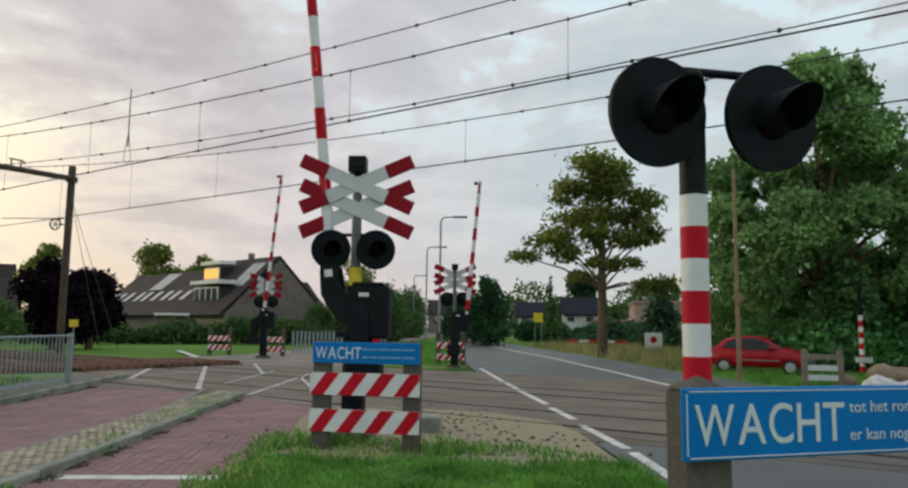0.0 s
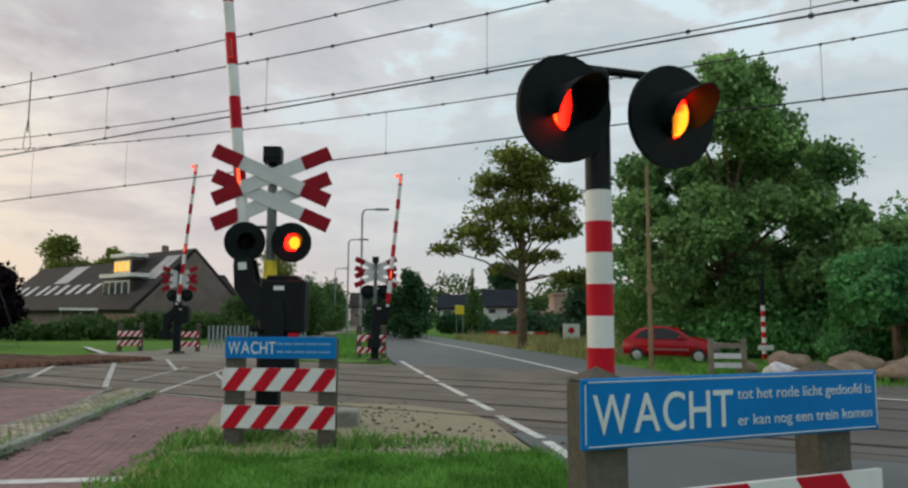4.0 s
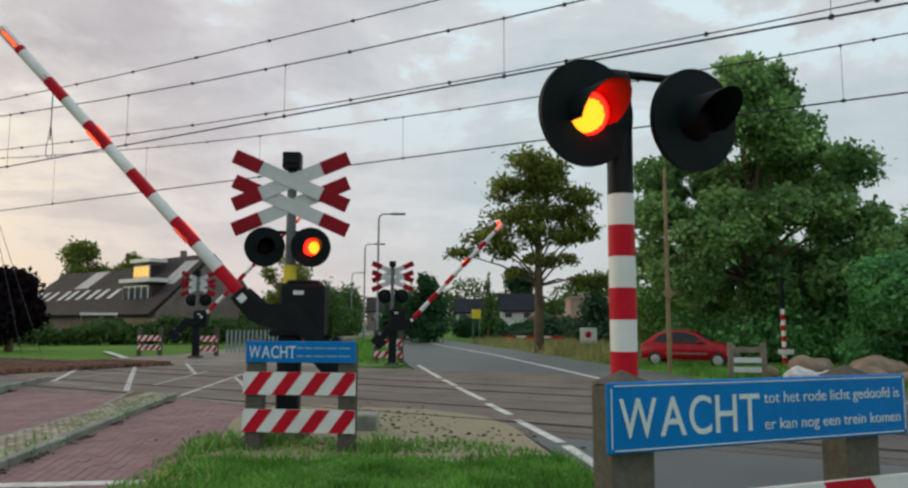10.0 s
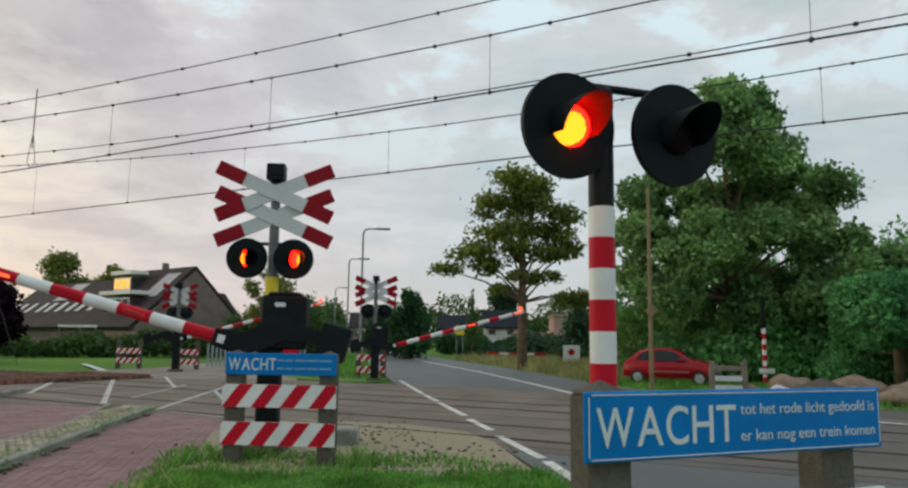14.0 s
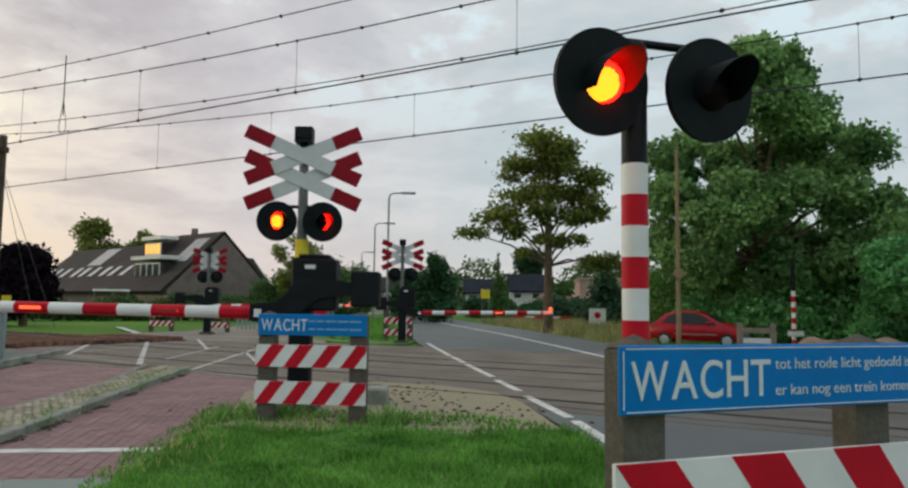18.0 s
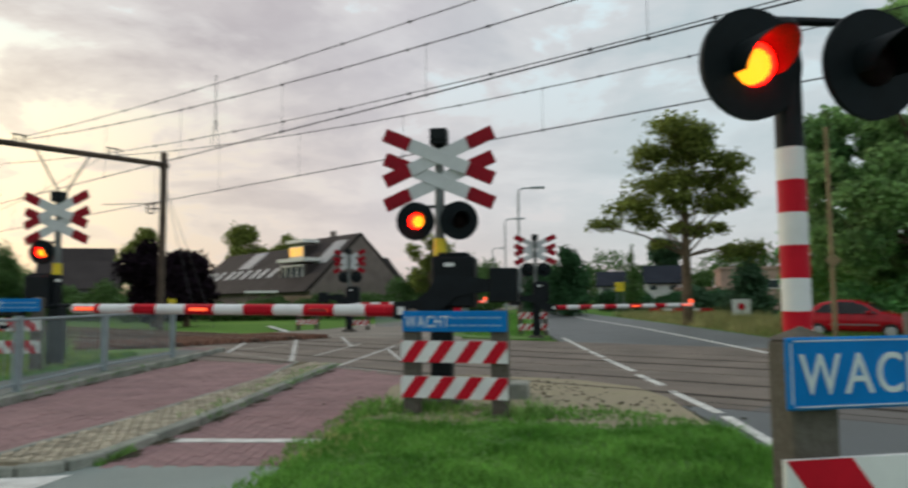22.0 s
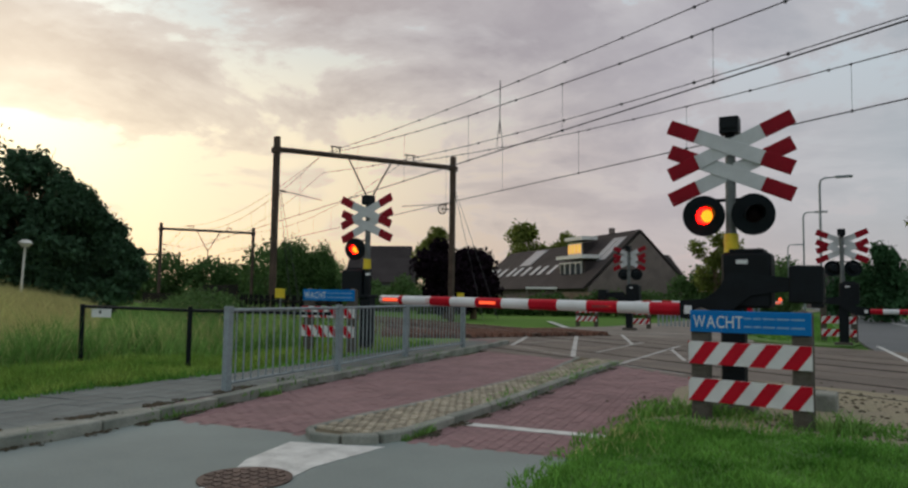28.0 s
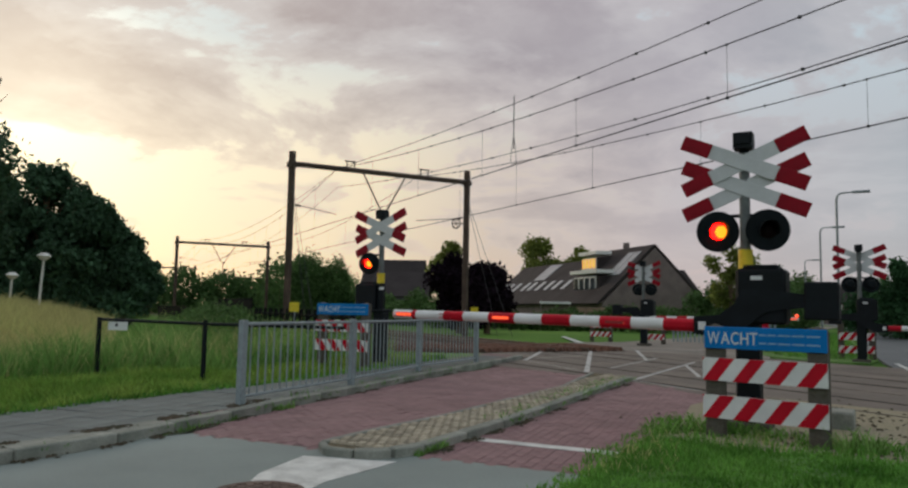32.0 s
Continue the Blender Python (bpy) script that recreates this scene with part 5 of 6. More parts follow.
    window(t, e0 + 1.2, e0 + 3.0, 5.22, 0.9, 2.0, False, 2)
    window(t, e0 + 4.2, e0 + 6.2, 5.22, 0.3, 2.0, False, 3)
    return t


row_house("brown brick end house with lamplit dormer window", 0, 9.6, 7.6, "dormers")
row_house("terraced house with dark roof and skylights", 9.6, 16.4, 6.9, "skylights")
row_house("terraced house with dark roof and solar panels", 16.4, 23.6, 6.9, "solar")
row_house("terraced house with dark roof at the row's end", 23.6, 31, 6.9, "skylights")


def plain_house(label, x, y, ang, sx, sy, wall, ridge, wmat, rmat, wins):
    t = thing("house", label, "house", spot(x, y, ang))
    bm = B()
    box(bm, (0, 0, wall / 2), (sx, sy, wall))
    part("wall", bm, wmat, t)
    if ridge > wall:
        bm = B()
        for s in (1, -1):
            slab(bm, [Vector((-sx / 2 - 0.3, s * (sy / 2 + 0.4), wall - 0.2)), Vector((sx / 2 + 0.3, s * (sy / 2 + 0.4), wall - 0.2)), Vector((sx / 2 + 0.3, 0, ridge)), Vector((-sx / 2 - 0.3, 0, ridge))][::s], 0.2)
        part("roof", bm, rmat, t, "dark pitched roof")
        bm = B()
        for s in (-1, 1):
            slab(bm, [Vector((s * sx / 2, -sy / 2, wall - 0.05)), Vector((s * sx / 2, sy / 2, wall - 0.05)), Vector((s * sx / 2, 0, ridge - 0.15))], 0.15)
        part("gable", bm, wmat, t)
    else:
        bm = B()
        box(bm, (0, 0, wall + 0.1), (sx + 0.3, sy + 0.3, 0.25), bev=0.02)
        part("roof", bm, rmat, t)
    for wx, wz, ww, wh in wins:
        bm = B()
        box(bm, (wx, -sy / 2 - 0.03, wz), (ww, 0.1, wh), bev=0.01)
        w = part("window", bm, FRAME_WHITE, t, "white framed window")
        bm = B()
        box(bm, (wx, -sy / 2 - 0.09, wz), (ww * 0.84, 0.03, wh * 0.82))
        part("pane", bm, PANE, w)
    return t


cp = thing("carport", "low white-edged carport before the row houses", "carport", spot(-22.6, 53.4, 23))
bm = B()
box(bm, (0, 0, 2.05), (2.4, 2.2, 0.16), bev=0.01)
part("roof", bm, FRAME_WHITE, cp)
for sx in (-1.1, 1.1):
    for sy in (-1.0, 1.0):
        bm = B()
        box(bm, (sx, sy, 1.0), (0.1, 0.1, 2.0))
        part("post", bm, WOOD, cp)
gf = thing("garden_fence", "tan plank garden fence before the row houses", "fence", spot(-19.6, 54.6, 20))
for k in range(22):
    bm = B()
    box(bm, ((k - 11) * 0.14, 0, 0.88), (0.125, 0.03, 1.76 + 0.02 * math.sin(k * 2.1)))
    part("plank", bm, TAN_PLANK, gf)
WHITE_WALL = mat("white_render", (0.62, 0.62, 0.62), 0.85, vary=0.1, scale=1, bump=0.1)
plain_house("white house with dark roof behind the hedge", 12.0, 90, -4, 4.0, 6, 3.1, 5.0, WHITE_WALL, NAVY_ROOF, ((-1.2, 2.5, 1.0, 0.7), (1.0, 2.5, 1.0, 0.7), (0, 1.1, 2.0, 1.1)))
plain_house("white house with grey roof beside its twin", 6.6, 94, -4, 3.6, 6, 2.9, 4.5, WHITE_WALL, NAVY_ROOF, ((-0.9, 2.3, 1.1, 0.7), (0.9, 2.3, 1.1, 0.7)))
plain_house("low pink brick building with a flat roof", 20.5, 80, -8, 8.2, 9, 4.1, 0, PINK_BRICK, PINK_BRICK, ((-2.2, 2.5, 1.2, 1.2), (0.4, 2.6, 2.0, 0.9), (2.7, 2.6, 1.2, 0.9)))
plain_house("low pink brick annexe", 15.2, 84, -8, 5, 7, 2.2, 0, PINK_BRICK, PINK_BRICK, ((-1.5, 1.2, 0.6, 0.6), (0, 1.2, 0.6, 0.6), (1.5, 1.2, 0.6, 0.6)))
plain_house("dark gabled house behind the end house", -24.5, 87, 45, 8, 8, 3.2, 6.5, HOUSE_BRICK, TILE, ((0, 2.6, 1.2, 1.0),))
plain_house("dark brick house far behind the row", -46, 118, 20, 9, 9, 5, 9, HOUSE_BRICK, TILE, ((0, 3, 1.4, 1.2),))
plain_house("distant brick house by the line", -68, 96, 25, 9, 9, 4.5, 9, HOUSE_BRICK, TILE, ((-2, 3, 1.2, 1.2), (2, 3, 1.2, 1.2)))
plain_house("small brick house behind the copper trees", -50, 72, 30, 6, 8, 2.8, 5.6, HOUSE_BRICK, TILE, ((0, 2.4, 1.4, 1.2),))
plain_house("distant brick house at the end of the road", -7.0, 165, 0, 9, 8, 4.2, 7.2, HOUSE_BRICK, TILE, ((-2, 3, 1.4, 1.3), (2, 3, 1.4, 1.3)))


# ---------------------------------------------------------------- trees and hedges
def crown(seed, n, spread, z0, z1, r, flat=1.0, squash=0.8):
    g = np.random.default_rng(seed)
    out = []
    for _ in range(n):
        a, z = g.random() * 6.283, z0 + (z1 - z0) * g.random()
        k = (z - z0) / (z1 - z0)
        d = spread * math.sqrt(g.random()) * math.sqrt(max(0.12, 1 - (2 * k - 0.85) ** 2 * 0.8))
        s = r * (0.7 + 0.6 * g.random())
        out.append((d * math.cos(a), d * math.sin(a) * flat, z, s, s, s * squash))
    return out


maple = [(-0.5, 0, 9.6, 1.4, 1.3, .75), (.9, .3, 9.3, 1.1, 1.1, .7), (-1.9, .3, 8.3, 1.0, 1.0, .6), (.4, -.2, 8.3, 1.5, 1.4, .7), (2.2, 0, 8.0, .9, .9, .6), (-1.1, .2, 7.1, 1.5, 1.3, .65), (1.5, .3, 7.0, 1.4, 1.2, .7), (-2.7, 0, 6.0, 1.1, 1.0, .5), (-.6, -.4, 6.0, 1.2, 1.1, .55), (1.6, .2, 5.9, 1.2, 1.0, .5), (-3.9, .2, 5.0, .75, .7, .35), (-2.0, -.2, 5.2, .8, .7, .4), (2.7, .1, 6.2, .7, .7, .4), (0.3, .4, 4.8, .9, .9, .45), (2.0, -.1, 3.6, .8, .7, .38), (3.2, .2, 3.6, .7, .6, .35), (1.6, .2, 4.7, .5, .5, .3), (-1.1, .3, 4.0, .5, .5, .25)]
maple = [(x, y, z, a * 1.04, b * 1.04, c * 1.0) for x, y, z, a, b, c in maple]
tree("tree", "tall roadside tree with open olive-green crown", (6.2, 37.4, 0), 7.5, 0.22, maple, 15500, 0.115, LEAF_OLIVE, 11, shell=0.0, fine=6)
gb2 = random.Random(4)
big = [(x, gb2.uniform(-1.8, 1.8), z, r, r, r * 0.8) for x, z, r in ((0.3, 11.3, 0.9), (-0.8, 10.4, 1.0), (1.0, 10.1, 1.1), (-1.8, 9.0, 1.1), (0.3, 8.9, 1.3), (2.0, 8.7, 1.2), (-2.9, 7.5, 1.1), (-0.8, 7.4, 1.3), (1.4, 7.3, 1.3), (3.2, 7.2, 1.2), (-3.4, 5.9, 1.0), (-1.7, 5.7, 1.2), (0.4, 5.7, 1.3), (2.5, 5.7, 1.3), (4.0, 5.5, 1.0), (-3.4, 4.3, 0.9), (-1.2, 4.0, 1.1), (1.0, 3.9, 1.2), (3.2, 4.0, 1.2), (-2.4, 2.9, 0.9), (0.2, 2.7, 1.0), (2.2, 2.6, 1.1), (4.6, 3.6, 1.1), (-2.9, 6.7, 0.8), (-2.2, 8.2, 0.8), (-2.5, 4.6, 1.0), (-3.1, 3.4, 0.9), (0.9, 11.0, 0.7), (-0.1, 12.0, 0.7), (-0.9, 11.2, 0.7), (0.4, 3.4, 1.0), (-0.9, 5.0, 1.0), (1.9, 4.6, 1.0), (-1.0, 2.6, 0.8))]
tree("tree", "large dense broadleaf tree beside the road", (13.2, 28.5, 0), 7.0, 0.33, big, 76000, 0.125, LEAF_BROAD, 12, shell=0.5, fine=6)
big2 = crown(6, 22, 4.0, 1.6, 4.4, 1.1, 1.0, 0.8)
tree("tree", "broad green tree behind the sacks", (18.8, 25.6, 0), 4.2, 0.28, big2, 46000, 0.125, LEAF_BROAD, 13, shell=0.5, fine=5)
tree("tree", "low green bush tree overhanging the verge", (15.2, 21.6, 0), 2.6, 0.14, crown(7, 16, 2.4, 0.8, 3.0, 0.85, 1.0, 0.8), 38000, 0.095, LEAF, 14, shell=0.5, fine=5)


def bush(label, x, y, clumps, count, size, leaf, seed, name="bush", cat="bush"):
    t = thing(name, label, cat, Matrix.Translation((x, y, 0)))
    for c in clumps:
        bm = B()
        limb(bm, [(c[0], c[1], -0.08), (c[0] + 0.06, c[1], c[2] * 0.5), (c[0], c[1], c[2])], 0.05, 0.02, 5)
        part("stem", bm, BARK, t)
    v, f = leaves(np.random.default_rng(seed), [((c[0], c[1], c[2]), c[3:]) for c in clumps], count, size, 0.9)
    quads_mesh("foliage", v, f, leaf, t)
    return t


def hedge(label, pts, h, r, count, size, leaf, seed):
    g = np.random.default_rng(seed)
    x0, y0 = pts[0]
    cl = []
    for (ax, ay), (bx, by) in zip(pts, pts[1:]):
        n = max(1, int(math.hypot(bx - ax, by - ay) / (r * 0.9)))
        for i in range(n):
            k = i / n
            hh = h * (0.58 + 0.8 * g.random())
            q = r * (0.75 + 0.5 * g.random())
            cl.append((ax + (bx - ax) * k - x0, ay + (by - ay) * k - y0, hh * 0.5, q, q, hh * 0.55))
    return bush(label, x0, y0, cl, count, size, leaf, seed, "hedge", "hedge")


hedge("dark thicket behind the large tree", [(12.4, 38), (16, 36.5), (22, 33), (29, 26)], 5.2, 1.8, 18000, 0.15, LEAF_SHADE, 45)
hedge("clipped green hedge behind the parked car", [(10.6, 32.8), (13, 31.8), (17, 30.5), (24, 26)], 2.5, 1.1, 26000, 0.09, LEAF_HEDGE, 21)
hedge("dense dark shrubbery under the trees", [(11, 29.5), (15, 27.5), (20, 24), (26, 18)], 2.2, 1.2, 22000, 0.11, LEAF_SHADE, 22)
hedge("green shrubs before the row houses", [(-30, 48), (-24, 50.5), (-18, 54), (-12, 57), (-8.5, 60)], 1.5, 1.2, 18000, 0.14, LEAF_FAR, 23)
hedge("tall green bushes beside the end house", [(-13.5, 62), (-10.5, 62), (-8.4, 64), (-8.6, 75)], 3.9, 1.6, 20000, 0.15, LEAF_FAR, 24)
hedge("dark garden hedge before the white houses", [(4.6, 78), (9, 76), (14, 74), (17, 72)], 1.7, 1.2, 12000, 0.16, LEAF_CONIFER, 42)
hedge("green trees beside the far path", [(-13, 88), (-10.5, 86), (-8.6, 88), (-9.4, 100)], 4.6, 1.9, 9000, 0.2, LEAF_FAR, 44)
hedge("low shrubs along the far road verge", [(6.8, 58), (8.8, 57), (11, 56), (13, 55)], 1.5, 1.1, 6000, 0.16, LEAF_DARK, 25)
hedge("distant belt of trees on the horizon", [(-8, 180), (2, 160), (14, 150), (30, 140), (50, 120)], 8, 5, 16000, 0.42, LEAF_FAR, 26)
hedge("distant belt of trees along the railway", [(-64, 66), (-75, 80), (-95, 120), (-60, 140), (-30, 140)], 6.0, 3.6, 36000, 0.28, LEAF_FAR, 27)
hedge("distant dark hedge line behind the meadow", [(-110, 60), (-95, 66), (-85, 69), (-76, 72), (-66, 80), (-58, 84)], 5.0, 2.8, 34000, 0.26, LEAF_FAR, 29)
hedge("rounded green thicket beside the line", [(-51, 56.5), (-48.5, 58), (-46, 59.5), (-43, 61)], 5.2, 2.0, 20000, 0.14, LEAF_FAR, 28)
hedge("low dark shrubs along the far side of the line", [(-42, 55), (-38, 53), (-33, 51)], 2.2, 1.3, 7000, 0.16, LEAF_FAR, 30)
hedge("dark muted scrub along the ditch", [(-15.5, 14.5), (-19, 17), (-24, 20.4), (-31, 25.5)], 1.15, 0.8, 14000, 0.06, LEAF_FAR, 43)
tree("tree", "dark copper-leaved tree before the houses", (-22.8, 38.9, 0), 3.0, 0.2, crown(31, 12, 1.5, 1.0, 4.2, 1.0), 9000, 0.16, LEAF_PURPLE, 31)
tree("tree", "second dark copper-leaved tree", (-21.4, 39.9, 0), 2.6, 0.18, crown(32, 10, 1.2, 0.8, 3.6, 0.9), 7000, 0.16, LEAF_PURPLE, 32)
tree("tree", "airy tree beside the end house", (-10.2, 57.1, 0), 5.0, 0.16, crown(60, 14, 1.7, 2.2, 6.0, 0.8), 5000, 0.13, LEAF_OLIVE, 60, fine=3)
tree("tree", "slim tree rising behind the roofs", (-39, 64, 0), 7.2, 0.2, crown(33, 9, 1.2, 4.0, 8.4, 0.9), 2500, 0.25, LEAF_OLIVE, 33)
tree("tree", "rounded tree behind the roofs", (-48, 107, 0), 10, 0.25, crown(34, 9, 2.3, 7.5, 12.2, 1.4), 3000, 0.28, LEAF_OLIVE, 34)
tree("tree", "broad tree behind the roofs", (-43, 112, 0), 8.5, 0.25, crown(35, 14, 5.0, 8.0, 11.0, 1.5), 4000, 0.28, LEAF_OLIVE, 35)
tree("tree", "dark conifer beside the far road", (-1.9, 66, 0), 4, 0.15, [(0, 0, 1.2, 1.6, 1.6, 1.2), (0, 0, 2.4, 1.3, 1.3, 1.0), (.2, 0, 3.4, .7, .7, .8)], 4000, 0.16, LEAF_CONIFER, 36)
tree("tree", "conifer beside the far road", (0.55, 57, 0), 5, 0.15, [(0, 0, 1.3, 1.7, 1.7, 1.3), (-.5, 0, 2.6, 1.2, 1.2, 1.2), (.5, 0, 2.9, 1.2, 1.2, 1.2), (.3, 0, 4.1, .8, .8, 1.0), (-.2, 0, 4.7, .5, .5, .7)], 8000, 0.15, LEAF_CONIFER, 37)
tree("tree", "slender conifer before the white houses", (6.8, 71.7, 0), 6, 0.10, [(0, 0, 2, 1.1, 1.1, 1.1), (.2, 0, 3.6, .75, .75, .9), (-.1, 0, 5.0, .4, .4, .8), (0, 0, 6.0, .14, .14, .5)], 1800, 0.14, LEAF_FAR, 38)
tree("tree", "rounded dark tree behind the white house", (13.5, 100, 0), 7, 0.25, crown(39, 9, 2.2, 5, 8.6, 1.3), 3000, 0.3, LEAF_DARK, 39)
tree("tree", "small dark conifer by the verge", (11.5, 47, 0), 3.4, 0.12, [(0, 0, .9, 1.4, 1.4, 1.0), (0, 0, 2.2, 1.0, 1.0, 1.0), (0, 0, 3.4, .4, .4, .8)], 4000, 0.16, LEAF_DARK, 40)
# dark wood against the sunset; its backlit darkness is put into the leaf colour
def bearing(deg, far):
    return -far * math.sin(radians(deg)), far * math.cos(radians(deg))


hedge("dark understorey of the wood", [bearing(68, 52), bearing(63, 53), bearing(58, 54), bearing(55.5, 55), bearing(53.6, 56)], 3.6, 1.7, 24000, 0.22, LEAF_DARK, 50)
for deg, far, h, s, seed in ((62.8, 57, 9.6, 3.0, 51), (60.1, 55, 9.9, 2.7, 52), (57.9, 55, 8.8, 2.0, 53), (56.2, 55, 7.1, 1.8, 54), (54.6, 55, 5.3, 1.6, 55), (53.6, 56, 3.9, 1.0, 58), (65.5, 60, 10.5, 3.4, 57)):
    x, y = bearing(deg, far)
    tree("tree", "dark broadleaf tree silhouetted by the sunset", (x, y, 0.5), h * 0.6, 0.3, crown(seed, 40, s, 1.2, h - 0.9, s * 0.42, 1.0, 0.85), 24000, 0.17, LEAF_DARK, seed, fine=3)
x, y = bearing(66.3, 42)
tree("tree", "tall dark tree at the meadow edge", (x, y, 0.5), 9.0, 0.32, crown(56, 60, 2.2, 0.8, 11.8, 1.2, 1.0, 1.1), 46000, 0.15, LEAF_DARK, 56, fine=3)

# ---------------------------------------------------------------- street furniture


def street_lamp(label, x, y, h, reach, name="street_lamp"):
    t = thing(name, label, "street lamp", Matrix.Translation((x, y, 0)), "street lamps")
    bm = B()
    limb(bm, [(0, 0, -0.1), (0, 0, h * 0.5), (0, 0, h - 0.35), (0.06, 0, h - 0.12), (0.25, 0, h), (reach * 0.5, 0, h + 0.02)], 0.075, 0.04, 8)
    part("pole", bm, GALV, t)
    bm = B()
    box(bm, (reach * 0.75, 0, h + 0.02), (reach * 0.55, 0.26, 0.13), bev=0.03)
    part("luminaire", bm, GALV, t)
    return t


for x, y, h in ((-2.45, 45, 8.15), (-4.4, 60, 7.9), (-8.2, 90, 7.6), (-12, 120, 7.6)):
    street_lamp("grey street lamp with a curved arm", x, y, h, 1.6)
for x, y, h in ((-37.5, 21.4, 3.6), (-43.6, 23.2, 2.75)):
    t = thing("path_lamp", "white mushroom-topped path lamp in the meadow", "street lamp", Matrix.Translation((x, y, 0.9)) @ Matrix.Rotation(radians(4), 4, "Y"), "path lamps")
    bm = B()
    tube(bm, (0, 0, -0.9), (0, 0, h - 1.0), 0.07, 0.06, 8)
    part("pole", bm, FRAME_WHITE, t)
    bm = B()
    tube(bm, (0, 0, h - 1.0), (0, 0, h - 0.78), 0.14, 0.34, 14)
    tube(bm, (0, 0, h - 0.78), (0, 0, h - 0.62), 0.36, 0.14, 14)
    part("shade", bm, FRAME_WHITE, t)
t = thing("bicycle_stand", "grey steel arch beside the meadow path", "stand", Matrix.Translation((-44.5, 22.2, 0.9)))
bm = B()
limb(bm, [(-0.6, 0, 0), (-0.45, 0, 0.9), (0, 0, 1.35), (0.45, 0, 0.9), (0.6, 0, 0)], 0.07, 0.07, 8)
part("arch", bm, GALV, t)
t = thing("yellow_sign", "yellow temporary road sign on posts", "road sign", spot(4.5, 57.3, 0))
bm = B()
box(bm, (0, 0, 2.2), (0.7, 0.05, 0.7), bev=0.02)
part("panel", bm, YELLOW, t)
for s in (-0.25, 0.25):
    bm = B()
    tube(bm, (s, 0.05, 0), (s, 0.05, 2.6), 0.03, seg=6)
    part("leg", bm, GALV, t)
t = thing("notice_board", "white notice board with a red emblem in the grass", "sign", spot(10.2, 43.8, -8))
bm = B()
box(bm, (0, 0, 0.75), (1.0, 0.06, 0.95), bev=0.01)
part("panel", bm, WHITE, t)
bm = B()
tube(bm, (0, -0.04, 0.82), (0, -0.032, 0.82), 0.19, seg=20)
part("emblem", bm, RED, t)
for s in (-0.45, 0.45):
    bm = B()
    box(bm, (s, 0.06, 0.4), (0.07, 0.07, 0.9))
    part("leg", bm, WOOD, t)
t = thing("wooden_pole", "tan pole with a small diamond plate", "pole", Matrix.Translation((7.51, 21.57, 0)))
bm = B()
limb(bm, [(0, 0, -0.1), (0, 0, 3.0), (0, 0, 6.1)], 0.07, 0.05, 10)
part("shaft", bm, TAN_POLE, t)
bm = B()
box(bm, (0, -0.08, 2.35), (0.3, 0.02, 0.3), Matrix.Translation((0, 0, 2.35)) @ Matrix.Rotation(radians(45), 4, "Y") @ Matrix.Translation((0, 0, -2.35)))
part("diamond_plate", bm, TAN_POLE, t)
t = thing("board_gate", "grey wooden board fence with two posts", "fence", spot(8.55, 18.7, -14) @ Matrix.Diagonal((0.69, 0.7, 0.80, 1)))
for s in (-0.58, 0.58):
    bm = B()
    box(bm, (s, 0, 0.58), (0.20, 0.16, 1.25), bev=0.02)
    part("post", bm, WOOD, t)
for z in (0.35, 0.65, 0.98):
    bm = B()
    box(bm, (0, -0.06, z), (0.98, 0.04, 0.17), bev=0.008)
    part("board", bm, WHITEX if z < 0.9 else WOOD, t)
for i, (x, y, sx, sy, sz, material) in enumerate(((9.45, 17.7, .42, .38, .40, BAG_WHITE), (9.95, 17.5, .40, .36, .32, BAG_WHITE), (9.15, 18.7, .26, .26, .36, BAG_TAN), (10.6, 19.4, .62, .5, .60, BAG_TAN), (10.9, 17.5, .66, .5, .42, BAG_TAN), (12.3, 19.2, .75, .6, .58, BAG_TAN), (12.0, 16.9, .62, .5, .42, BAG_TAN), (13.6, 18.6, .8, .6, .45, BAG_TAN), (15.6, 19.2, .8, .7, .5, BAG_TAN), (16.3, 17.6, .9, .7, .45, BAG_TAN), (17.3, 18.6, .9, .8, .75, BAG_TAN))):
    bm = B()
    ball(bm, (0, 0, sz * 0.45), (sx, sy, sz * 0.58), 18, 12)
    for vv in bm.verts:
        k = noise.noise(vv.co * 2.6 + Vector((i * 3, 0, 0)))
        vv.co += vv.normal * k * 0.14
        vv.co.z = max(vv.co.z, -0.02)
    ob = part("sack", bm, material, None, smooth=True)
    ob.location = (x, y, -0.01)
    tagged(ob, "lumpy white filled sack on the verge" if material is BAG_WHITE else "lumpy tan mound under a cover on the verge", "sack", "sacks")
for i, x in enumerate((5.2, 6.0, 6.7, 7.6, 8.3)):
    t = thing("roadwork_barrier", "low red and white roadwork barrier", "barrier", spot(x + 1.2, 52 - i * 0.5, -6), "roadwork barriers")
    bm = B()
    box(bm, (0, 0, 0.55), (0.7, 0.05, 0.16))
    part("board", bm, WHITE if i % 2 else RED, t)
    for s in (-0.28, 0.28):
        bm = B()
        box(bm, (s, 0, 0.28), (0.06, 0.3, 0.6))
        part("foot", bm, RED, t)
t = thing("fence_panel", "grey mesh fence panel by the far path", "fence", spot(-7.0, 37, 6))
for i in range(24):
    bm = B()
    box(bm, (-2.3 + i * 0.2, 0, 0.55), (0.1, 0.02, 1.1))
    part("slat", bm, RAIL_GREY, t)
t = thing("orange_box", "orange-red plastic barrier at the path", "barrier", spot(-4.4, 30.0, 0))
bm = B()
box(bm, (0, 0, 0.95), (0.75, 0.3, 0.5), bev=0.04)
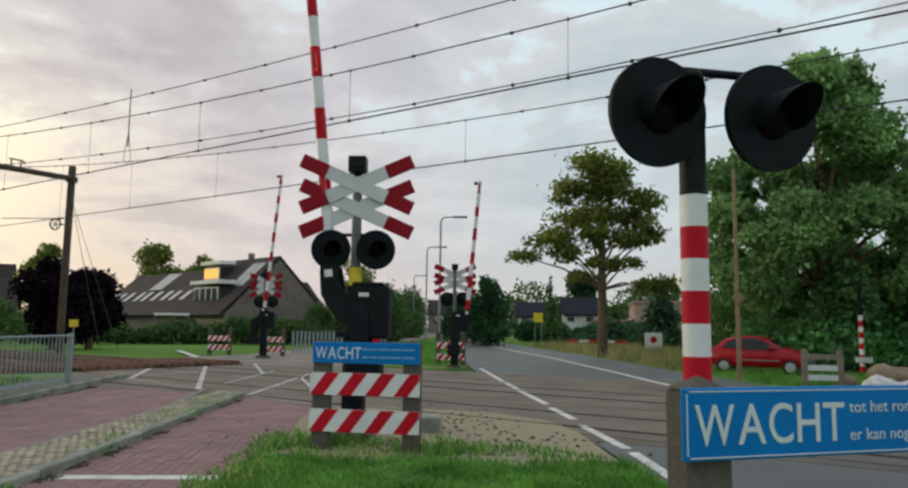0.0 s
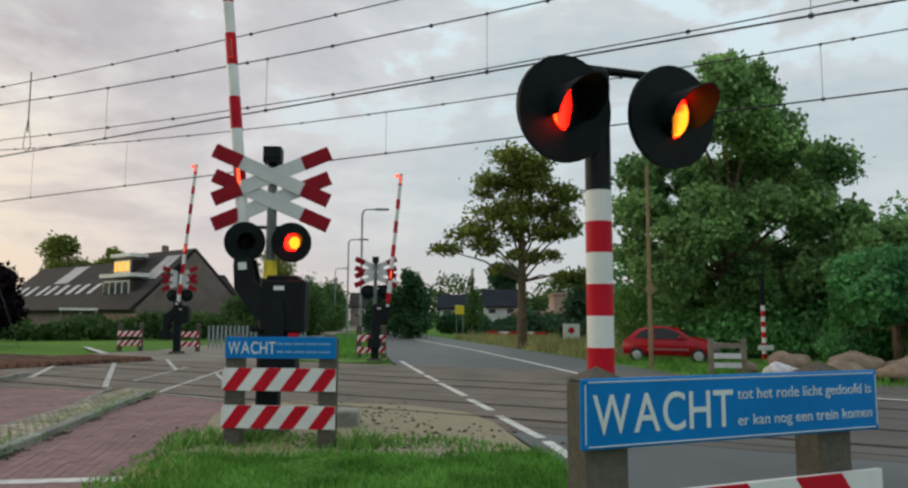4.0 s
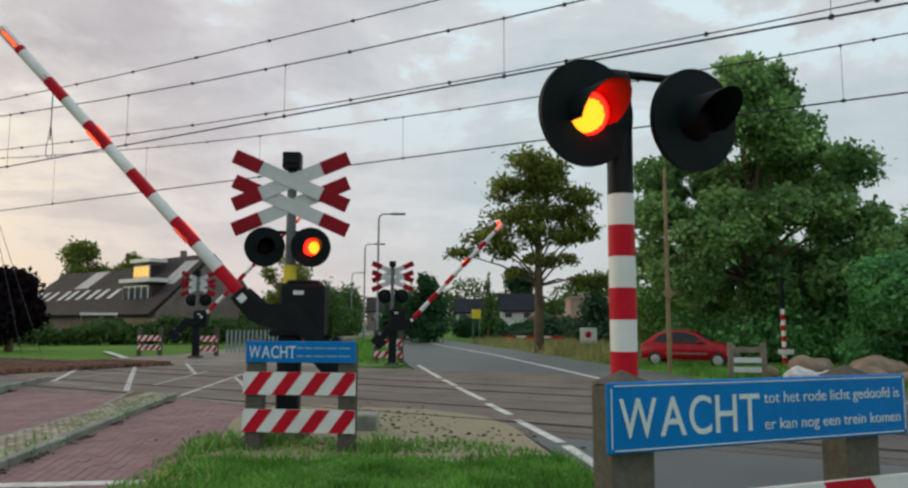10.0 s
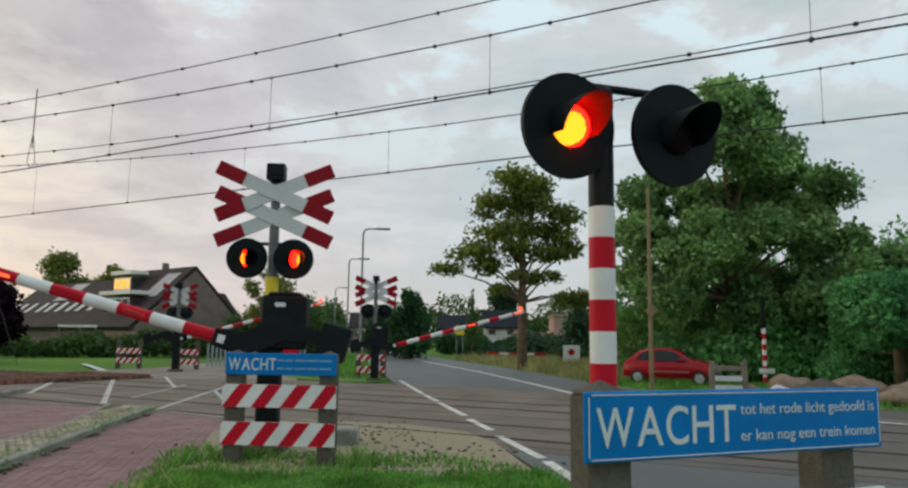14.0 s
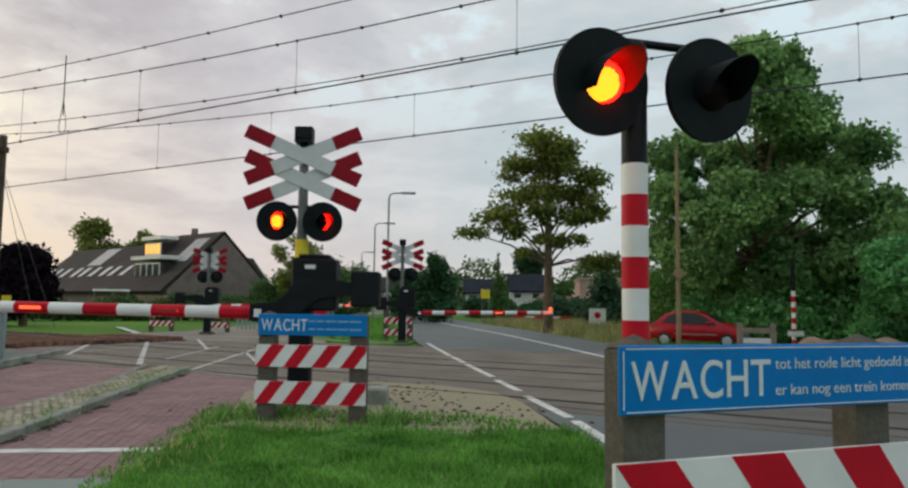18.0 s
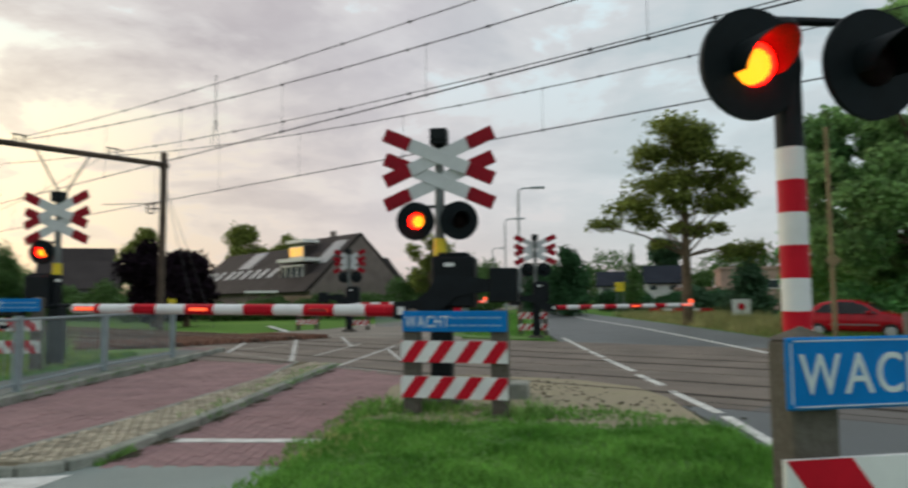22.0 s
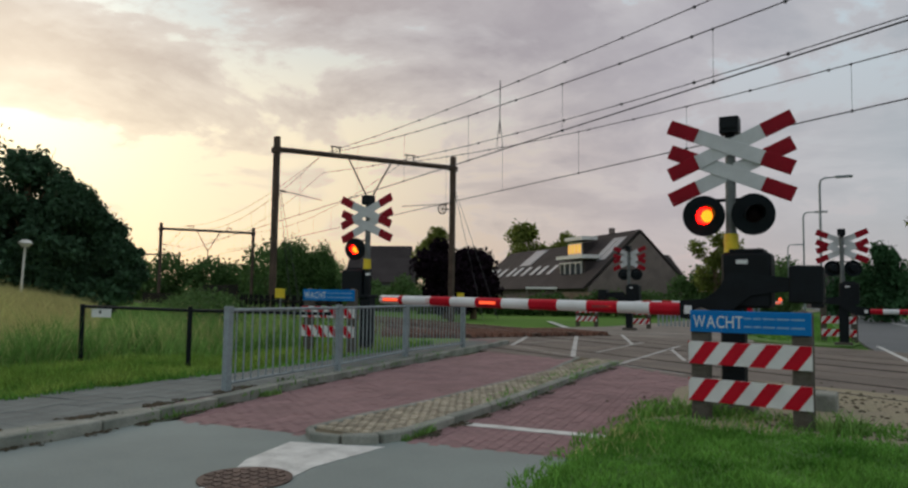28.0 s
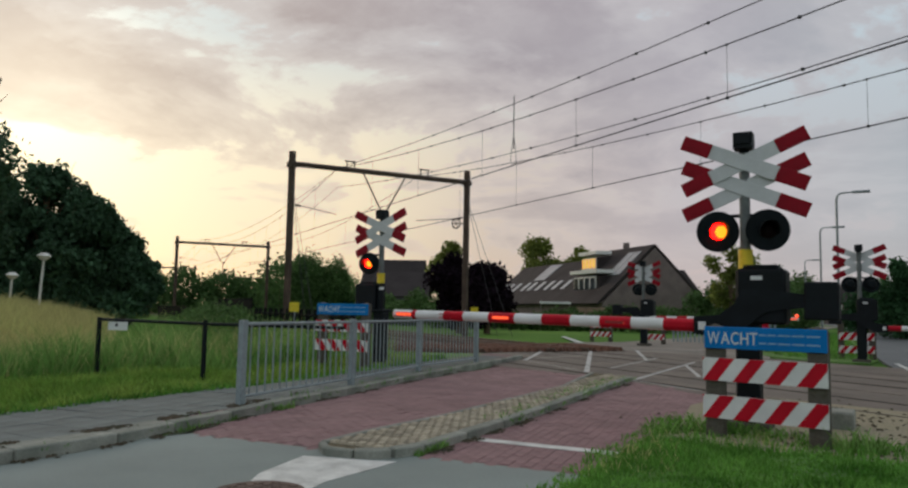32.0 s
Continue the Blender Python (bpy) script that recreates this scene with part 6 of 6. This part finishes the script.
part("body", bm, RED, t)
for s in (-0.3, 0.3):
    bm = B()
    box(bm, (s, 0, 0.35), (0.06, 0.2, 0.75))
    part("leg", bm, BLACK, t)
for p in (tr(27, 7.0), tr(36, 19.5)):
    t = thing("track_marker", "small yellow track marker on a post", "sign", Matrix.Translation((p.x, p.y, 0)))
    bm = B()
    box(bm, (0, 0, 1.35), (0.45, 0.04, 0.35))
    part("panel", bm, YELLOW, t)
    bm = B()
    tube(bm, (0, 0.03, 0), (0, 0.03, 1.3), 0.03, seg=6)
    part("leg", bm, GALV, t)


# ---------------------------------------------------------------- parked car
def parked_car(m):
    t = thing("car", "small red hatchback parked on the grass verge", "car", m)
    prof = [(-1.72, 0.32), (-1.76, 0.62), (-1.70, 0.86), (-1.48, 1.02), (-1.12, 1.30), (-0.62, 1.41), (-0.05, 1.40), (0.42, 1.27), (0.92, 0.98), (1.40, 0.86), (1.70, 0.68), (1.76, 0.42), (1.70, 0.26)]
    bm = B()
    rows = []
    for y, k, dz in ((-0.80, 0.97, -0.02), (-0.72, 1.0, 0.0), (-0.55, 1.0, 0.02), (0.55, 1.0, 0.02), (0.72, 1.0, 0.0), (0.80, 0.97, -0.02)):
        ring = []
        for x, z in prof:
            inn = 1.0 - 0.24 * max(0.0, (z - 0.85) / 0.56)
            ring.append(bm.verts.new((x * k, y * inn, z + dz * (z > 0.5))))
        rows.append(ring)
    for p, q in zip(rows, rows[1:]):
        for i in range(len(prof) - 1):
            bm.faces.new((p[i], p[i + 1], q[i + 1], q[i]))
        bm.faces.new((p[-1], p[0], q[0], q[-1]))
    bm.faces.new(rows[0])
    bm.faces.new(rows[-1][::-1])
    bmesh.ops.recalc_face_normals(bm, faces=bm.faces)
    part("body", bm, CAR_RED, t, "glossy red body shell", True)
    for s in (-1, 1):
        for poly in (((-1.26, 0.97), (-1.0, 1.23), (-0.60, 1.35), (-0.55, 0.93)), ((-0.47, 0.92), (-0.52, 1.355), (-0.03, 1.345), (0.38, 1.22), (0.84, 0.92))):
            bm = B()
            vs = []
            for x, z in poly:
                inn = 0.80 * (1.0 - 0.24 * max(0.0, (z - 0.85) / 0.56)) + 0.006
                vs.append(bm.verts.new((x, s * inn, z)))
            bm.faces.new(vs)
            bmesh.ops.solidify(bm, geom=bm.faces[:], thickness=0.012)
            part("side_window", bm, GLASS_DARK, t)
        bm = B()
        box(bm, (0.55, s * 0.80, 0.97), (0.18, 0.12, 0.12), bev=0.03)
        part("mirror", bm, CAR_RED, t)
        bm = B()
        box(bm, (0.05, s * 0.785, 0.52), (1.6, 0.03, 0.05), bev=0.01)
        part("rubbing_strip", bm, GREY_BUMPER, t)
    bm = B()
    slab(bm, [Vector((0.47, -0.56, 1.265)), Vector((0.47, 0.56, 1.265)), Vector((0.93, 0.66, 1.0)), Vector((0.93, -0.66, 1.0))], -0.02)
    part("windscreen", bm, GLASS_DARK, t, "dark windscreen")
    bm = B()
    slab(bm, [Vector((-1.17, -0.6, 1.27)), Vector((-1.17, 0.6, 1.27)), Vector((-1.50, 0.66, 1.03)), Vector((-1.50, -0.66, 1.03))], 0.02)
    part("rear_window", bm, GLASS_DARK, t)
    for x, w in ((-1.72, 0.16), (1.70, 0.14)):
        bm = B()
        box(bm, (x, 0, 0.44), (w, 1.5, 0.3), bev=0.05)
        part("bumper", bm, GREY_BUMPER, t, "grey plastic bumper")
    for s in (-1, 1):
        bm = B()
        box(bm, (1.60, s * 0.58, 0.72), (0.14, 0.26, 0.14), bev=0.03)
        part("headlight", bm, SILVER, t)
        bm = B()
        box(bm, (-1.70, s * 0.62, 0.78), (0.08, 0.12, 0.2), bev=0.02)
        part("tail_light", bm, DARKRED, t)
    bm = B()
    box(bm, (-1.80, 0, 0.52), (0.015, 0.48, 0.10))
    part("plate", bm, YELLOW, t)
    for x in (-1.15, 1.22):
        for s in (-1, 1):
            bm = B()
            bmesh.ops.create_cone(bm, cap_ends=True, segments=24, radius1=0.285, radius2=0.285, depth=0.17, matrix=Matrix.Translation((x, s * 0.73, 0.285)) @ Matrix.Rotation(radians(90), 4, "X"))
            wheel = part("wheel", bm, RUBBER, t, "black tyre")
            bm = B()
            bmesh.ops.create_cone(bm, cap_ends=True, segments=20, radius1=0.185, radius2=0.16, depth=0.02, matrix=Matrix.Translation((x, s * 0.82, 0.285)) @ Matrix.Rotation(radians(90), 4, "X"))
            for k in range(6):
                a = k * math.pi / 3
                box(bm, (x + 0.1 * math.cos(a), s * 0.833, 0.285 + 0.1 * math.sin(a)), (0.05, 0.01, 0.05))
            part("rim", bm, SILVER, wheel, "silver wheel trim")
    return t


parked_car(spot(9.45, 25.2, -33) @ Matrix.Diagonal((0.87, 0.87, 0.87, 1)))


# ---------------------------------------------------------------- grass
def tufts(name, label, polys, count, h0, h1, wide, material, seed, z=0.0, near=None):
    g = np.random.default_rng(seed)
    pts = []
    for poly in polys:
        xs, ys = [p[0] for p in poly], [p[1] for p in poly]
        want, tries = count // len(polys), 0
        got = 0
        while got < want and tries < want * 8:
            tries += 1
            x, y = g.uniform(min(xs), max(xs)), g.uniform(min(ys), max(ys))
            if near and g.random() > min(1.0, (near / max(0.5, math.hypot(x, y))) ** 1.3):
                continue
            if inside(x, y, poly):
                pts.append((x, y))
                got += 1
    v, f = [], []
    for x, y in pts:
        a, b = g.random() * 6.283, g.random() * 6.283
        rough = noise.noise((x * 2.1, y * 2.1, seed)) + 0.6 * noise.noise((x * 0.6, y * 0.6, seed))
        h = (h0 + (h1 - h0) * g.random() ** 1.6) * max(0.35, 1.0 + 0.9 * rough)
        far = h * (0.25 + 0.75 * g.random())
        lx, ly = far * math.cos(b), far * math.sin(b)
        wx, wy = wide * math.cos(a), wide * math.sin(a)
        zz = z(x, y) if callable(z) else z
        i = len(v)
        v += [(x - wx, y - wy, zz), (x + wx, y + wy, zz), (x + lx * 0.4 + wx * 0.6, y + ly * 0.4 + wy * 0.6, zz + h * 0.6), (x + lx * 0.4 - wx * 0.6, y + ly * 0.4 - wy * 0.6, zz + h * 0.6), (x + lx, y + ly, zz + h)]
        f += [(i, i + 1, i + 2, i + 3), (i + 3, i + 2, i + 4)]
    return tagged(quads_mesh(name, v, f, material), label, "grass", kind="stuff")


tufts("verge_grass", "short green blades on the verge", [[(-2.15, 5.0), (-2.3, 7.9), (-1.9, 7.9), (-1.2, 7.65), (-0.6, 7.9), (0.0, 7.8), (0.5, 7.6), (1.1, 7.85), (1.55, 7.9), (1.75, 6.9), (2.0, 3.5), (2.1, 2.5), (-1.9, 3.0)]], 46000, 0.02, 0.085, 0.007, BLADE, 61, 0.01)
tufts("verge_weeds", "tufts of weeds at the mast foot", [[(-2.35, 8.2), (-2.3, 9.6), (-1.6, 9.4), (-0.3, 8.8), (-0.4, 8.2)], [(-0.3, 8.2), (-0.2, 9.0), (0.9, 8.9), (1.5, 8.2)]], 1400, 0.03, 0.12, 0.008, BLADE, 62, 0.01)
tufts("dry_weeds", "straw-coloured weeds round the fence foot", [[(-2.3, 7.6), (-2.3, 9.0), (-0.3, 8.9), (0.2, 8.1), (-0.6, 7.7)], [(-2.2, 5.6), (-2.3, 7.6), (-1.7, 7.6), (-1.6, 6.2)]], 420, 0.03, 0.10, 0.006, HAY, 72, 0.01)
tufts("verge_fringe", "ragged grass and weeds fringing the verge", [strip([(-2.1, 4.6), (-2.28, 6.4), (-2.36, 8.2), (-2.45, 9.4)], 0.34), strip([(-2.0, 8.0), (-1.2, 7.75), (-0.5, 7.95), (0.4, 7.8), (1.5, 7.95)], 0.34), strip([(1.60, 8.0), (1.80, 6.4), (2.02, 3.6)], 0.12)], 3300, 0.025, 0.13, 0.008, BLADE, 73, 0.01)
tufts("broad_weeds", "taller weeds in clumps beside the fence", [strip([(-2.3, 8.4), (-1.9, 8.8), (-1.3, 8.9)], 0.3), strip([(-0.5, 8.3), (-0.1, 8.5)], 0.3)], 420, 0.05, 0.20, 0.012, DITCH, 74, 0.01)
tufts("gutter_weeds", "dark green weeds grown in the gutter", [strip([(-6.5, 4.9), (-6.62, 5.5), (-6.8, 6.3)], 0.16), strip([(-6.9, 7.0), (-7.0, 7.4)], 0.12), strip([(-6.62, 3.4), (-6.7, 4.0)], 0.1), strip([(-3.78, 5.6), (-3.8, 6.2)], 0.06)], 700, 0.02, 0.09, 0.01, DITCH, 75, 0.0)
tufts("mown_grass", "mown yellow-green grass strip beside the pavement", [[(-8.5, 3.0), (-8.65, 5.2), (-8.95, 6.6), (-8.95, 8.3), (-9.1, 10.2), (-9.55, 12.9), (-10.2, 16.6), (-11.8, 16.8), (-11.3, 13), (-11.0, 10.3), (-12.1, 8.4), (-12.0, 6.6), (-11.6, 3)]], 38000, 0.04, 0.17, 0.009, MOWN, 63, 0.06)
tufts("edge_grass", "ragged grass creeping over the pavement edge", [strip([(-8.42, 2.5), (-8.5, 4.4), (-8.66, 5.6), (-8.75, 6.9), (-8.74, 8.2), (-8.86, 9.6), (-9.4, 12.9), (-9.98, 16.2)], 0.22)], 2600, 0.03, 0.12, 0.010, BLADE, 71, 0.09)
tufts("ditch_grass", "long green grass in the ditch", [[(-11.9, 3), (-12.2, 6.6), (-12.3, 8.6), (-11.3, 10.6), (-11.6, 13), (-12.2, 17), (-13.2, 18), (-18.5, 20), (-16, 12), (-15.4, 3)], [(-15, 11.2), (-25, 18.3), (-36, 26), (-30, 27), (-19, 21)]], 44000, 0.2, 0.75, 0.011, DITCH, 64, 0.0)
tufts("seed_stalks", "pale seed stalks among the long grass", [[(-12.0, 3), (-12.4, 9), (-11.8, 12), (-14, 17), (-16, 12), (-15.4, 3)]], 2600, 0.35, 0.95, 0.006, HAY, 70, 0.0)
tufts("hay_grass", "tall dry yellow meadow grass", [[(-15.0, 1), (-15.2, 9.6), (-17, 11.4), (-24, 16.4), (-40, 27.3), (-50, 32), (-50, 5), (-25, 1)]], 60000, 0.25, 0.6, 0.014, HAY, 65, bank_z, near=22)
tufts("far_verge_grass", "rough grass along the far verge", [[(6.9, 26), (6.6, 31), (5.7, 40), (3.8, 57), (12, 57), (12, 30)]], 16000, 0.1, 0.6, 0.02, OLIVE_GRASS, 66, -0.02)
tufts("far_verge_grass", "grass on the strip beyond the tracks", [[(-0.5, 26.3), (-0.9, 30), (-1.8, 42), (-3, 60), (-6, 60), (-5.8, 34), (-3, 26.6)]], 9000, 0.08, 0.3, 0.014, BLADE, 67, 0.0)
tufts("right_verge_grass", "grass along the road under the trees", [[(7.9, 17.8), (7.2, 24.5), (7, 28), (15, 24), (17, 13), (12, 14.6), (9.4, 15.9)]], 12000, 0.06, 0.28, 0.012, BLADE, 68, -0.02)
tufts("kerb_weeds", "green weeds along the kerbs", [strip([(-6.4, 3.6), (-6.6, 5.3), (-7.05, 7.4), (-7.7, 11.2), (-8.3, 14.2)], 0.12), strip([(-4.0, 7.6), (-4.15, 9.2), (-4.4, 11.5), (-4.6, 14.4)], 0.5), strip([(-7.2, 7.0), (-7.6, 9.3), (-8.2, 12.4), (-8.6, 15.4)], 0.14)], 1700, 0.02, 0.08, 0.008, BLADE, 69, 0.06)


# ---------------------------------------------------------------- pavers and cobbles
def paver_field():
    mesh = None
    top = thing("paving", "red clay pavers laid in running bond", "paving", kind="structure")
    singles, v, f = 0, [], []
    d, o = Vector((-0.16, 0.987, 0)), Vector((0.987, 0.16, 0))
    isle = [(x + 0.06, y) for x, y in ISLE_R[1:]] + [(x - 0.05, y) for x, y in ISLE_L[1:]][::-1]
    g = random.Random(8)
    for j in range(-2, 72):
        for i in range(-34, 26):
            p = Vector((-3.3, 5.2, 0)) + d * (j * 0.21 + (0.105 if i % 2 else 0)) + o * (i * 0.105)
            if p.y > 15.5 or not inside(p.x, p.y, CYCLE) or inside(p.x, p.y, isle):
                continue
            z = g.uniform(-0.003, 0.003)
            if p.y < 7.6 and p.x > -3.9 and singles < 280:
                if mesh is None:
                    bm = B()
                    box(bm, (0, 0, 0), (0.099, 0.203, 0.04), bev=0.004)
                    mesh = bpy.data.meshes.new("brick")
                    bm.to_mesh(mesh)
                    bm.free()
                    mesh.materials.append(BRICK)
                ob = new("brick", mesh)
                ob.parent = top
                ob.matrix_basis = Matrix.Translation((p.x, p.y, -0.018 + z)) @ Matrix.Rotation(math.atan2(-d.x, d.y), 4, "Z")
                singles += 1
                continue
            k = len(v)
            for sx, sy, zz in ((-1, -1, 0), (1, -1, 0), (1, 1, 0), (-1, 1, 0), (-1, -1, -0.03), (1, -1, -0.03), (1, 1, -0.03), (-1, 1, -0.03)):
                q = p + o * sx * 0.0495 + d * sy * 0.1015
                v.append((q.x, q.y, 0.002 + z + zz))
            f += [(k, k + 1, k + 2, k + 3)] + [(k + a, k + 4 + a, k + 4 + (a + 1) % 4, k + (a + 1) % 4) for a in range(4)]
    tagged(quads_mesh("brick_field", v, f, BRICKS, top), kind="stuff")
    # cobbles on the island
    v, f = [], []
    for j in range(0, 90):
        for i in range(-1, 12):
            y = 5.5 + j * 0.105
            x = -4.75 - 0.03 * (y - 5.5) + i * 0.105 + (0.05 if j % 2 else 0) - 0.0
            if not inside(x, y, core):
                continue
            k, z, s = len(v), g.uniform(-0.008, 0.008), 0.045
            v += [(x - s, y - s, 0.05), (x + s, y - s, 0.05), (x + s, y + s, 0.05), (x - s, y + s, 0.05)]
            v += [(x - s * 0.75, y - s * 0.75, 0.08 + z), (x + s * 0.75, y - s * 0.75, 0.08 + z), (x + s * 0.75, y + s * 0.75, 0.08 + z), (x - s * 0.75, y + s * 0.75, 0.08 + z)]
            f += [(k + 4, k + 5, k + 6, k + 7)] + [(k + a, k + (a + 1) % 4, k + 4 + (a + 1) % 4, k + 4 + a) for a in range(4)]
    tagged(quads_mesh("cobble_field", v, f, COBBLE), "worn yellowish cobbles on the island", "cobbles", kind="stuff")


paver_field()
for n in (9.35, 12.85, 17.1):
    p, q = tr(-8.6, n), tr(20.0 if n > 9.6 else 6.0, n)
    structure("deck_seam", prism(B(), strip([tuple(p[:2]), tuple(q[:2])], 0.035), 0.003, 0.0062), MUD, "dark seam between crossing deck panels", "seam")


def flags():
    """Square flags of the pavement, the nearest as single stones."""
    top = thing("paving", "grey concrete flags of the pavement", "paving", kind="structure")
    g, mesh, singles, v, f = random.Random(9), None, 0, [], []
    line_ = [(-7.0, 2.4), (-7.05, 4.4), (-7.2, 5.2), (-7.3, 6.1), (-7.6, 7.5), (-7.85, 9.0), (-8.25, 11.16), (-8.8, 14.26), (-9.5, 18.2)]
    for (x0, y0), (x1, y1) in zip(line_, line_[1:]):
        d = Vector((x1 - x0, y1 - y0, 0))
        n = max(1, round(d.length / 0.305))
        u = d.normalized()
        o = Vector((-u.y, u.x, 0))
        for i in range(n):
            for k in range(-1, 6):
                p = Vector((x0, y0, 0)) + d * ((i + 0.5) / n) + o * (k * 0.305 + 0.15)
                if not inside(p.x, p.y, WALKP):
                    continue
                z = 0.097 + g.uniform(-0.004, 0.004)
                if p.y < 9.5 and singles < 160:
                    if mesh is None:
                        bm = B()
                        box(bm, (0, 0, 0), (0.296, 0.296, 0.03), bev=0.005)
                        mesh = bpy.data.meshes.new("flag")
                        bm.to_mesh(mesh)
                        bm.free()
                        mesh.materials.append(SLAB)
                    ob = new("flag", mesh)
                    ob.parent = top
                    ob.matrix_basis = Matrix.Translation((p.x, p.y, z - 0.012)) @ Matrix.Rotation(math.atan2(u.y, u.x) + g.uniform(-0.012, 0.012), 4, "Z")
                    singles += 1
                else:
                    j = len(v)
                    for sx, sy in ((-1, -1), (1, -1), (1, 1), (-1, 1)):
                        q = p + u * sx * 0.147 + o * sy * 0.147
                        v.append((q.x, q.y, z))
                    f.append((j, j + 1, j + 2, j + 3))
    tagged(quads_mesh("flag_field", v, f, SLAB, top), kind="stuff")


flags()


def litter(name, label, runs, count, size, material, seed):
    """Small clods and dead leaves gathered along the kerbs."""
    g = np.random.default_rng(seed)
    v, f = [], []
    for pts, spread, z in runs:
        for _ in range(count):
            i = g.integers(len(pts) - 1)
            k = g.random()
            if math.sin(k * 9 + i * 2.3) + 0.8 * math.sin(k * 23 + i) < 0.35:
                continue
            x = pts[i][0] + (pts[i + 1][0] - pts[i][0]) * k + g.normal() * spread
            y = pts[i][1] + (pts[i + 1][1] - pts[i][1]) * k + g.normal() * spread
            s, a = size * (0.5 + g.random()), g.random() * 6.283
            c, w, j = math.cos(a) * s, math.sin(a) * s, len(v)
            v += [(x - c, y - w, z), (x + w * 0.6, y - c * 0.6, z + 0.004), (x + c, y + w, z + 0.003), (x - w * 0.6, y + c * 0.6, z + 0.004), (x, y, z + s * 0.5)]
            f += [(j, j + 1, j + 4), (j + 1, j + 2, j + 4), (j + 2, j + 3, j + 4), (j + 3, j, j + 4)]
    return tagged(quads_mesh(name, v, f, material), label, "litter", kind="stuff")


MOSS = mat("moss_and_soil", (0.055, 0.06, 0.028), 0.95, vary=0.4, scale=5, fine=20, bump=0.4, second=(0.09, 0.065, 0.04))
litter("kerb_litter", "dark moss and soil gathered along the kerbs", [([(-6.36, 3.4), (-6.4, 4.4), (-6.55, 5.2), (-6.7, 6.1), (-7.05, 7.5), (-7.3, 9.0), (-7.7, 11.2), (-8.25, 14.3)], 0.05, 0.004), ([(-3.76, 5.8), (-3.8, 6.7), (-3.86, 7.6), (-3.96, 9.0), (-4.2, 11.4), (-4.45, 14.5)], 0.05, 0.004), ([(-4.84, 5.6), (-4.82, 7.6), (-4.95, 9.8), (-5.1, 12.2)], 0.05, 0.004), ([(-6.7, 3.0), (-6.78, 4.6), (-7.0, 6.0), (-7.45, 8.0)], 0.05, 0.098)], 1700, 0.028, MOSS, 91)
litter("soil_clods", "clods and weeds on the sandy soil", [([(-0.9, 12.2), (-0.2, 10.8), (0.6, 9.6), (1.0, 8.6)], 0.5, 0.008), ([(-2.1, 9.4), (-1.6, 8.9), (-0.6, 8.8), (0.4, 8.4)], 0.3, 0.008)], 500, 0.035, MOSS, 92)


# ---------------------------------------------------------------- what moves
def motions():
    near = [(0, 84), (6.0, 84.5), (6.5, 80.8), (7, 73.8), (7.5, 69.6), (8, 64.6), (8.5, 60.0), (9, 55.5), (9.5, 51.5), (10, 47), (10.5, 43), (11, 39.4), (11.5, 35.6), (12, 31.6), (12.5, 27.8), (13, 24.2), (13.5, 19.6), (14, 15.4), (14.5, 11.2), (15, 8.0), (15.5, 5.6), (16.5, 2.0), (17.5, 0.7), (32, 0.7)]
    walk(arm_near, [(t, pose(0.08, 0, 1.54, 0, -p, 180)) for t, p in near])
    far = [(t, 85 if t < 6.2 else p - max(0.0, 2.5 - 2.5 * abs(t - 7))) for t, p in near]
    walk(arm_right, [(t, pose(0.06, -0.05, 1.37, 0, -p, 0)) for t, p in far])
    walk(arm_left, [(t, pose(-0.36, -0.05, 1.5, 0, -p, 0)) for t, p in far])
    # lamps flash in turn, two thirds of a second a round, the masts a little after the post
    changes = [(1.11, 0), (1.26, 1), (1.45, 0), (1.7, 1)]
    t = 2.047
    while t < 31.95:
        changes += [(t, 0), (t + 0.27, 1)]
        t += 0.6607
    for lamps in (lamps_post, lamps_near, lamps_right, lamps_left, lamps_walk):
        for which in range(len(lamps)):
            rows, ang, lit = [(0.0, 180)], 180, False
            for t, s in changes:
                lag = -0.03 if lamps is lamps_post else (0.06, 0.0)[s]
                on = s == which
                if on != lit and t + lag < 31.85:
                    rows += [(t + lag - 0.033, ang), (t + lag, ang + 60), (t + lag + 0.033, ang + 120), (t + lag + 0.067, ang + 180)]
                    ang, lit = ang + 180, on
            rows.append((32.0, ang))
            keep = []
            for r in rows:
                if not keep or frame(r[0]) > frame(keep[-1][0]):
                    keep.append(r)
            walk(lamps[which][1], [(t, pose(0, -0.008, 0, 0, 0, a)) for t, a in keep])
    # lamps on the arms: the tip shines on, the two behind it flash in turn
    for lamp, nth, at in ARM_LAMPS:
        rows, ang, lit = [(0.0, 180)], 180, False
        for t, s in changes:
            on = nth == 0 or (s == 0) == (nth == 2)
            if on != lit and t < 31.85:
                rows += [(t - 0.033, ang), (t, ang + 60), (t + 0.033, ang + 120), (t + 0.067, ang + 180)]
                ang, lit = ang + 180, on
        rows.append((32.0, ang))
        keep = []
        for r in rows:
            if not keep or frame(r[0]) > frame(keep[-1][0]):
                keep.append(r)
        walk(lamp, [(t, pose(*at, a, 0, 0)) for t, a in keep])


motions()
